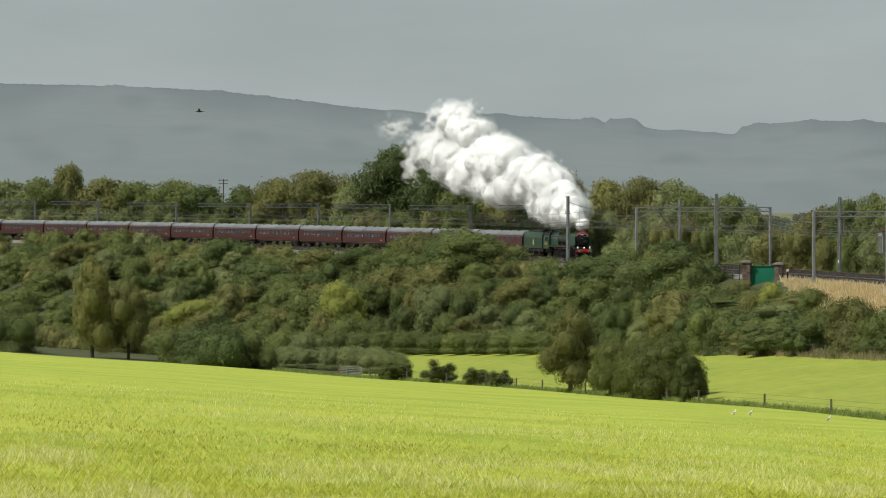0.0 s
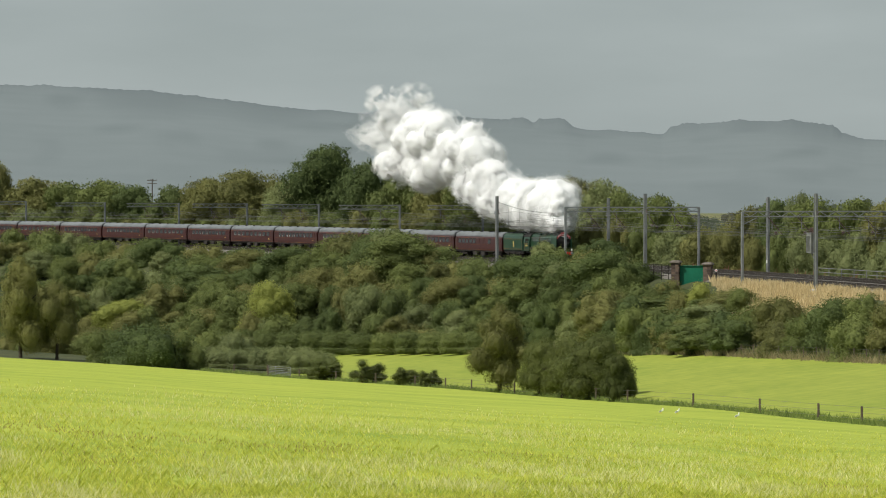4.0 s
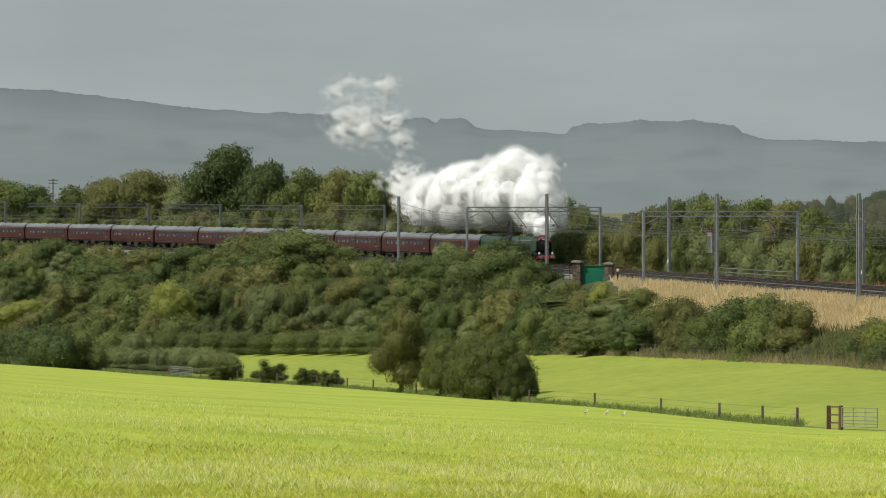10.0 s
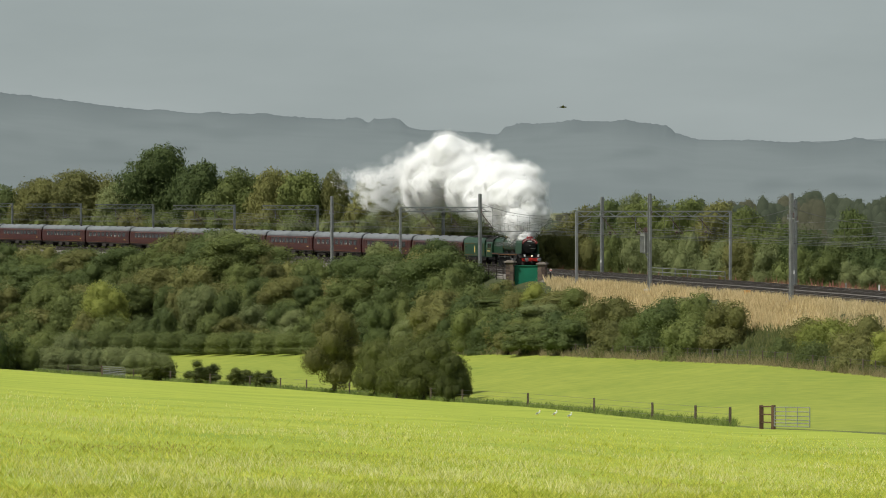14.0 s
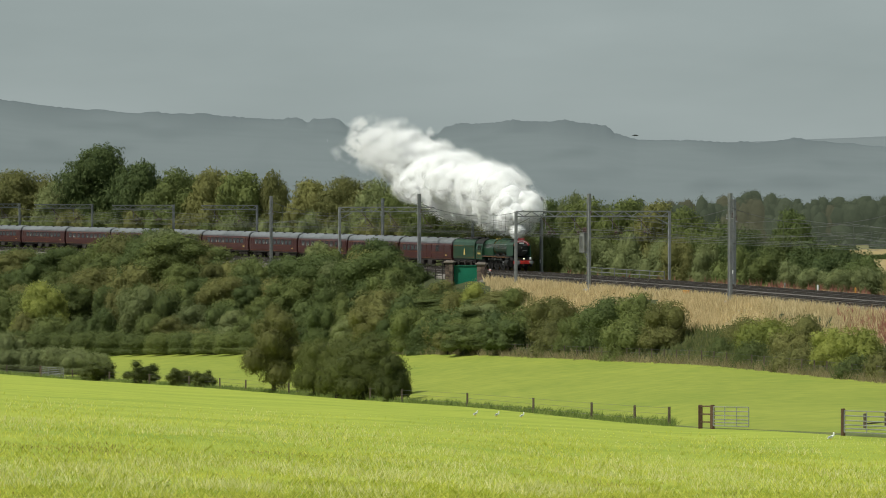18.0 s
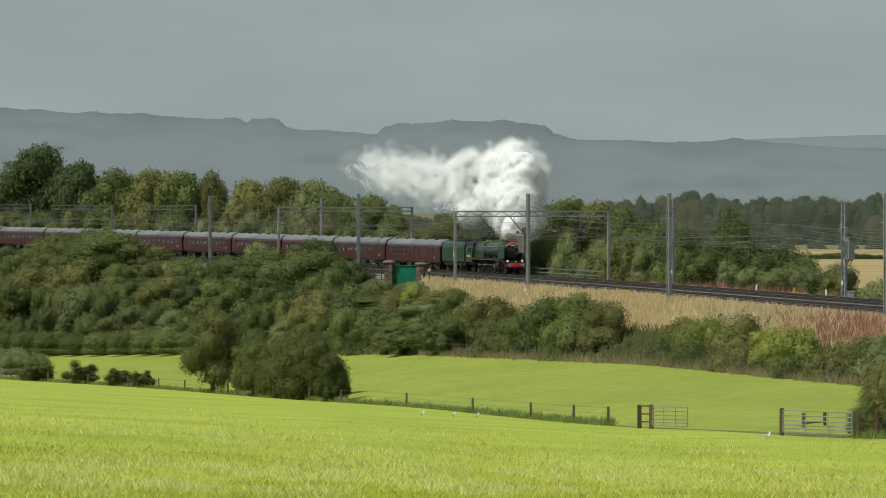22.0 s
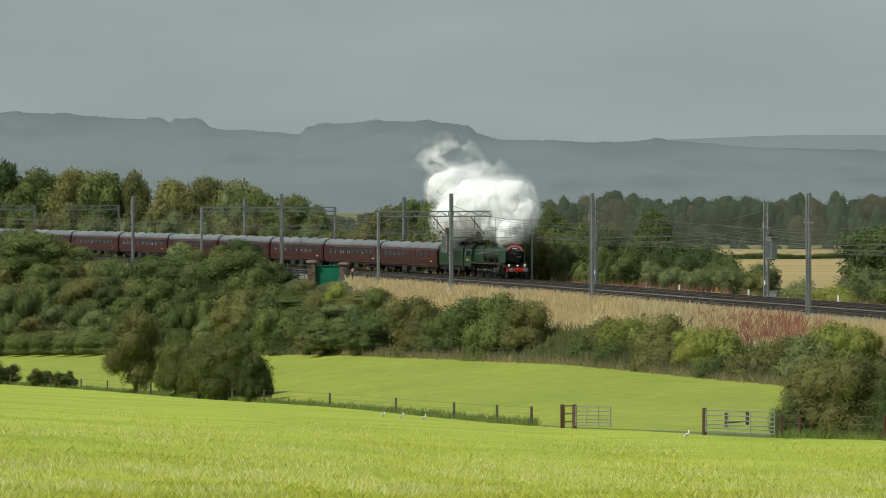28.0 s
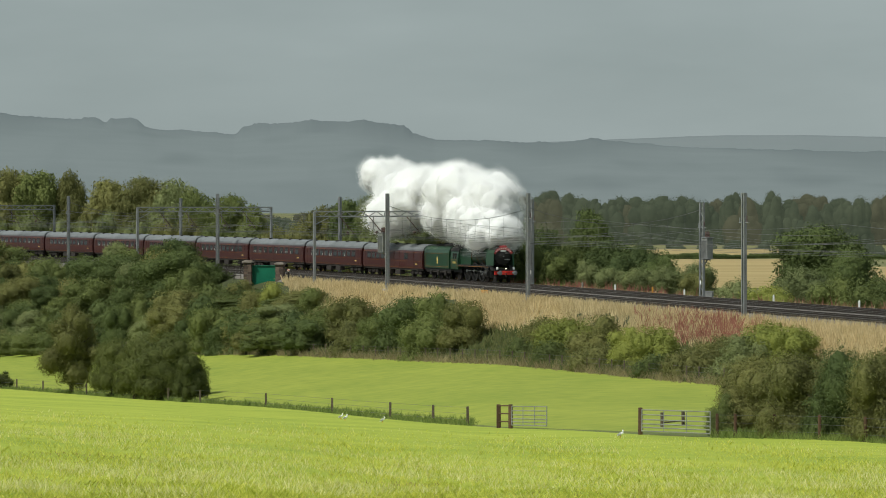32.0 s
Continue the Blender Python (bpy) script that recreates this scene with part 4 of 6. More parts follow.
def tall_mast(u, side, h, label, box_on=0, lattice=False):
    s = set_off(u, side)
    p = on_line(s, side, -0.75)
    ob = empty("overhead_line_mast", pose(p.x, p.y, p.z, 0, 0, heading(s) + 8), label, "mast", "overhead line masts")
    bm = bmesh.new()
    if lattice:
        for x in (-0.33, 0.33):
            bar(bm, (x, 0, 0), (x, 0, h), 0.14, 0.2)
        z, sgn = 0.3, 1
        while z < h - 0.6:
            bar(bm, (-0.33 * sgn, 0, z), (0.33 * sgn, 0, z + 0.6), 0.06)
            z, sgn = z + 0.6, -sgn
    else:
        channel_mast(bm, h)
    part("post", bm, "galv", ob)
    if not lattice:
        # plate added between the channels so that their gap reads dark
        bm = bmesh.new()
        box(bm, (0, 0.03, h / 2), (0.2, 0.05, h - 0.1))
        part("gap_plate", bm, "dullsteel", ob)
    bm = bmesh.new()
    box(bm, (0, 0, 0.1), (1.0, 1.0, 0.5), 0.04)
    part("footing", bm, "concrete", ob, "concrete footing")
    bm = bmesh.new()
    box(bm, (0, 0, h - 2.4), (1.5, 0.1, 0.1))
    rod(bm, (-0.65, 0, h - 2.4), (-0.65, 0, h - 2.0), 0.05)
    part("cross_arm", bm, "dullsteel", ob)
    bm = bmesh.new()
    for k in range(4):
        rod(bm, (0.45, 0, h - 2.3 + k * 0.12), (0.45, 0, h - 2.22 + k * 0.12), 0.09, 0.05)
    part("insulator", bm, "insul", ob, "brown ribbed insulator")
    bm = bmesh.new()
    box(bm, (0.0, 0.16 if side > 0 else -0.16, 1.9), (0.22, 0.02, 0.4))
    part("number_plate", bm, "white", ob, "small white plate")
    if box_on:
        bm = bmesh.new()
        box(bm, (box_on * 1.0, 0, 5.2), (1.0, 0.7, 2.1), 0.05)
        for k in range(5):
            box(bm, (box_on * 1.0 - 0.38 + 0.19 * k, -0.38, 5.1), (0.05, 0.1, 1.7))
        tank = part("transformer_tank", bm, "cabinet", ob, "grey ribbed transformer tank")
        for k in (-0.25, 0.05, 0.3):
            bm = bmesh.new()
            lathe(bm, [(0.05, 0), (0.14, 0.05), (0.07, 0.12), (0.13, 0.2), (0.06, 0.28), (0.12, 0.36), (0.03, 0.6)], pose(box_on * 1.0 + k, 0, 6.25), 8)
            part("bushing", bm, "insul", tank, "dark ribbed bushing")
        bm = bmesh.new()
        box(bm, (box_on * 1.0, 0, 6.22), (1.12, 0.82, 0.1), 0.02)
        box(bm, (box_on * 1.0, 0, 4.2), (1.08, 0.78, 0.08), 0.02)
        part("flange", bm, "dullsteel", tank)
        bm = bmesh.new()
        bar(bm, (0, 0, 3.2), (box_on * 1.0, 0, 4.1), 0.1)
        box(bm, (box_on * 0.7, 0, 4.1), (1.6, 0.2, 0.1))
        part("bracket", bm, "dullsteel", ob)
    return ob


MAST_WORDS = "tall galvanised twin-channel overhead line mast beside the tracks"
for u, hh in ((1005, 9.9), (1267, 10.3), (1816, 10.5), (2197, 10.5)):
    tall_mast(u, NEAR_SIDE, hh, MAST_WORDS)
tall_mast(1567, NEAR_SIDE, 10.4, "tall steel mast carrying a grey transformer box", box_on=-1)
for u, hh in ((1202, 9.6), (1483, 9.9), (1823, 9.8)):
    tall_mast(u, FAR_SIDE, hh, "tall galvanised mast behind the tracks")
tall_mast(2123, FAR_SIDE, 9.6, "laced steel mast with a grey transformer box", box_on=1, lattice=True)


def truss(bm, a, b, drop=0.55):
    """A flat lattice beam from a to b."""
    a, b = Vector(a), Vector(b)
    dn = Vector((0, 0, -drop))
    bar(bm, a, b, 0.15)
    bar(bm, a + dn, b + dn, 0.15)
    n = max(3, round((b - a).length / 0.9))
    for k in range(n):
        p, q = a.lerp(b, k / n), a.lerp(b, (k + 1) / n)
        bar(bm, p + dn if k % 2 else p, q if k % 2 else q + dn, 0.08)


def drop_gear(ob, p, z_wire):
    """Hanger, slanting registration tube and insulators under a beam at p."""
    bm = bmesh.new()
    bar(bm, p, (p.x, p.y, p.z - 1.5), 0.07)
    part("hanger", bm, "dullsteel", ob)
    bm = bmesh.new()
    bar(bm, (p.x, p.y - 0.5, p.z - 0.1), (p.x + 0.3, p.y + 1.1, z_wire + 0.3), 0.10)
    bar(bm, (p.x + 0.3, p.y + 1.1, z_wire + 0.4), (p.x + 0.3, p.y - 0.5, z_wire + 0.15), 0.05)
    part("registration_arm", bm, "insul", ob, "dark slanting registration arm")
    bm = bmesh.new()
    lathe(bm, [(0.02, 0), (0.2, 0.08), (0.22, 0.16), (0.08, 0.3)], pose(p.x + 0.1, p.y + 0.4, p.z - 2.0), 10)
    part("insulator", bm, "insul", ob)


def portal(u_near, h):
    """A lattice beam over all four tracks on two posts."""
    s = set_off(u_near, NEAR_SIDE)
    p = on_line(s, NEAR_SIDE, -0.75)
    m = pose(p.x, p.y, p.z, 0, 0, heading(s))
    ob = empty("overhead_line_portal", m, "steel portal of two posts and a lattice beam over the tracks", "portal", "overhead line portals")
    far = (0, NEAR_SIDE - FAR_SIDE, 0.05)
    for q in ((0, 0, 0), far):
        bm = bmesh.new()
        channel_mast(bm, h, 0.28)
        bmesh.ops.translate(bm, vec=q, verts=bm.verts)
        part("post", bm, "galv", ob)
        bm = bmesh.new()
        sgn = 1 if q == (0, 0, 0) else -1
        bar(bm, (q[0], q[1], h - 1.5), (q[0], q[1] + sgn * 1.7, h - 0.7), 0.09)
        part("knee_brace", bm, "galv", ob)
    bm = bmesh.new()
    truss(bm, (0, 0, h), (0, far[1], h))
    part("beam", bm, "galv", ob, "open lattice beam")
    for t in TRACKS:
        drop_gear(ob, Vector((0, NEAR_SIDE - t, h - 0.5)), 5.5)
    return ob


portal(1126, 8.5)
portal(1438, 8.35)


def half_portal(u_far, h, reach):
    """A post behind the tracks with a lattice arm out over the two far ones."""
    s = set_off(u_far, FAR_SIDE)
    p = on_line(s, FAR_SIDE, -0.75)
    ob = empty("overhead_line_cantilever", pose(p.x, p.y, p.z, 0, 0, heading(s)), "weathered steel post with a lattice arm over the tracks", "cantilever mast", "cantilever masts")
    bm = bmesh.new()
    channel_mast(bm, h, 0.36)
    part("post", bm, "dullsteel", ob)
    bm = bmesh.new()
    truss(bm, (0, 0, h - 0.1), (0, -reach, h - 0.1), 0.6)
    part("arm", bm, "galv", ob, "lattice arm")
    for t in TRACKS:
        if t - FAR_SIDE < reach:
            drop_gear(ob, Vector((0, -(t - FAR_SIDE), h - 0.6)), 5.5)
    return ob


for u in (-60, 65, 175, 313, 443, 563, 690, 833):
    half_portal(u, 8.4 + 0.2 * (u < 300), 10.5)
half_portal(980, 8.5, 9.0)


def wire_run(name, label, side, h, s0, s1, span, sag, r=0.022):
    """A sagging wire along the line with a drop at each support."""
    verts, faces = [], []
    ss = np.arange(s0, s1, span / 8)
    for i, s in enumerate(ss):
        q = ((s - s0) / span) % 1.0
        p = on_line(s, side, h - 4 * sag * q * (1 - q))
        n = (on_line(s, side + 1) - on_line(s, side)).normalized()
        for a in range(3):
            c = a * math.tau / 3
            verts.append(p + n * r * math.cos(c) + Vector((0, 0, r * math.sin(c))))
    for i in range(len(ss) - 1):
        for a in range(3):
            faces.append((i * 3 + a, i * 3 + (a + 1) % 3, (i + 1) * 3 + (a + 1) % 3, (i + 1) * 3 + a))
    return mesh_of(name, verts, faces, "wire")


def build_wires():
    s0, s1 = arc_of(-350), arc_of(2700)
    for k, t in enumerate(TRACKS):
        ob = empty("overhead_wire", Matrix.Identity(4), "thin dark contact and carrier wires above the track", "overhead wire", "overhead wires", "structure")
        sharing("contact_wire", wire_run("contact_wire", "", t, 4.8, s0, s1, 56, 0.05, 0.014), ob)
        sharing("carrier_wire", wire_run("carrier_wire", "", t, 6.2, s0 + 3 * k, s1, 56, 0.85, 0.015), ob)
        bm = bmesh.new()
        s = s0 + 2
        while s < s1:
            q = ((s - s0 - 3 * k) / 56) % 1.0
            a, b = on_line(s, t, 4.8), on_line(s, t, 6.2 - 3.4 * q * (1 - q))
            rod(bm, a, b, 0.009, n=3)
            s += 7
        part("dropper", bm, "wire", ob)
    for side, h in ((NEAR_SIDE, 7.1), (FAR_SIDE, 7.0), (NEAR_SIDE - 0.6, 5.9)):
        ob = tagged(new("feeder_wire", wire_run("feeder_wire", "", side, h, arc_of(700), s1, 62, 0.7, 0.018)), "thin feeder wire strung from mast to mast", "overhead wire", "overhead wires", "structure")


build_wires()


def span_wires(u_near, u_far, h):
    a = on_line(set_off(u_near, NEAR_SIDE), NEAR_SIDE, h)
    b = on_line(set_off(u_far, FAR_SIDE), FAR_SIDE, h - 0.2)
    bm = bmesh.new()
    prev = [None, None]
    for k in range(11):
        q = k / 10
        for j, (z, sag) in enumerate(((0, 1.5), (-3.4, 0.0))):
            p = a.lerp(b, q) + Vector((0, 0, z - 4 * sag * q * (1 - q)))
            if prev[j] is not None:
                rod(bm, prev[j], p, 0.025, n=4)
            prev[j] = p
        if 0 < k < 10:
            rod(bm, prev[0], prev[1], 0.014, n=3)
    tagged(new("head_span", bm_mesh("head_span", bm, "wire")), "span wires slung across the tracks between two masts", "overhead wire", "overhead wires", "structure")


for a, b in ((1005, 1202), (1267, 1483), (1567, 1823), (1816, 2123)):
    span_wires(a, b, 8.4)


# ---- lineside: stone piers with a green panel, fences, posts, boxes ----
def build_culvert_parapet():
    d = near_edge(1345) - 1
    ob = empty("bridge_parapet", Matrix.LocRotScale(spot(1350, d, 0), Euler((0, 0, radians(-14))), None), "dark stone piers with a green steel panel between, beside the line", "bridge parapet")
    z0 = ground_z(1350, d) - 0.6
    for x, top in ((-1.95, up(466, d)), (1.85, up(469, d))):
        bm = bmesh.new()
        box(bm, (x, 0, (z0 + top) / 2), (0.86, 0.86, top - z0))
        pier = part("pier", bm, "mortar", ob)
        z, k = z0, 0
        me = None
        while z < top - 0.1:
            for j in range(2):
                for face in (-1, 1):
                    bm2 = None
                    if me is None:
                        bm2 = bmesh.new()
                        box(bm2, (0, 0, 0), (0.44, 0.1, 0.27), 0.02)
                        me = bm_mesh("stone", bm2, "brick")
                    off = 0.06 * (k % 2)
                    sharing("stone", me, pier, pose(x - 0.235 + 0.47 * j + (off - 0.03), face * 0.42, z + 0.15))
            for j in range(2):
                sharing("stone", me, pier, pose(x - 0.42, -0.2 + 0.42 * j, z + 0.15, 0, 0, 90))
                sharing("stone", me, pier, pose(x + 0.42, -0.2 + 0.42 * j, z + 0.15, 0, 0, 90))
            z, k = z + 0.3, k + 1
        bm = bmesh.new()
        box(bm, (x, 0, top + 0.12), (1.25, 1.25, 0.22), 0.05)
        box(bm, (x, 0, top + 0.28), (0.9, 0.9, 0.12), 0.05)
        part("coping", bm, "coping", ob, "weathered coping stone")
    bm = bmesh.new()
    top = up(471, d)
    box(bm, (-0.05, 0.05, (z0 + top) / 2), (2.9, 0.06, top - z0))
    part("green_panel", bm, "greenpanel", ob, "green painted steel panel")
    bm = bmesh.new()
    box(bm, (-0.05, 0.0, top + 0.02), (2.9, 0.16, 0.10), 0.01)
    part("top_rail", bm, "greenpanel", ob)
    return ob


build_culvert_parapet()


def rail_fence(name, label, pts, h, rails, m_post, m_rail, post_w=0.11, group="", wire=False):
    """Posts at the given ground points with rails or wires between."""
    ob = empty(name, Matrix.Identity(4), label, "fence", group)
    for p in pts:
        bm = bmesh.new()
        box(bm, (p.x, p.y, p.z + h / 2 - 0.15), (post_w, post_w, h + 0.3), post_w * 0.15)
        part("post", bm, m_post, ob)
    for k in range(rails):
        z = h * (0.28 + 0.66 * k / max(1, rails - 1))
        for a, b in zip(pts, pts[1:]):
            bm = bmesh.new()
            bar(bm, a + Vector((0, 0, z)), b + Vector((0, 0, z)), 0.014 if wire else 0.07)
            part("wire" if wire else "rail", bm, m_rail, ob)
    return ob


def gp(u, d):
    return spot(u, d, ground_z(u, d))


rail_fence("lineside_railing", "dark iron railing running up to the stone pier", [gp(u, near_edge(u)) for u in (1268, 1282, 1296, 1308)], 1.9, 3, "frame", "frame", 0.08)
rail_fence("lineside_fence", "grey post and rail fence behind the tracks", [gp(u, track_d(u) + 9) for u in (1568, 1590, 1612, 1634, 1656, 1674, 1700)], 1.5, 3, "dullsteel", "dullsteel", 0.09)
rail_fence("meadow_fence", "weathered post and wire fence at the foot of the bank", [gp(u, foot_at(u)[0] + 1) for u in range(1040, 2200, 22)], 1.1, 3, "post", "wire", 0.10, wire=True)


def field_d(u, y):
    """Distance at which the near field is seen at height y of the strip."""
    fd, fz = fence_at(u)
    return EYE / ((y - SKYLINE) / F + fz / fd)


FENCE_POSTS = [540, 600, 655, 720, 790, 860, 914, 960, 1036, 1080, 1126, 1180, 1236, 1352, 1469, 1572, 1648, 1709]
rail_fence("field_fence", "weathered wooden post and wire fence along the field edge", [gp(u, fence_at(u)[0] + 1) for u in FENCE_POSTS], 1.05, 3, "post", "wire", 0.15, wire=True)
rail_fence("corner_fence", "wooden posts and wire below the thorn bushes", [gp(u, fence_at(u)[0] + 0.5) for u in (2150, 2182, 2250, 2330, 2410, 2490)], 1.05, 3, "newpost", "wire", 0.13, wire=True)


def field_gate(u0, d0, u1, d1, h, label, hinge_post=True):
    """A tubular steel field gate with five bars and braces, on a wooden post."""
    a, b = gp(u0, d0), gp(u1, d1)
    ob = empty("field_gate", Matrix.Identity(4), label, "gate", "field gates")
    z0 = 0.18
    rise = Vector((0, 0, 1))
    for q in (0.0, 1.0):
        bm = bmesh.new()
        p = a.lerp(b, q)
        rod(bm, p + rise * z0, p + rise * h, 0.03)
        part("end_tube", bm, "galv", ob)
    for k, f in enumerate((0.0, 0.17, 0.34, 0.54, 0.77, 1.0)):
        bm = bmesh.new()
        z = z0 + (h - z0) * f
        rod(bm, a + rise * z, b + rise * z, 0.026)
        part("bar", bm, "galv", ob)
    for q0, q1 in ((0.33, 0.33), (0.66, 0.66)):
        bm = bmesh.new()
        rod(bm, a.lerp(b, q0) + rise * z0, a.lerp(b, q1) + rise * h, 0.02)
        part("brace", bm, "galv", ob)
    if hinge_post:
        bm = bmesh.new()
        p = a + (a - b).normalized() * 0.14
        rod(bm, p - rise * 0.3, p + rise * (h + 0.1), 0.11, 0.10, 10)
        part("gate_post", bm, "newpost", ob, "brown round gate post")
    return ob


field_gate(600, fence_at(600)[0] + 2, 640, fence_at(640)[0] + 2, 1.1, "pale steel field gate in the hedge gap")
field_gate(1787, 187, 1849, 181, 1.15, "galvanised steel gate standing open into the field")
field_gate(2017, 166, 2138, 160, 1.15, "closed galvanised steel field gate on a brown post")
rail_fence("stile", "dark brown wooden stile of two posts and three rails", [gp(1764, 190), gp(1785, 188)], 1.25, 3, "newpost", "newpost", 0.22)
rail_fence("old_gate_post", "old wooden posts behind the steel gate", [gp(2053, 176), gp(2090, 179)], 0.7, 1, "post", "post", 0.16)


def lineside_post(u, d, h, m, label, w=0.16):
    p = gp(u, d)
    bm = bmesh.new()
    box(bm, (0, 0, h / 2), (w, w, h), 0.02)
    box(bm, (0, 0, h), (w * 0.6, w * 0.6, 0.12), 0.02)
    tagged(new("marker_post", bm_mesh("marker_post", bm, m)), label, "marker post", "marker posts").matrix_basis = Matrix.Translation(p)


for u, y, m in ((1970, 520, "white"), (2036, 523, "orangebox"), (2092, 528, "white"), (2249, 543, "white"), (2399, 556, "white"), (1912, 512, "cream")):
    lineside_post(u, track_d(u) + 10, 1.0, m, "short %s marker post behind the tracks" % ("white" if m == "white" else "yellowish"))


def cabinet(u, d, s, m, label):
    p = gp(u, d)
    ob = empty("lineside_cabinet", Matrix.LocRotScale(p, Euler((0, 0, radians(-20))), None), label, "cabinet", "lineside cabinets")
    bm = bmesh.new()
    box(bm, (0, 0, s[2] / 2), s, 0.03)
    part("body", bm, m, ob)
    bm = bmesh.new()
    box(bm, (0, 0, s[2] + 0.03), (s[0] + 0.1, s[1] + 0.1, 0.07), 0.02)
    part("lid", bm, m, ob)
    bm = bmesh.new()
    box(bm, (0, -s[1] / 2 - 0.01, s[2] / 2), (s[0] * 0.85, 0.02, s[2] * 0.85), 0.005)
    part("door", bm, m, ob)


cabinet(1739, near_edge(1739) + 2, (0.55, 0.4, 0.75), "orangebox", "small orange lineside box at the ballast edge")
cabinet(2136, track_d(2136) + 9, (0.75, 0.5, 1.0), "cabinet", "grey equipment cabinet beside the laced mast")


def shunt_signal():
    d = near_edge(1392) + 1
    ob = empty("ground_signal", Matrix.Translation(gp(1392, d)), "small ground signal with a white and red disc", "signal")
    bm = bmesh.new()
    bar(bm, (0, 0, 0), (0, 0, 1.3), 0.12)
    part("post", bm, "frame", ob)
    bm = bmesh.new()
    lathe(bm, [(0.02, 0.06), (0.16, 0.05), (0.16, 0.0), (0.02, 0.0)], pose(0, -0.08, 1.45, 90), 16)
    disc = part("disc", bm, "white", ob, "white disc")
    bm = bmesh.new()
    box(bm, (0, -0.16, 1.45), (0.3, 0.02, 0.08), rot=pose(0, 0, 0, 0, 30))
    part("red_bar", bm, "red", disc)


shunt_signal()
bm = bmesh.new()
a, b = gp(1575, track_d(1575) + 6), gp(1665, track_d(1665) + 6)
bar(bm, a + Vector((0, 0, 0.25)), b + Vector((0, 0, 0.25)), 0.7, 0.5)
tagged(new("concrete_trough", bm_mesh("concrete_trough", bm, "concrete")), "pale concrete cable trough behind the tracks", "cable trough", kind="structure")


def telegraph_pole(u, d, y):
    z = ground_z(u, d)
    h = up(y, d) - z
    ob = empty("telegraph_pole", Matrix.Translation(spot(u, d, z)), "dark wooden pole with a cross arm behind the trees", "telegraph pole")
    bm = bmesh.new()
    rod(bm, (0, 0, -0.5), (0, 0, h), 0.17, 0.11)
    part("pole", bm, "post", ob)
    for k in (0.35, 0.95):
        bm = bmesh.new()
        box(bm, (0, -0.12, h - k), (2.0, 0.12, 0.12), 0.02)
        part("cross_arm", bm, "post", ob)
    bm = bmesh.new()
    for k in (-0.85, -0.35, 0.35, 0.85):
        rod(bm, (k, -0.12, h - 0.3), (k, -0.12, h - 0.05), 0.05)
    part("insulator", bm, "insul", ob)


telegraph_pole(396, track_d(396) + 75, 317)


# far fields and their hedges on the plain
def far_field(u0, u1, d0, d1, m, label):
    verts, faces = [], []
    for k in range(9):
        u = u0 + (u1 - u0) * k / 8
        for d in (d0, (d0 + d1) / 2, d1):
            verts.append(spot(u, d, ground_z(min(u, 2900), d) + 0.15))
    for k in range(8):
        for j in range(2):
            a = k * 3 + j
            faces.append((a, a + 3, a + 4, a + 1))
    tagged(new("backdrop_field", mesh_of("backdrop_field", verts, faces, m)), label, "field", kind="structure")


far_field(1990, 2330, 760, 1120, "stubble", "pale golden stubble field on the plain")
far_field(2000, 2360, 1150, 1330, "stubble", "harvested field beyond a hedge")
far_field(2395, 2620, 700, 1000, "stubble", "pale stubble field behind the tree")
u = 1960.0
while u < 2480:
    plant("hedge", u, 1135 + 10 * math.sin(u * 0.02), 449 + 2 * math.sin(u), 34, "leaf_c", int(u) % 3, n=3000, size=0.055, where="between the far fields", group="far field hedges", stretch_y=0.3)
    u += 24
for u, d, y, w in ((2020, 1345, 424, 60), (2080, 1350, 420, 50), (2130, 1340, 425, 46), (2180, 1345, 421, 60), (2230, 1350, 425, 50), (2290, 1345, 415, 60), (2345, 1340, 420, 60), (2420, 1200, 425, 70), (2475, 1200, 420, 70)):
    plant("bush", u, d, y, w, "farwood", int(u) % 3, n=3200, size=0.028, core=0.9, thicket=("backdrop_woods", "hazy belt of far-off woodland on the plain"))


flush_thickets()


# ---- grasses ----
def blades(name, label, m, spots, h0, h1, wid, lean, seed, per=1, cat="grass"):
    """Grass as single tapered blades: spots is an array of x, y, z."""
    rng = np.random.default_rng(seed)
    p = np.repeat(np.asarray(spots, dtype=float), per, axis=0)
    k = len(p)
    if per > 1:
        p[:, :2] += rng.normal(size=(k, 2)) * 0.12
    a = rng.random(k) * math.tau
    h = h0 + (h1 - h0) * rng.random(k) ** 1.6
    w = wid * np.maximum(np.hypot(p[:, 0], p[:, 1]) / 60.0, 0.6) * (0.6 + 0.8 * rng.random(k))
    side = np.stack([np.cos(a), np.sin(a) * 0.4, np.zeros(k)], axis=1) * w[:, None]
    tip = np.stack([np.cos(a * 3.1) * lean, np.sin(a * 2.3) * lean, np.ones(k)], axis=1) * h[:, None]
    root = np.zeros_like(p)
    root[:, 2] = -0.03
    verts = np.stack([p - side + root, p + side + root, p + tip * 0.6 + side * 0.6, p + tip], axis=1).reshape(-1, 3)
    me = bpy.data.meshes.new(name)
    me.vertices.add(len(verts))
    me.vertices.foreach_set("co", verts.ravel())
    me.loops.add(k * 4)
    me.loops.foreach_set("vertex_index", (np.arange(k * 4)))
    me.polygons.add(k)
    me.polygons.foreach_set("loop_start", np.arange(0, k * 4, 4))
    me.update(calc_edges=True)
    me.materials.append(M[m])
    return tagged(new(name, me), label, cat, kind="stuff")


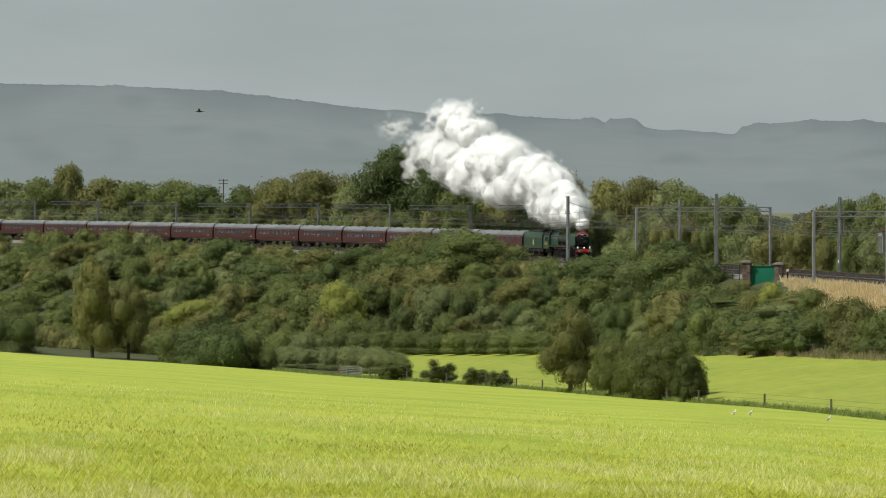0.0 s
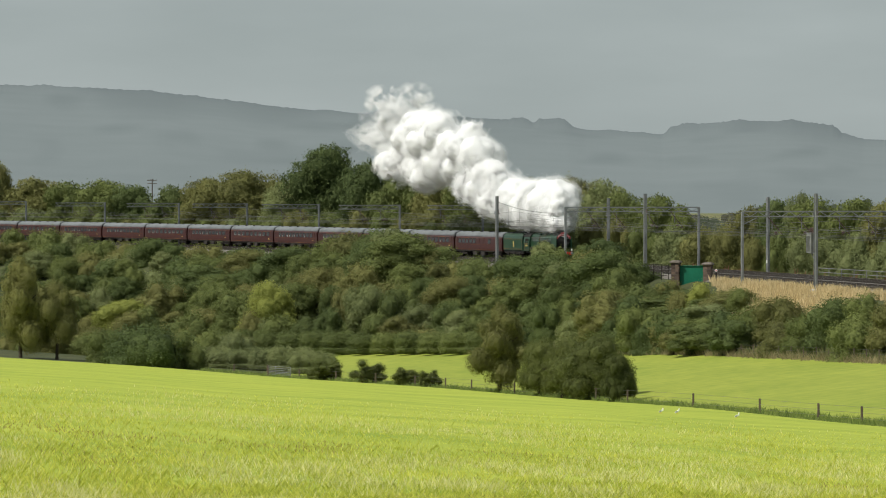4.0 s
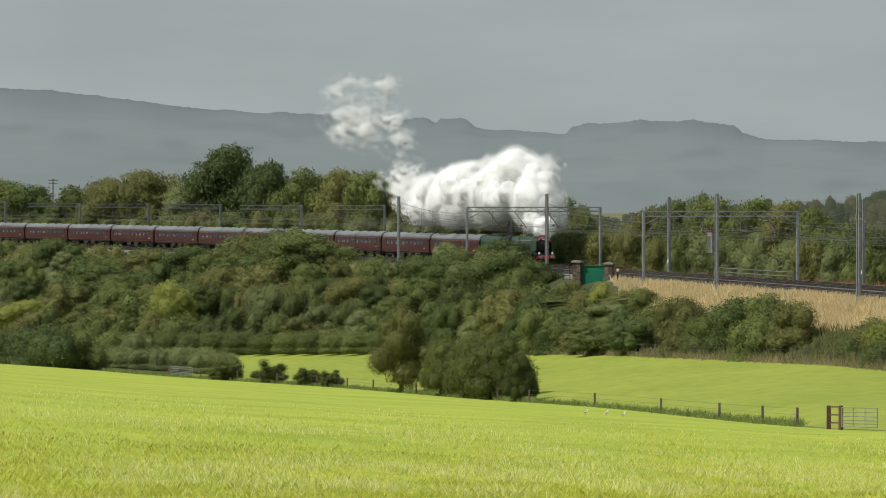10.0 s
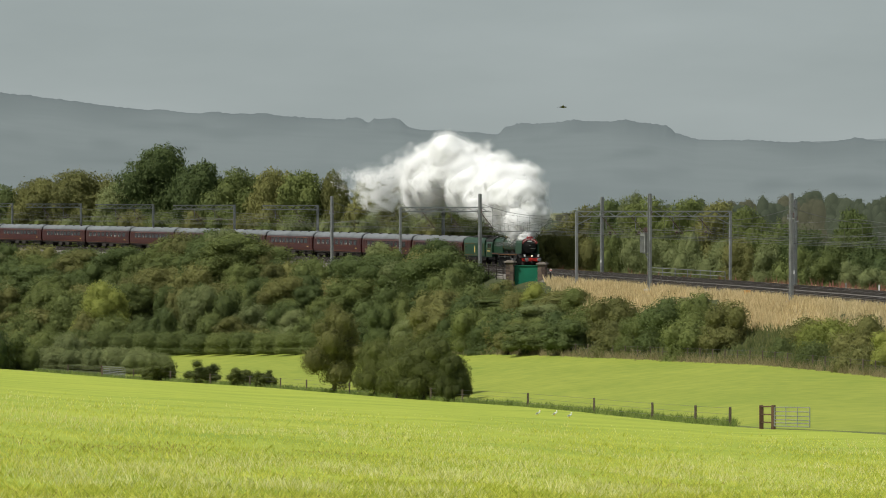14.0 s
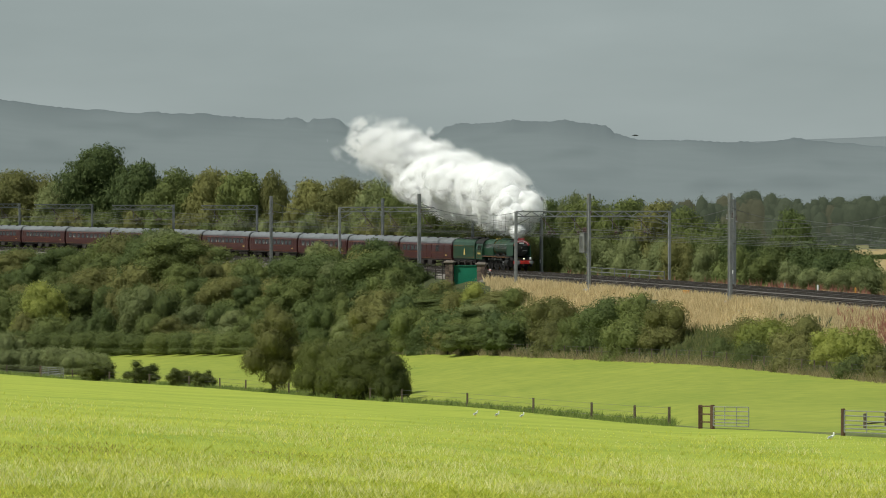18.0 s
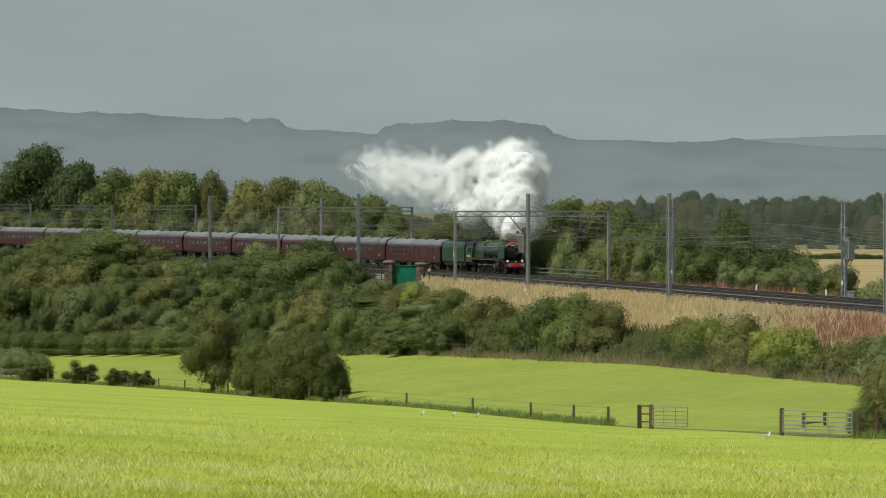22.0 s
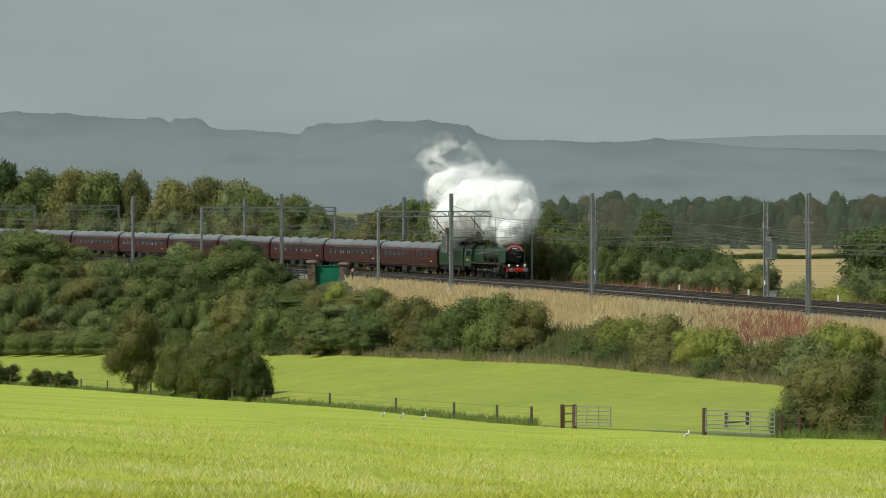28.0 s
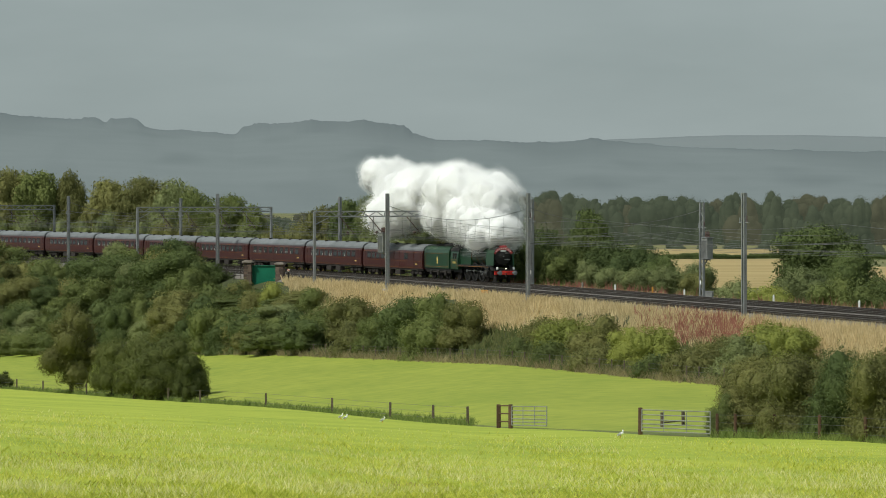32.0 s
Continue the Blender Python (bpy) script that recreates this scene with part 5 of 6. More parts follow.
def build_grass():
    rng = np.random.default_rng(4)
    n = 240000
    us = rng.uniform(-80, 2540, n)
    ys = 905 - (905 - 650) * rng.random(n) ** 1.9
    fd = np.interp(us, FENCE_U, FENCE_D)
    fy = np.interp(us, FENCE_U, FENCE_Y)
    slope = (fy - SKYLINE) / F - EYE / fd
    ok = ys > fy + 6
    us, ys, slope, fd = us[ok], ys[ok], slope[ok], fd[ok]
    d = EYE / ((ys - SKYLINE) / F - slope)
    d = np.minimum(d, fd)
    a = (us - MID) / F
    z = EYE - d * ((ys - SKYLINE) / F)
    keep = 0.62 + 0.3 * np.sin(d * 0.31 + us * 0.013) * np.sin(us * 0.017 + d * 0.07) + 0.25 * np.sin(d * 0.9 + us * 0.03) * np.sin(us * 0.05 - d * 0.2) > rng.random(len(d))
    p = np.stack([d * np.sin(a), d * np.cos(a), z], axis=1)[keep & (d < 175 - 70 * rng.random(len(d)))]
    blades("field_grass", "short bright green pasture grass", "blade", p, 0.03, 0.11, 0.008, 1.2, 8)
    # bleached stalks stand in drifts, dead thatch shows in a few spots
    drift = np.array([noise.noise((x * 0.55, y * 0.22, 1.5)) + 0.7 * noise.noise((x * 0.12, y * 0.05, 7.5)) for x, y, _ in p])
    drift += rng.normal(size=len(p)) * 0.22
    blades("field_stalks", "pale bleached grass stalks scattered through the pasture", "stalk", p[drift > 0.22], 0.06, 0.17, 0.005, 0.6, 18)
    near = np.hypot(p[:, 0], p[:, 1]) < 75
    blades("field_thatch", "brown dead grass in thin patches of the pasture", "thatch", p[(drift < -0.62) & near], 0.02, 0.07, 0.008, 0.8, 19)

    def on_bank(count, ranges, q0, q1, seed):
        g = random.Random(seed)
        out = []
        for _ in range(count):
            u0, u1 = g.choice(ranges)
            u = g.uniform(u0, u1)
            fd = foot_at(u)[0]
            d = fd + (near_edge(u) + 1.2 * aslant(u) - fd) * g.uniform(q0, q1)
            out.append((*spot(u, d).xy, ground_z(u, d)))
        return out

    blades("dry_bank_grass", "tall dry straw-coloured grass on the railway bank", "straw", on_bank(5200, [(1395, 1500), (1480, 1620), (1690, 1800), (1740, 1890), (1880, 2080), (2000, 2240), (2290, 2420), (2400, 2560)], 0.45, 1.0, 1) + on_bank(2600, [(1385, 2000), (1385, 2000), (2000, 2560)], 0.86, 1.0, 31), 0.35, 1.05, 0.010, 0.35, 2, 5)
    blades("bank_weeds", "tangled weeds under the lineside bushes", "weed", on_bank(4200, [(1000, 1400), (1400, 1800), (1800, 2200), (2100, 2500), (1500, 2000)], 0.0, 0.5, 3), 0.3, 0.9, 0.012, 0.4, 4, 5)
    blades("red_bank_weeds", "patch of reddish seeding weeds on the bank top", "leaf_f", on_bank(380, [(2010, 2230), (2080, 2190)], 0.5, 0.97, 5), 0.4, 1.3, 0.010, 0.5, 6, 6)
    g = random.Random(9)
    foot, verge, back = [], [], []
    for _ in range(2600):
        u = g.uniform(980, 2300)
        d = foot_at(u)[0] + g.gauss(0.5, 1.6)
        foot.append((*spot(u, d).xy, ground_z(u, d)))
    for _ in range(3200):
        u = g.choice((g.uniform(480, 1720), g.uniform(480, 1720), g.uniform(2145, 2560)))
        d = fence_at(u)[0] + g.gauss(2.0, 1.8)
        verge.append((*spot(u, d).xy, ground_z(u, d)))
    for _ in range(2200):
        u = g.choice((g.uniform(1350, 2500), g.uniform(1780, 2060)))
        d = track_d(u) + g.uniform(11, 26)
        back.append((*spot(u, d).xy, ground_z(u, d)))
    blades("hedge_bottom_grass", "brownish long grass along the meadow fence", "deadgrass", foot, 0.2, 0.85, 0.005, 0.6, 11, 5)
    blades("verge_grass", "rough green grass along the field fence", "vergegrass", verge, 0.12, 0.5, 0.008, 0.6, 12, 6)
    blades("far_verge_weeds", "rusty seeding weeds behind the tracks", "leaf_f", back[:900], 0.5, 1.4, 0.010, 0.3, 13, 4)
    blades("far_verge_grass", "pale rough grass behind the tracks", "straw", back[900:], 0.3, 0.8, 0.010, 0.3, 14, 4)


build_grass()


def build_sleepers():
    verts, faces = [], []
    shape = [(x, y, z) for x in (-0.13, 0.13) for y in (-1.25, 1.25) for z in (-0.30, -0.15)]
    quads = [(0, 1, 3, 2), (4, 6, 7, 5), (0, 4, 5, 1), (2, 3, 7, 6), (1, 5, 7, 3)]
    for t in TRACKS:
        s = arc_of(200)
        while s < arc_of(2600):
            p = on_line(s, t)
            c, sn = math.cos(radians(heading(s))), math.sin(radians(heading(s)))
            b = len(verts)
            verts += [(p.x + x * c - y * sn, p.y + x * sn + y * c, p.z + z + 0.004) for x, y, z in shape]
            faces += [tuple(b + i for i in q) for q in quads]
            s += 0.72
    tagged(new("sleepers", mesh_of("sleepers", verts, faces, "sleeper")), "concrete sleepers set in the ballast under the rails", "sleeper", kind="stuff")


build_sleepers()


# ---- the train ----
# x forwards, y to its left, z above the rails; each vehicle's origin is its middle
def front_u(t):
    return 1036 + 23.25 * t


def wheel_bm(r, gauge_y, spokes, m_w=0.13):
    """A spoked wheel turned about y at the given side."""
    bm = bmesh.new()
    turn = pose(0, gauge_y, 0, 90)
    n = 24
    lathe(bm, [(r * 0.86, -m_w / 2), (r, -m_w / 2), (r, m_w / 2), (r * 0.86, m_w / 2), (r * 0.86, -m_w / 2)], turn, n)
    lathe(bm, [(0.02, -m_w * 0.7), (r * 0.22, -m_w * 0.7), (r * 0.22, m_w * 0.7), (0.02, m_w * 0.7)], turn, 12)
    for k in range(spokes):
        a = k * math.tau / spokes
        bar(bm, (r * 0.2 * math.cos(a), gauge_y, r * 0.2 * math.sin(a)), (r * 0.88 * math.cos(a), gauge_y, r * 0.88 * math.sin(a)), 0.07)
    return bm


def wheelset_mesh(r, spokes, m="frame"):
    bm = bmesh.new()
    for y in (-0.75, 0.75):
        t = wheel_bm(r, y, spokes)
        add(bm, t)
    rod(bm, (0, -0.75, 0), (0, 0.75, 0), 0.09)
    return bm_mesh("wheelset", bm, m)


TURNING = []   # part, radius, x, z
RODS = []      # part, side


def arch(half, z0, z1, rise, n=9):
    """A vehicle section: straight sides from z0 to z1 and a roof that rises in an arc."""
    pts = [(half, z0), (half, z1)]
    for k in range(1, n):
        a = math.pi * k / n
        pts.append((half * math.cos(a), z1 + rise * math.sin(a)))
    return pts + [(-half, z1), (-half, z0)]


def build_locomotive():
    e = empty("steam_locomotive", Matrix.Identity(4), "dark green express steam locomotive with red buffer beam, in steam", "locomotive")
    X = 7.0
    # boiler barrel, tapering towards the smokebox
    bm = bmesh.new()
    lathe(bm, [(0.93, -1.4), (1.0, -1.4), (0.99, 0.4), (0.94, 3.3), (0.9, 3.3)], pose(0, 0, 2.82, 0, 90), 28)
    boiler = part("boiler", bm, "lococol", e, "glossy green boiler barrel", smooth=False)
    for x, r in ((-1.3, 1.015), (0.3, 1.005), (1.8, 0.98), (3.2, 0.955)):
        bm = bmesh.new()
        lathe(bm, [(r - 0.03, -0.018), (r, -0.018), (r, 0.018), (r - 0.03, 0.018)], pose(x, 0, 2.82, 0, 90), 28)
        part("boiler_band", bm, "orange", boiler, "orange lined boiler band")
    bm = bmesh.new()
    sec = [(1.02, 1.7), (1.06, 2.6), (1.0, 3.25), (0.82, 3.62), (0.45, 3.78), (0, 3.82), (-0.45, 3.78), (-0.82, 3.62), (-1.0, 3.25), (-1.06, 2.6), (-1.02, 1.7)]
    sweep(bm, sec, -4.6, -1.4)
    part("firebox", bm, "lococol", e)
    bm = bmesh.new()
    lathe(bm, [(0.3, -0.02), (0.97, 0.0), (0.99, 0.1), (0.99, 2.15), (0.96, 2.25), (0.85, 2.3), (0.8, 2.32), (0.3, 2.48), (0.02, 2.52)], pose(3.3, 0, 2.84, 0, 90), 28)
    smokebox = part("smokebox", bm, "black", e, "matt black smokebox")
    bm = bmesh.new()
    for z in (-0.35, 0.35):
        box(bm, (5.72, 0.35, 2.84 + z), (0.06, 0.9, 0.07))
    rod(bm, (5.7, 0, 2.84), (5.9, 0, 2.84), 0.05)
    part("door_hinge", bm, "steel", smokebox)
    bm = bmesh.new()
    box(bm, (5.78, 0, 3.42), (0.03, 0.62, 0.13), 0.005)
    part("number_plate", bm, "white", smokebox, "small pale plate")
    # double chimney, top feed, dome, safety valves
    bm = bmesh.new()
    lathe(bm, [(0.42, -0.15), (0.36, 0.0), (0.34, 0.2), (0.38, 0.26), (0.3, 0.27)], pose(4.35, 0, 3.72) @ Matrix.Diagonal((1.7, 1, 1, 1)), 18)
    part("chimney", bm, "black", e)
    for x, r, h, m in ((1.6, 0.45, 0.2, "lococol"), (0.2, 0.5, 0.24, "lococol")):
        bm = bmesh.new()
        lathe(bm, [(r * 1.2, -0.12), (r, 0.02), (r * 0.9, h * 0.7), (r * 0.4, h), (0.02, h * 1.03)], pose(x, 0, 3.72), 16)
        part("dome" if x < 1 else "top_feed", bm, m, e)
    bm = bmesh.new()
    for x in (-2.6, -2.2):
        for y in (-0.2, 0.2):
            rod(bm, (x, y, 3.75), (x, y, 3.98), 0.06)
    part("safety_valve", bm, "gold", e, "brass safety valve")
    # cab
    bm = bmesh.new()
    sweep(bm, [(1.36, 1.25), (1.38, 2.55), (1.22, 3.25), (1.12, 3.25), (1.28, 2.55), (1.26, 1.25)], -6.9, -4.6)
    sweep(bm, [(-1.26, 1.25), (-1.28, 2.55), (-1.12, 3.25), (-1.22, 3.25), (-1.38, 2.55), (-1.36, 1.25)], -6.9, -4.6)
    box(bm, (-4.62, 0, 2.3), (0.06, 2.5, 2.0))
    part("cab_side", bm, "lococol", e)
    bm = bmesh.new()
    pts = [(1.27 * math.cos(math.pi * k / 10), 3.22 + 0.66 * math.sin(math.pi * k / 10)) for k in range(11)]
    sweep(bm, pts + [(p[0] * 0.94, p[1] - 0.05) for p in pts[::-1]], -7.2, -4.5)
    part("cab_roof", bm, "black", e, "sooty black cab roof")
    for y in (-1.36, 1.36):
        for x in (-5.25, -5.95):
            bm = bmesh.new()
            box(bm, (x, y, 2.72), (0.55, 0.05, 0.6), 0.01, rot=None)
            part("cab_window", bm, "glass", e)
        bm = bmesh.new()
        for z, w in ((2.3, 1.5), (1.45, 1.5)):
            box(bm, (-5.75, y * 1.012, z), (w, 0.012, 0.02))
        for x in (-6.5, -5.0):
            box(bm, (x, y * 1.012, 1.87), (0.035, 0.012, 0.85))
        part("lining", bm, "orange", e)
        bm = bmesh.new()
        for k in range(5):
            box(bm, (-6.15 + 0.2 * k, y * 1.014, 2.0), (0.13, 0.012, 0.22))
        part("cab_number", bm, "gold", e, "pale gilt bars of a painted number")
    # running plate with its drop at the front, and valances
    for sgn in (-1, 1):
        bm = bmesh.new()
        y = sgn * 1.12
        box(bm, (0.2, y, 1.78), (9.6, 0.5, 0.06))
        box(bm, (0.2, sgn * 1.36, 1.70), (9.6, 0.04, 0.22))
        box(bm, (5.35, y, 1.55), (0.75, 0.5, 0.06), rot=pose(0, 0, 0, 0, 40))
        box(bm, (6.15, y, 1.32), (1.0, 0.5, 0.06))
        part("running_plate", bm, "black", e)
        bm = bmesh.new()
        box(bm, (0.2, sgn * 1.385, 1.66), (9.4, 0.012, 0.03))
        part("lining", bm, "orange", e)
        bm = bmesh.new()
        sweep(bm, [(sgn * 1.16, 1.82), (sgn * 1.20, 1.82), (sgn * 1.16, 3.2), (sgn * 1.02, 3.5), (sgn * 0.98, 3.48), (sgn * 1.12, 3.18)], 3.7, 5.9)
        part("smoke_deflector", bm, "lococol", e, "green smoke deflector plate")
        # cylinder and its slide bars
        bm = bmesh.new()
        rod(bm, (3.55, sgn * 1.15, 0.95), (4.75, sgn * 1.15, 0.95), 0.37, n=18)
        rod(bm, (3.6, sgn * 1.12, 1.45), (4.7, sgn * 1.12, 1.45), 0.22, n=12)
        part("cylinder", bm, "black", e)
        bm = bmesh.new()
        for z in (0.78, 1.12):
            bar(bm, (2.0, sgn * 1.15, z), (3.55, sgn * 1.15, z), 0.06)
        rod(bm, (2.3, sgn * 1.15, 0.95), (3.55, sgn * 1.15, 0.95), 0.045)
        part("slide_bar", bm, "steel", e)
        # buffers, lamps, steps
        bm = bmesh.new()
        lathe(bm, [(0.14, 0), (0.12, 0.35), (0.10, 0.36), (0.10, 0.5), (0.24, 0.52), (0.25, 0.56), (0.02, 0.59)], pose(6.5, sgn * 0.87, 1.06, 0, 90), 16)
        part("buffer", bm, "dullsteel", e)
        bm = bmesh.new()
        box(bm, (6.42, sgn * 0.95, 1.55), (0.2, 0.2, 0.3), 0.03)
        rod(bm, (6.52, sgn * 0.95, 1.56), (6.56, sgn * 0.95, 1.56), 0.07)
        part("headlamp", bm, "white", e, "white oil headlamp")
        bm = bmesh.new()
        box(bm, (5.7, sgn * 1.2, 0.75), (0.35, 0.25, 0.04))
        bar(bm, (5.7, sgn * 1.3, 0.5), (5.7, sgn * 1.3, 1.3), 0.05, 0.3)
        part("step", bm, "black", e)
        # rods on the driving wheels
        bm = bmesh.new()
        bar(bm, (-3.0, sgn * 0.98, 0), (1.4, sgn * 0.98, 0), 0.10, 0.06)
        for x in (-3.0, -0.8, 1.4):
            rod(bm, (x, sgn * 0.92, 0), (x, sgn * 1.06, 0), 0.13)
        ob = part("coupling_rod", bm, "steel", e, "bright steel coupling rod")
        RODS.append((ob, sgn))
    bm = bmesh.new()
    rod(bm, (6.56, 0.0, 1.52), (6.6, 0.0, 1.52), 0.07)
    part("marker_light", bm, "lamp", e, "small lit marker light")
    bm = bmesh.new()
    box(bm, (6.45, 0, 1.06), (0.1, 2.6, 0.42), 0.02)
    part("buffer_beam", bm, "red", e, "bright red buffer beam")
    bm = bmesh.new()
    for k in range(3):
        lathe(bm, [(0.05, 0), (0.11, 0.03), (0.11, 0.07), (0.05, 0.1)], pose(6.62, 0, 0.92 - 0.17 * k, 90 * (k % 2)), 8)
    part("coupling", bm, "frame", e)
    # head board over the smokebox door
    bm = bmesh.new()
    arc = [math.radians(26 + 12.8 * k) for k in range(11)]
    sweep(bm, [(1.25 * math.cos(a), 2.66 + 1.19 * math.sin(a)) for a in arc] + [(0.99 * math.cos(a), 2.66 + 0.91 * math.sin(a)) for a in arc[::-1]], 5.695, 5.745)
    part("headboard", bm, "plate", e, "curved red headboard with pale lettering bars")
    bm = bmesh.new()
    for k in range(1, 10):
        a = math.radians(32 + 11.6 * k)
        box(bm, (5.752, 1.12 * math.cos(a), 2.66 + 1.05 * math.sin(a)), (0.01, 0.12, 0.10), rot=pose(0, 0, 0, math.degrees(a) - 90))
    part("lettering", bm, "white", e)
    bm = bmesh.new()
    box(bm, (5.72, 0, 3.9), (0.06, 0.9, 0.12), 0.03)
    for k in (-0.25, 0, 0.25):
        rod(bm, (5.72, k, 3.92), (5.72, k, 4.05), 0.08, 0.03)
    part("headboard_crest", bm, "plate", e)
    bm = bmesh.new()
    box(bm, (0.3, 0, 1.1), (12.0, 1.1, 0.75))
    box(bm, (-5.6, 0, 1.1), (2.4, 2.0, 0.4))
    box(bm, (5.9, 0, 1.2), (1.1, 1.7, 0.25))
    part("main_frame", bm, "black", e)
    bm = bmesh.new()
    box(bm, (4.2, 0, 0.62), (2.9, 1.25, 0.2))
    part("bogie_frame", bm, "frame", e)
    bm = bmesh.new()
    for k in range(3):
        rod(bm, (3.2 - 0.1 * k, -0.99, 3.0 - 0.14 * k), (-4.5, -1.07, 3.05 - 0.14 * k), 0.022, n=5)
    rod(bm, (4.8, -1.02, 3.2), (-4.5, -1.1, 3.2), 0.028, n=5)
    part("handrail", bm, "steel", e)
    drv = []
    for me, r, xs in ((wheelset_mesh(1.03, 18, "black"), 1.03, (1.4, -0.8, -3.0)), (wheelset_mesh(0.46, 10), 0.46, (5.3, 3.05)), (wheelset_mesh(0.57, 10), 0.57, (-5.6,))):
        for x in xs:
            TURNING.append((sharing("driving_wheelset" if r > 1 else "wheelset", me, e), r, x, r))
    return e


def build_tender():
    e = empty("locomotive_tender", Matrix.Identity(4), "green six-wheeled tender with a gilt crest, loaded with coal", "tender")
    bm = bmesh.new()
    sec = [(1.33, 1.25), (1.36, 2.95), (1.29, 3.32), (1.12, 3.58), (0.9, 3.7), (-0.9, 3.7), (-1.12, 3.58), (-1.29, 3.32), (-1.36, 2.95), (-1.33, 1.25)]
    sweep(bm, sec, -3.9, 3.9)
    body = part("tank_body", bm, "lococol", e)
    bm = bmesh.new()
    for k in range(90):
        r = random.Random(k)
        box(bm, (r.uniform(-1.5, 3.4), r.uniform(-0.85, 0.85), 3.66 + 0.22 * r.random()), (0.32, 0.3, 0.26), 0.04, rot=pose(0, 0, 0, r.uniform(0, 90), r.uniform(0, 90), 20))
    part("coal", bm, "black", e, "heap of black coal")
    for sgn in (-1, 1):
        bm = bmesh.new()
        for z, w in ((2.86, 7.2), (1.42, 7.2)):
            box(bm, (0, sgn * 1.358, z), (w, 0.012, 0.022))
        for x in (-3.6, 3.6):
            box(bm, (x, sgn * 1.355, 2.14), (0.022, 0.012, 1.44))
        part("lining", bm, "orange", e)
        bm = bmesh.new()
        box(bm, (0.2, sgn * 1.358, 2.05), (0.34, 0.02, 0.62), 0.008)
        box(bm, (0.2, sgn * 1.36, 2.43), (0.2, 0.02, 0.2), 0.005)
        part("crest", bm, "gold", e, "gilt heraldic crest")
        bm = bmesh.new()
        box(bm, (0, sgn * 1.1, 1.0), (7.6, 0.05, 0.45))
        for x in (2.3, 0, -2.3):
            box(bm, (x, sgn * 1.15, 0.7), (0.4, 0.18, 0.5), 0.03)
            box(bm, (x, sgn * 1.16, 0.95), (1.0, 0.1, 0.1), 0.02)
        part("outside_frame", bm, "frame", e)
    bm = bmesh.new()
    box(bm, (0, 0, 1.12), (8.0, 2.4, 0.22))
    part("underframe", bm, "black", e)
    me = wheelset_mesh(0.65, 12)
    for x in (2.3, 0.0, -2.3):
        TURNING.append((sharing("wheelset", me, e), 0.65, x, 0.65))
    return e


COACH = {}


def coach_meshes():
    L = 19.5
    bm = bmesh.new()
    half = 1.4
    sec = [(1.30, 1.0), (1.385, 1.3), (1.40, 2.0), (1.36, 2.75), (1.24, 3.08), (-1.24, 3.08), (-1.36, 2.75), (-1.40, 2.0), (-1.385, 1.3), (-1.30, 1.0)]
    sweep(bm, sec, -L / 2, L / 2)
    COACH["body"] = bm_mesh("body", bm, "maroon")
    bm = bmesh.new()
    pts = [(1.27 * math.cos(math.pi * k / 12), 3.07 + 0.74 * math.sin(math.pi * k / 12) ** 0.9) for k in range(13)]
    sweep(bm, pts, -L / 2 - 0.05, L / 2 + 0.05)
    COACH["roof"] = bm_mesh("roof", bm, "coachroof")
    bm = bmesh.new()
    box(bm, (0, 0, 0), (1.15, 0.05, 0.72), 0.02)
    COACH["window"] = bm_mesh("window", bm, "glass")
    bm = bmesh.new()
    for x in (-0.6, 0.6):
        box(bm, (x, 0, 0), (0.05, 0.06, 0.80))
    for z in (-0.39, 0.39, 0.17):
        box(bm, (0, 0, z), (1.2, 0.06, 0.045))
    COACH["window_frame"] = bm_mesh("window_frame", bm, "maroon")
    # small cream patch set on some of the window panes
    bm = bmesh.new()
    box(bm, (0, 0, 0), (0.2, 0.03, 0.26), 0.01)
    COACH["seat_back"] = bm_mesh("pale_patch", bm, "cream")
    bm = bmesh.new()
    box(bm, (0, 0, 0), (0.5, 0.05, 0.17), 0.01)
    COACH["ventilator"] = bm_mesh("ventilator", bm, "black")
    bm = bmesh.new()
    box(bm, (0, 0, 0), (0.62, 0.06, 1.75), 0.02)
    box(bm, (0, 0.0, 0.45), (0.46, 0.075, 0.6), 0.01)
    COACH["door"] = bm_mesh("door", bm, "maroon")
    bm = bmesh.new()
    lathe(bm, [(0.17, -0.08), (0.17, 0.03), (0.21, 0.06), (0.2, 0.13), (0.05, 0.17)], None, 10)
    COACH["vent"] = bm_mesh("roof_vent", bm, "frame")
    bm = bmesh.new()
    sweep(bm, [(0.62, 1.15), (0.62, 3.0), (0.45, 3.2), (-0.45, 3.2), (-0.62, 3.0), (-0.62, 1.15)], -0.26, 0.26)
    COACH["gangway"] = bm_mesh("gangway", bm, "black")
    bm = bmesh.new()
    for y in (-1.02, 1.02):
        box(bm, (0, y, 0.62), (3.4, 0.10, 0.16), 0.02)
        for x in (-1.3, 1.3):
            box(bm, (x, y * 1.04, 0.46), (0.34, 0.16, 0.3), 0.03)
            for dx in (-0.33, 0.33):
                rod(bm, (x + dx, y * 1.04, 0.4), (x + dx, y * 1.04, 0.75), 0.08)
        box(bm, (0, y, 0.5), (0.9, 0.14, 0.26), 0.03)
    box(bm, (0, 0, 0.72), (0.6, 2.1, 0.16))
    COACH["bogie"] = bm_mesh("bogie", bm, "frame")
    bm = bmesh.new()
    for y in (-1.22, 1.22):
        box(bm, (0, y, 0.93), (L - 0.2, 0.08, 0.2))
    for y in (-0.8, 0.8):
        bar(bm, (-6, y, 0.85), (-2.5, y, 0.45), 0.07)
        bar(bm, (-2.5, y, 0.45), (2.5, y, 0.45), 0.07)
        bar(bm, (2.5, y, 0.45), (6, y, 0.85), 0.07)
    box(bm, (0, 0, 0.9), (L - 0.2, 1.2, 0.12))
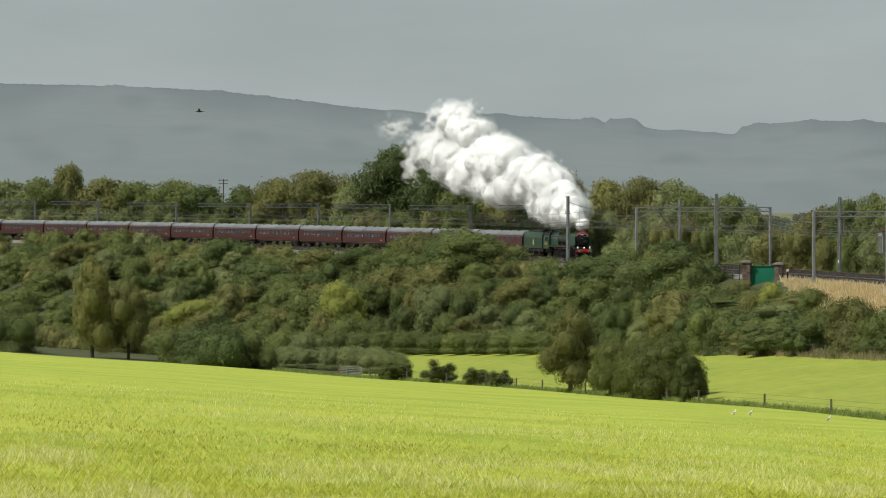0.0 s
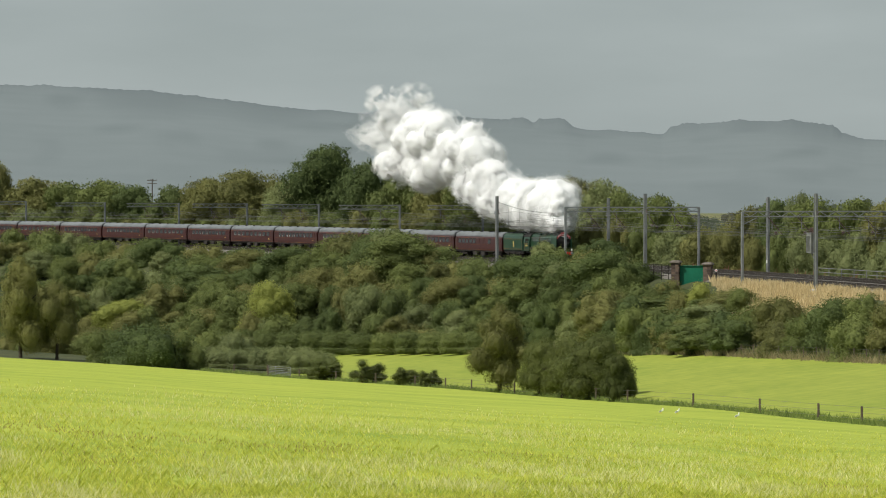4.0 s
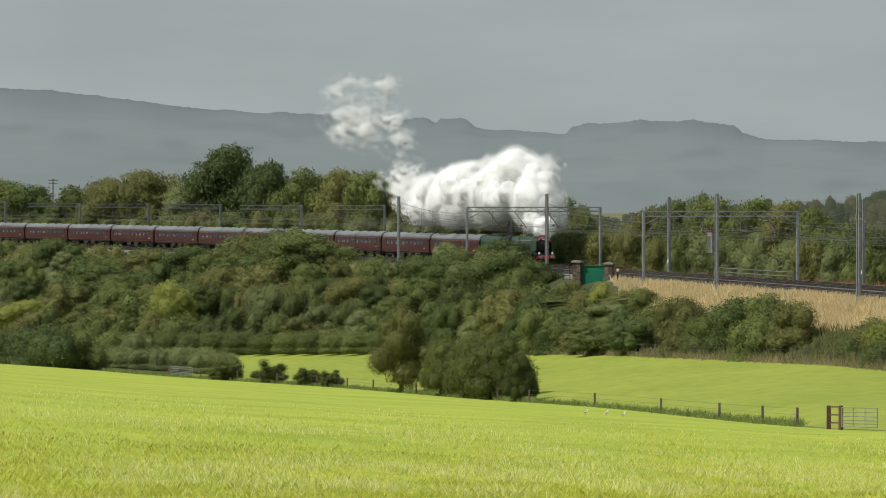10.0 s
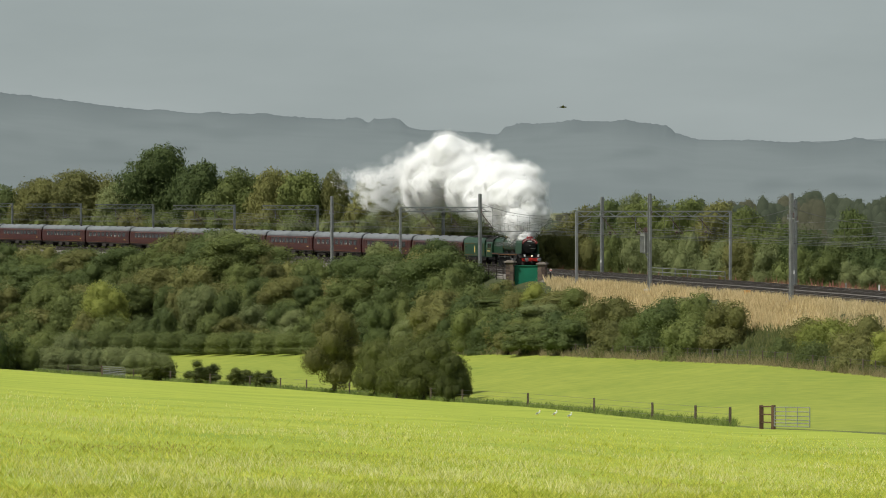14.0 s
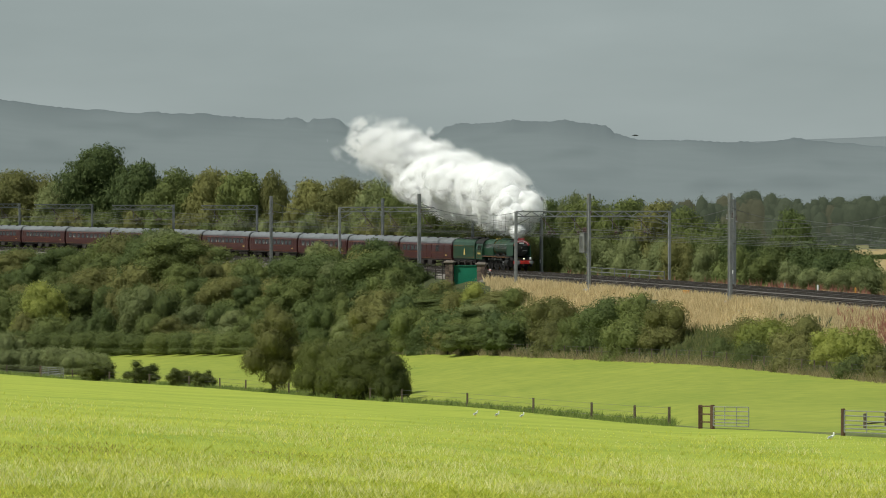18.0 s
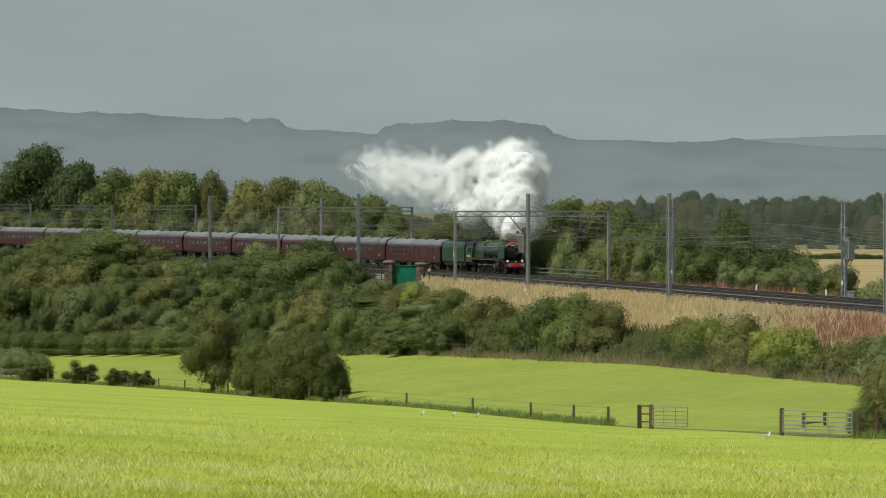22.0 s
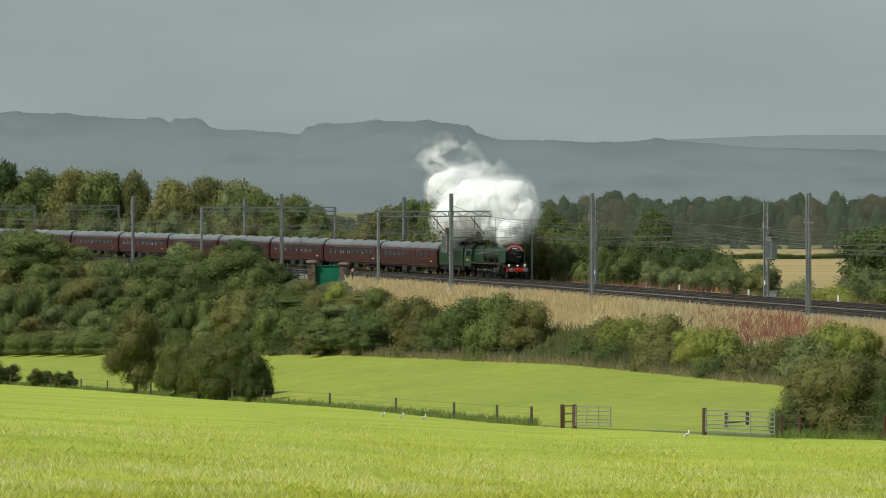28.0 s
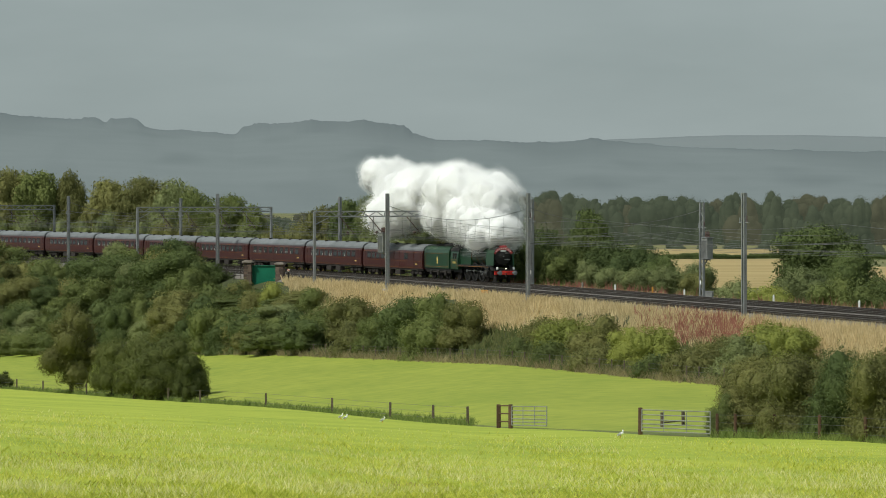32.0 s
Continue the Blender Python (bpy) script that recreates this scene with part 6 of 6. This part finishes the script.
    COACH["underframe"] = bm_mesh("underframe", bm, "frame")
    bm = bmesh.new()
    box(bm, (0, 0, 0), (1.6, 0.6, 0.5), 0.03)
    COACH["battery_box"] = bm_mesh("battery_box", bm, "frame")
    bm = bmesh.new()
    lathe(bm, [(0.13, 0), (0.11, 0.25), (0.09, 0.26), (0.09, 0.42), (0.22, 0.44), (0.02, 0.48)], pose(0, 0, 0, 0, 90), 12)
    COACH["buffer"] = bm_mesh("buffer", bm, "frame")
    bm = bmesh.new()
    for z, w in ((1.86, 19.0), (1.12, 19.0), (2.86, 19.0)):
        box(bm, (0, 0, z), (w, 0.012, 0.016))
    COACH["lining"] = bm_mesh("lining", bm, "orange")
    bm = bmesh.new()
    for k in range(5):
        box(bm, (0.13 * k, 0, 0), (0.09, 0.012, 0.15))
    COACH["number"] = bm_mesh("number", bm, "gold")
    COACH["wheels"] = wheelset_mesh(0.46, 0)


def build_coach(kind, label):
    """One bogie coach with windows, doors, roof vents, gangways and running gear."""
    e = empty("railway_coach", Matrix.Identity(4), label, "coach", "coaches of the train")
    body = sharing("body", COACH["body"], e)
    sharing("roof", COACH["roof"], e)
    sharing("underframe", COACH["underframe"], e)
    if kind == 0:
        xs, doors = [-6.9, -5.35, -3.8, -2.25, -0.7, 0.85, 2.4, 3.95, 5.5, 7.05], (-9.2, -8.2, 8.4, 9.25)
    elif kind == 1:
        xs, doors = [-7.6, -5.7, -3.8, -1.9, 0.0, 1.9, 3.8, 5.7, 7.5], (-9.1, 9.1, -0.95)
    else:
        xs, doors = [-7.7, -6.2, -4.7, -3.2, -1.7, 4.6], (-9.1, 0.4, 2.2, 6.8, 9.1)
    r = random.Random(kind + 3)
    for sgn in (-1, 1):
        for x in xs:
            w = sharing("window", COACH["window"], e, pose(x, sgn * 1.368, 2.40, sgn * 3))
            sharing("frame", COACH["window_frame"], w)
            sharing("ventilator", COACH["ventilator"], w, pose(0, sgn * 0.012, 0.27))
            if kind < 2:
                for dx in (-0.35, 0.3):
                    if r.random() < 0.4:
                        sharing("seat_back", COACH["seat_back"], w, pose(dx, sgn * 0.03, -0.24))
        for x in doors:
            sharing("door", COACH["door"], body, pose(x, sgn * 1.375, 2.05))
        sharing("lining", COACH["lining"], e, pose(0, sgn * 1.402, 0))
        sharing("number", COACH["number"], e, pose(7.6 if sgn < 0 else -8.1, sgn * 1.403, 1.55))
    for x in (-8.2, -6.4, -4.6, -2.8, -1.0, 0.8, 2.6, 4.4, 6.2, 8.0):
        sharing("roof_vent", COACH["vent"], e, pose(x, -0.45 if int(x * 5) % 2 else 0.4, 3.72))
    for x in (-1, 1):
        sharing("gangway", COACH["gangway"], e, pose(x * 9.92, 0, 0))
        sharing("bogie", COACH["bogie"], e, pose(x * 7.1, 0, 0))
        sharing("battery_box", COACH["battery_box"], e, pose(x * 1.6, -1.0, 0.55))
        for y in (-0.87, 0.87):
            sharing("buffer", COACH["buffer"], e, pose(x * 9.7, y, 1.06, 0, 0, 0 if x > 0 else 180))
        for dx in (-1.3, 1.3):
            TURNING.append((sharing("wheelset", COACH["wheels"], e), 0.46, x * 7.1 + dx, 0.46))
    return e


coach_meshes()
TRAIN = []   # thing, metres of its middle behind the front buffers
TRAIN.append((build_locomotive(), 7.1))
TRAIN.append((build_tender(), 18.4))
back = 22.75
for k in range(13):
    kind = 2 if k == 0 else (0, 1, 0, 0, 1, 0, 1, 0, 0, 1, 0, 1)[k - 1]
    words = ("dark maroon brake coach with grey roof, coupled behind the tender", "maroon passenger coach with a grey roof and lit windows")[k > 0]
    words = words.replace("lit windows", "wide windows")
    TRAIN.append((build_coach(kind, words), back + 10.05))
    back += 20.15


# ---- steam: rigid puffs that leave the chimney, rise and drift ----
def puff_mesh(seed, radius, flecks, size, solid, squash=(1, 1, 1)):
    """A billow: a cauliflower body in a fuzz of tiny droplets' flecks; thin vapour is flecks alone, gathered in curls."""
    rng = np.random.default_rng(seed)

    def ways(k):
        v = rng.normal(size=(k, 3))
        return v / np.linalg.norm(v, axis=1)[:, None]

    heads = [ways(k) for k in (12, 48, 170)]

    def swell(v):
        """The radius of the body along the directions v: lobes on lobes on lobes."""
        out = np.full(len(v), 0.50)
        for hs, edge, high in zip(heads, (0.55, 0.84, 0.95), (0.32, 0.15, 0.07)):
            out += high * np.maximum(0.0, ((v @ hs.T).max(axis=1) - edge) / (1 - edge)) ** 0.6
        return radius * (out + np.array([0.10 * noise.noise(Vector(x) * 2.3 + Vector((seed, 0, 0))) + 0.05 * noise.noise(Vector(x) * 7.0 + Vector((0, seed, 0))) for x in v]))

    vs, fs, base, nb = [], [], 0, 0
    if solid:
        bm = bmesh.new()
        bmesh.ops.create_icosphere(bm, subdivisions=4, radius=1.0)
        ball = np.array([tuple(w.co) for w in bm.verts])
        vs.append(ball * (swell(ball) * 0.86)[:, None] * np.array(squash))
        fs.append(np.array([[x.index for x in y.verts] for y in bm.faces]))
        base, nb = len(ball), len(bm.faces)
        bm.free()
        d = ways(flecks)
        reach = swell(d) * (0.82 + 0.20 * rng.random(flecks) + 0.14 * rng.random(flecks) ** 3.0)
        pos = d * reach[:, None] * np.array(squash)
    else:
        pos = rng.normal(size=(flecks * 5, 3)) * radius * 0.40
        far = np.linalg.norm(pos, axis=1)[:, None]
        pos *= np.minimum(1.0, radius * 0.95 * rng.random((len(pos), 1)) ** 0.3 / far)
        k = 1.5 / radius
        curl = np.array([noise.noise(Vector(x) * k + Vector((seed, 0, 3))) + 0.6 * noise.noise(Vector(x) * 2.7 * k + Vector((0, seed, 3))) for x in pos])
        pos = pos[np.argsort(curl + 0.22 * rng.random(len(curl)))[-flecks:]] * np.array(squash)
        d = pos / np.maximum(np.linalg.norm(pos, axis=1)[:, None], 0.01) * 0.5
    nor = d * 0.8 + ways(flecks) * 0.35 + np.array([-0.25, -0.45, 0.45])
    nor /= np.linalg.norm(nor, axis=1)[:, None]
    t1 = np.cross(nor, ways(flecks))
    t1 /= np.linalg.norm(t1, axis=1)[:, None]
    t2 = np.cross(nor, t1)
    s0 = size * rng.uniform(0.6, 1.4, flecks)[:, None]
    vs.append(np.stack([pos - t1 * s0 - t2 * s0 * 0.6, pos + t1 * s0 - t2 * s0 * 0.6, pos + t2 * s0], axis=1).reshape(-1, 3))
    fs.append(np.arange(flecks * 3).reshape(-1, 3) + base)
    f = np.vstack(fs)
    me = tri_mesh("puff", np.vstack(vs), f, [0] * nb + [1] * (len(f) - nb), ("smoke", "vapour"))
    me.polygons.foreach_set("use_smooth", np.arange(len(f)) < nb)
    return me


PUFFS = {
    "jet": [puff_mesh(k, 1.1, 2500, 0.028, True) for k in (19, 20)],
    "small": [puff_mesh(k, 1.8, 5000, 0.032, True) for k in (1, 2, 3)],
    "mid": [puff_mesh(k, 2.6, 10000, 0.036, True) for k in (4, 5, 6, 7)],
    "large": [puff_mesh(k, 3.6, 18000, 0.038, True, (1.0, 1.0, 0.92)) for k in (8, 9, 10, 11)],
    "wisp": [puff_mesh(k, 3.3, 15000, 0.036, False, (1.15, 1.0, 0.95)) for k in (12, 13, 14, 15)],
    "veil": [puff_mesh(k, 3.8, 7000, 0.036, False, (1.25, 1.0, 0.9)) for k in (16, 17, 18)],
}

# how each second's steam goes, by the time at which it leaves: jet height, later rise of the top and the foot of its column,
# when it thins out, and how far the train's way carries it on
LEAVES = [-17, -12, -9.6, -8, -6, -2.8, -1.5, -0.8, 0.2, 3, 5, 6, 7.6, 9.5, 12, 16, 18, 19.8, 21, 23.2, 24.2, 26, 28, 30, 32]
TOP_JET = [6, 6, 6, 6, 6, 5, 4.5, 4.5, 5.0, 5.4, 7.4, 8.2, 8.4, 7.8, 6.8, 6.0, 7.2, 9.0, 9.2, 6.2, 3.8, 4.6, 5.2, 5.0, 5.0]
TOP_RISE = [1.2, 1.2, 1.25, 1.2, 1.15, 1.3, 0.95, 0.75, 0.12, 0.2, 0.4, 0.5, 0.5, 0.36, 0.35, 0.4, 0.4, 0.4, 0.45, 0.35, 0.3, 0.42, 0.5, 0.5, 0.5]
FOOT_RISE = [0.5, 0.5, 0.5, 0.5, 0.5, 0.75, 0.6, 0.4, 0.08, 0.1, 0.25, 0.36, 0.45, 0.55, 0.5, 0.5, 0.5, 0.5, 0.5, 0.4, 0.12, 0.15, 0.2, 0.2, 0.2]
DENSE_TO = [-5, -3, 0.8, 4.0, 6.6, 8.2, 7.4, 7.4, 10.0, 11.2, 13.0, 16.8, 17.8, 18.0, 19.0, 20.6, 21.8, 23.0, 23.8, 25.2, 34, 36, 38, 40, 42]
CARRIED = [0, 0, 0, 0, 0, 0, 0, 0.4, 1.0, 1.2, 1.5, 1.6, 1.6, 1.6, 1.2, 1.0, 2.2, 3.2, 3.2, 2.4, 1.2, 1.2, 1.4, 1.4, 1.4]


def steam_events():
    """(kind, leaves chimney, shows from, ends, share of the column's height, sideways way) for every puff of the plume."""
    r = random.Random(12)
    out = []
    t = -16.0
    while t < 32.0:
        dense = lerp_list(t, LEAVES, DENSE_TO)

        def add_puff(kind, t0, t1, share):
            out.append((kind, t, t0, t1, share, (r.uniform(-1, 1), r.uniform(-1, 1))))

        def until(share):
            if t < -9 and share < 0.6:
                return dense + 1.5 * (0.6 - share) + r.uniform(-1, 1)
            if 21.4 < t < 24.0 and share < 0.35:
                return 34.0
            return dense + r.uniform(-0.8, 0.6)

        add_puff("jet", t, t + 0.5, 0.2)
        add_puff("small", t + 0.2, t + 1.6, r.uniform(0.0, 1.0))
        add_puff("small", t + 0.3, t + 1.8, r.uniform(0.0, 0.5))
        for k in range(2):
            share = (k + r.random()) / 2
            add_puff("mid", t + 0.25 + 0.3 * r.random(), until(share), share)
        if r.random() < 0.75:
            share = r.uniform(0.1, 0.9)
            add_puff("large", t + 0.8, until(share) - r.uniform(0.0, 0.8), share)
        for k in range(2):
            share = r.uniform(0.1, 1.05)
            add_puff("wisp", t + 1.2 if k else until(share) - 0.8, until(share) + r.uniform(0.2, 1.5), share)
        share = r.uniform(0.3, 1.05)
        add_puff("veil", until(share) - 0.3, until(share) + r.uniform(1.5, 4.2), share)
        t += 0.3
    return out


def chimney_at(t):
    return on_line(arc_of(front_u(t)) - 2.75, 0.0, 3.9)


def puff_place(tb, t, share, way):
    a = max(t - tb, 0.0)
    jet = 1 - math.exp(-a / 0.36)
    top = lerp_list(tb, LEAVES, TOP_JET) * jet + lerp_list(tb, LEAVES, TOP_RISE) * a
    foot = 2.0 * jet + lerp_list(tb, LEAVES, FOOT_RISE) * a
    spread = 1.4 * jet + 0.09 * a
    return chimney_at(tb) + Vector((way[0] * spread - 0.03 * a + lerp_list(tb, LEAVES, CARRIED) * (1 - math.exp(-a / 0.7)), way[1] * spread, foot + (max(top, foot + 1.0) - foot) * share * min(1.0, 0.3 + a)))


def steam_motion():
    plume = empty("steam_plume", Matrix.Identity(4), "billowing white steam and smoke from the chimney", "steam")
    free = {}
    r = random.Random(3)
    tracks = {}
    for kind, tb, t0, t1, share, way in sorted(steam_events(), key=lambda e: e[2]):
        t0, t1 = round(max(t0, -1.0) * FPS) / FPS, round(min(t1, 33.0) * FPS) / FPS
        if t1 < t0 + 0.3 or t1 < 0:
            continue
        pool = free.setdefault(kind, [])
        found = None
        for k, (until, ob) in enumerate(pool):
            if until < t0 - 0.2:
                found = k
                break
        if found is None:
            ob = tagged(sharing("puff", PUFFS[kind][len(pool) % len(PUFFS[kind])], plume), kind="stuff")
            tracks[ob] = []
            pool.append([t1, ob])
        else:
            ob = pool[found][1]
            pool[found][0] = t1
        spin = r.uniform(-30, 10)
        n = max(2, int((t1 - t0) / 0.6) + 1)
        for j in range(n + 1):
            t = round((t0 + (t1 - t0) * j / n) * FPS) / FPS
            if 0.0 <= t <= 32.0:
                p = puff_place(tb, t, share, way)
                tracks[ob].append((t, pose(p.x, p.y, p.z, 0, 0, spin + 4 * (t - t0))))
        for t, q in ((t0 - 1 / FPS, 0), (t1 + 1 / FPS, 1)):
            if 0.0 <= t <= 32.0:
                p = chimney_at(t)
                tracks[ob].append((t, pose(p.x, p.y, p.z - 10.5, 0, 0, spin + 4 * (t - t0))))
    for ob, rows in tracks.items():
        rows.sort(key=lambda x: x[0])
        if not rows:
            continue
        clean = []
        for t, m in rows:
            if not clean or frame(t) > frame(clean[-1][0]):
                clean.append((t, m))
        if clean[0][0] > 0.0:
            clean.insert(0, (0.0, clean[0][1]))
        if clean[-1][0] < 32.0:
            clean.append((32.0, clean[-1][1]))
        walk(ob, clean)


# ---- birds ----
def bird(name, label, m_body, m_wing, span, category):
    """A flying bird: body with head and tail, two hinged wings."""
    e = empty(name, Matrix.Identity(4), label, category)
    bm = bmesh.new()
    L = span * 0.5
    lathe(bm, [(0.005, -0.55 * L), (0.05 * L, -0.5 * L), (0.12 * L, -0.2 * L), (0.14 * L, 0.05 * L), (0.09 * L, 0.28 * L), (0.10 * L, 0.38 * L), (0.06 * L, 0.48 * L), (0.005, 0.62 * L)], pose(0, 0, 0, 0, 90), 10)
    body = part("body", bm, m_body, e)
    bm = bmesh.new()
    box(bm, (-0.62 * L, 0, 0), (0.4 * L, 0.22 * L, 0.015 * span), 0.004)
    part("tail", bm, m_body, body)
    wings = []
    for sgn in (-1, 1):
        bm = bmesh.new()
        pts = [(0.18, 0.04), (0.24, 0.45), (0.10, 0.98), (-0.10, 0.9), (-0.14, 0.5), (-0.2, 0.06)]
        top = [bm.verts.new((x * L, sgn * y * L, 0.012 * span * (1 - y))) for x, y in pts]
        low = [bm.verts.new((x * L, sgn * y * L, -0.01 * span * (1 - y) - 0.003)) for x, y in pts]
        bm.faces.new(top if sgn > 0 else top[::-1])
        bm.faces.new(low[::-1] if sgn > 0 else low)
        for k in range(6):
            bm.faces.new((top[k], low[k], low[(k + 1) % 6], top[(k + 1) % 6]))
        bmesh.ops.recalc_face_normals(bm, faces=bm.faces)
        wings.append((part("wing", bm, m_wing, e), sgn))
    return e, wings


def sky_spot(t, x, y, d):
    p = float(np.interp(t, [a for a, _ in PAN], [b for _, b in PAN]))
    u = MID + F * ((784 + p - MID) / F + math.atan((x - 784) / F))
    return spot(u, d, up(y, d))


FLIGHTS = (
    ("crow", "black crow flapping low over the valley", "crow", "crow", 0.9, 260, [(0.0, 353, 198), (0.2, 248, 201), (0.5, 98, 206), (1.2, -260, 225), (4.0, -1700, 240)]),
    ("swallow", "small dark bird darting past close by", "crow", "post", 0.42, 34, [(8.0, 9000, -2600), (11.3, 1440, -247), (11.5, 830, 85), (11.6, 524, 251), (11.9, -390, 440), (13.0, -3600, 500)]),
    ("gull_in_flight", "grey gull flying past under the dark sky", "shaded_gull", "shaded_gull", 1.05, 270, [(9.0, -1800, 250), (12.3, 12, 200), (12.6, 194, 170), (13.0, 455, 129), (13.4, 697, 150), (13.5, 740, 160), (14.0, 996, 190), (14.5, 1252, 197), (16.0, 2050, 200), (18.0, 3100, 210)]),
    ("crow", "black crow crossing before the hills", "crow", "crow", 0.9, 300, [(14.5, 3100, 262), (17.2, 1600, 256), (17.6, 1379, 245), (18.0, 1124, 240), (18.2, 1012, 245), (19.0, 533, 271), (19.9, -40, 300), (22.0, -1400, 320)]),
)
BIRDS = [(bird(n, lab, a, b, span, "bird"), d, rows) for n, lab, a, b, span, d, rows in FLIGHTS]


def standing_gull():
    e = empty("gull", Matrix.Identity(4), "white gull walking in the short grass", "bird", "gulls in the field")
    bm = bmesh.new()
    lathe(bm, [(0.005, -0.2), (0.035, -0.16), (0.07, -0.05), (0.075, 0.04), (0.05, 0.12), (0.025, 0.16)], pose(0, 0, 0.2, 0, 62), 10)
    lathe(bm, [(0.045, 0.0), (0.04, 0.08), (0.05, 0.13), (0.035, 0.18), (0.005, 0.2)], pose(0.14, 0, 0.24), 10)
    part("body", bm, "feather", e)
    for y in (-0.075, 0.075):
        bm = bmesh.new()
        box(bm, (-0.04, y * 0.85, 0.21), (0.2, 0.025, 0.08), 0.01, rot=pose(0, 0, 0, 0, -24))
        part("folded_wing", bm, "greywing", e, "grey folded wing")
        bm = bmesh.new()
        rod(bm, (0, y * 0.5, 0), (0, y * 0.5, 0.14), 0.01)
        part("leg", bm, "orangebox", e)
    bm = bmesh.new()
    rod(bm, (0.18, 0, 0.38), (0.25, 0, 0.365), 0.016, 0.004, 6)
    part("beak", bm, "gold", e)
    e.scale = (0.78, 0.78, 0.78)
    return e


GULLS = [
    [(0, 1298, 731), (6, 1296, 728), (9, 1320, 731), (13, 1370, 733), (19, 1366, 734), (23, 1388, 735), (28, 1446, 738), (32, 1484, 741)],
    [(0, 1327, 731), (6, 1323, 729), (9, 1357, 732), (13, 1399, 734), (19, 1405, 736), (23, 1449, 738), (28, 1479, 740), (32, 1492, 743)],
    [(0, 1464, 743), (6, 1414, 736), (9, 1400, 735), (13, 1420, 738), (19, 1455, 739), (23, 1483, 740), (28, 1518, 743), (32, 1558, 747)],
    [(0, 2010, 780), (17, 1995, 778), (19, 1993, 777), (23, 1988, 777), (28, 1983, 775), (32, 1979, 774)],
]
GULL_THINGS = [standing_gull() for _ in GULLS]


def travelled(t):
    return arc_of(front_u(t)) - arc_of(front_u(0))


def motions():
    """All that moves: the train and its wheels, the steam, the birds."""
    for ob, behind in TRAIN:
        rows = []
        for t in range(33):
            s = arc_of(front_u(t)) - behind
            a, b = on_line(s - 6), on_line(s + 6)
            p, d = (a + b) / 2, b - a
            rows.append((t, pose(p.x, p.y, p.z, 0, 0, math.degrees(math.atan2(d.y, d.x)))))
        walk(ob, rows)
    for ob, r, x, z in TURNING:
        step = 0.2 if r > 0.9 else 0.1
        walk(ob, [(k * step, pose(x, 0, z, 0, math.degrees(travelled(k * step) / r), 0)) for k in range(int(round(32 / step)) + 1)])
    for ob, sgn in RODS:
        rows = []
        for k in range(321):
            a = travelled(k * 0.1) / 1.03 + (0 if sgn < 0 else math.pi / 2)
            rows.append((k * 0.1, pose(0.33 * math.sin(a), 0, 1.03 + 0.33 * math.cos(a))))
        walk(ob, rows)
    steam_motion()
    for (e, wings), d, seen in BIRDS:
        pts = [(t, sky_spot(t, x, y, d)) for t, x, y in seen]
        rows = []
        for k, (t, p) in enumerate(pts):
            q = pts[min(k + 1, len(pts) - 1)][1] - pts[max(k - 1, 0)][1]
            rows.append((t, pose(p.x, p.y, p.z, 0, 0, math.degrees(math.atan2(q.y, q.x)))))
        if rows[0][0] > 0:
            rows.insert(0, (0.0, rows[0][1]))
        if rows[-1][0] < 32:
            rows.append((32.0, rows[-1][1]))
        walk(e, rows)
        for wing, sgn in wings:
            flaps = []
            for k in range(161):
                t = k * 0.2
                flaps.append((t, pose(0, 0, 0, sgn * (8 + 30 * math.sin(t * 9.0 + d)), 0, 0)))
            walk(wing, flaps)
    for e, seen in zip(GULL_THINGS, GULLS):
        rows = []
        for k, (t, u, y) in enumerate(seen):
            d = min(field_d(u, y + 3), fence_at(u)[0])
            p = spot(u, d, ground_z(u, d))
            rows.append((t, pose(p.x, p.y, p.z, 0, 0, -20 if k % 2 else 25)))
        walk(e, rows)


motions()
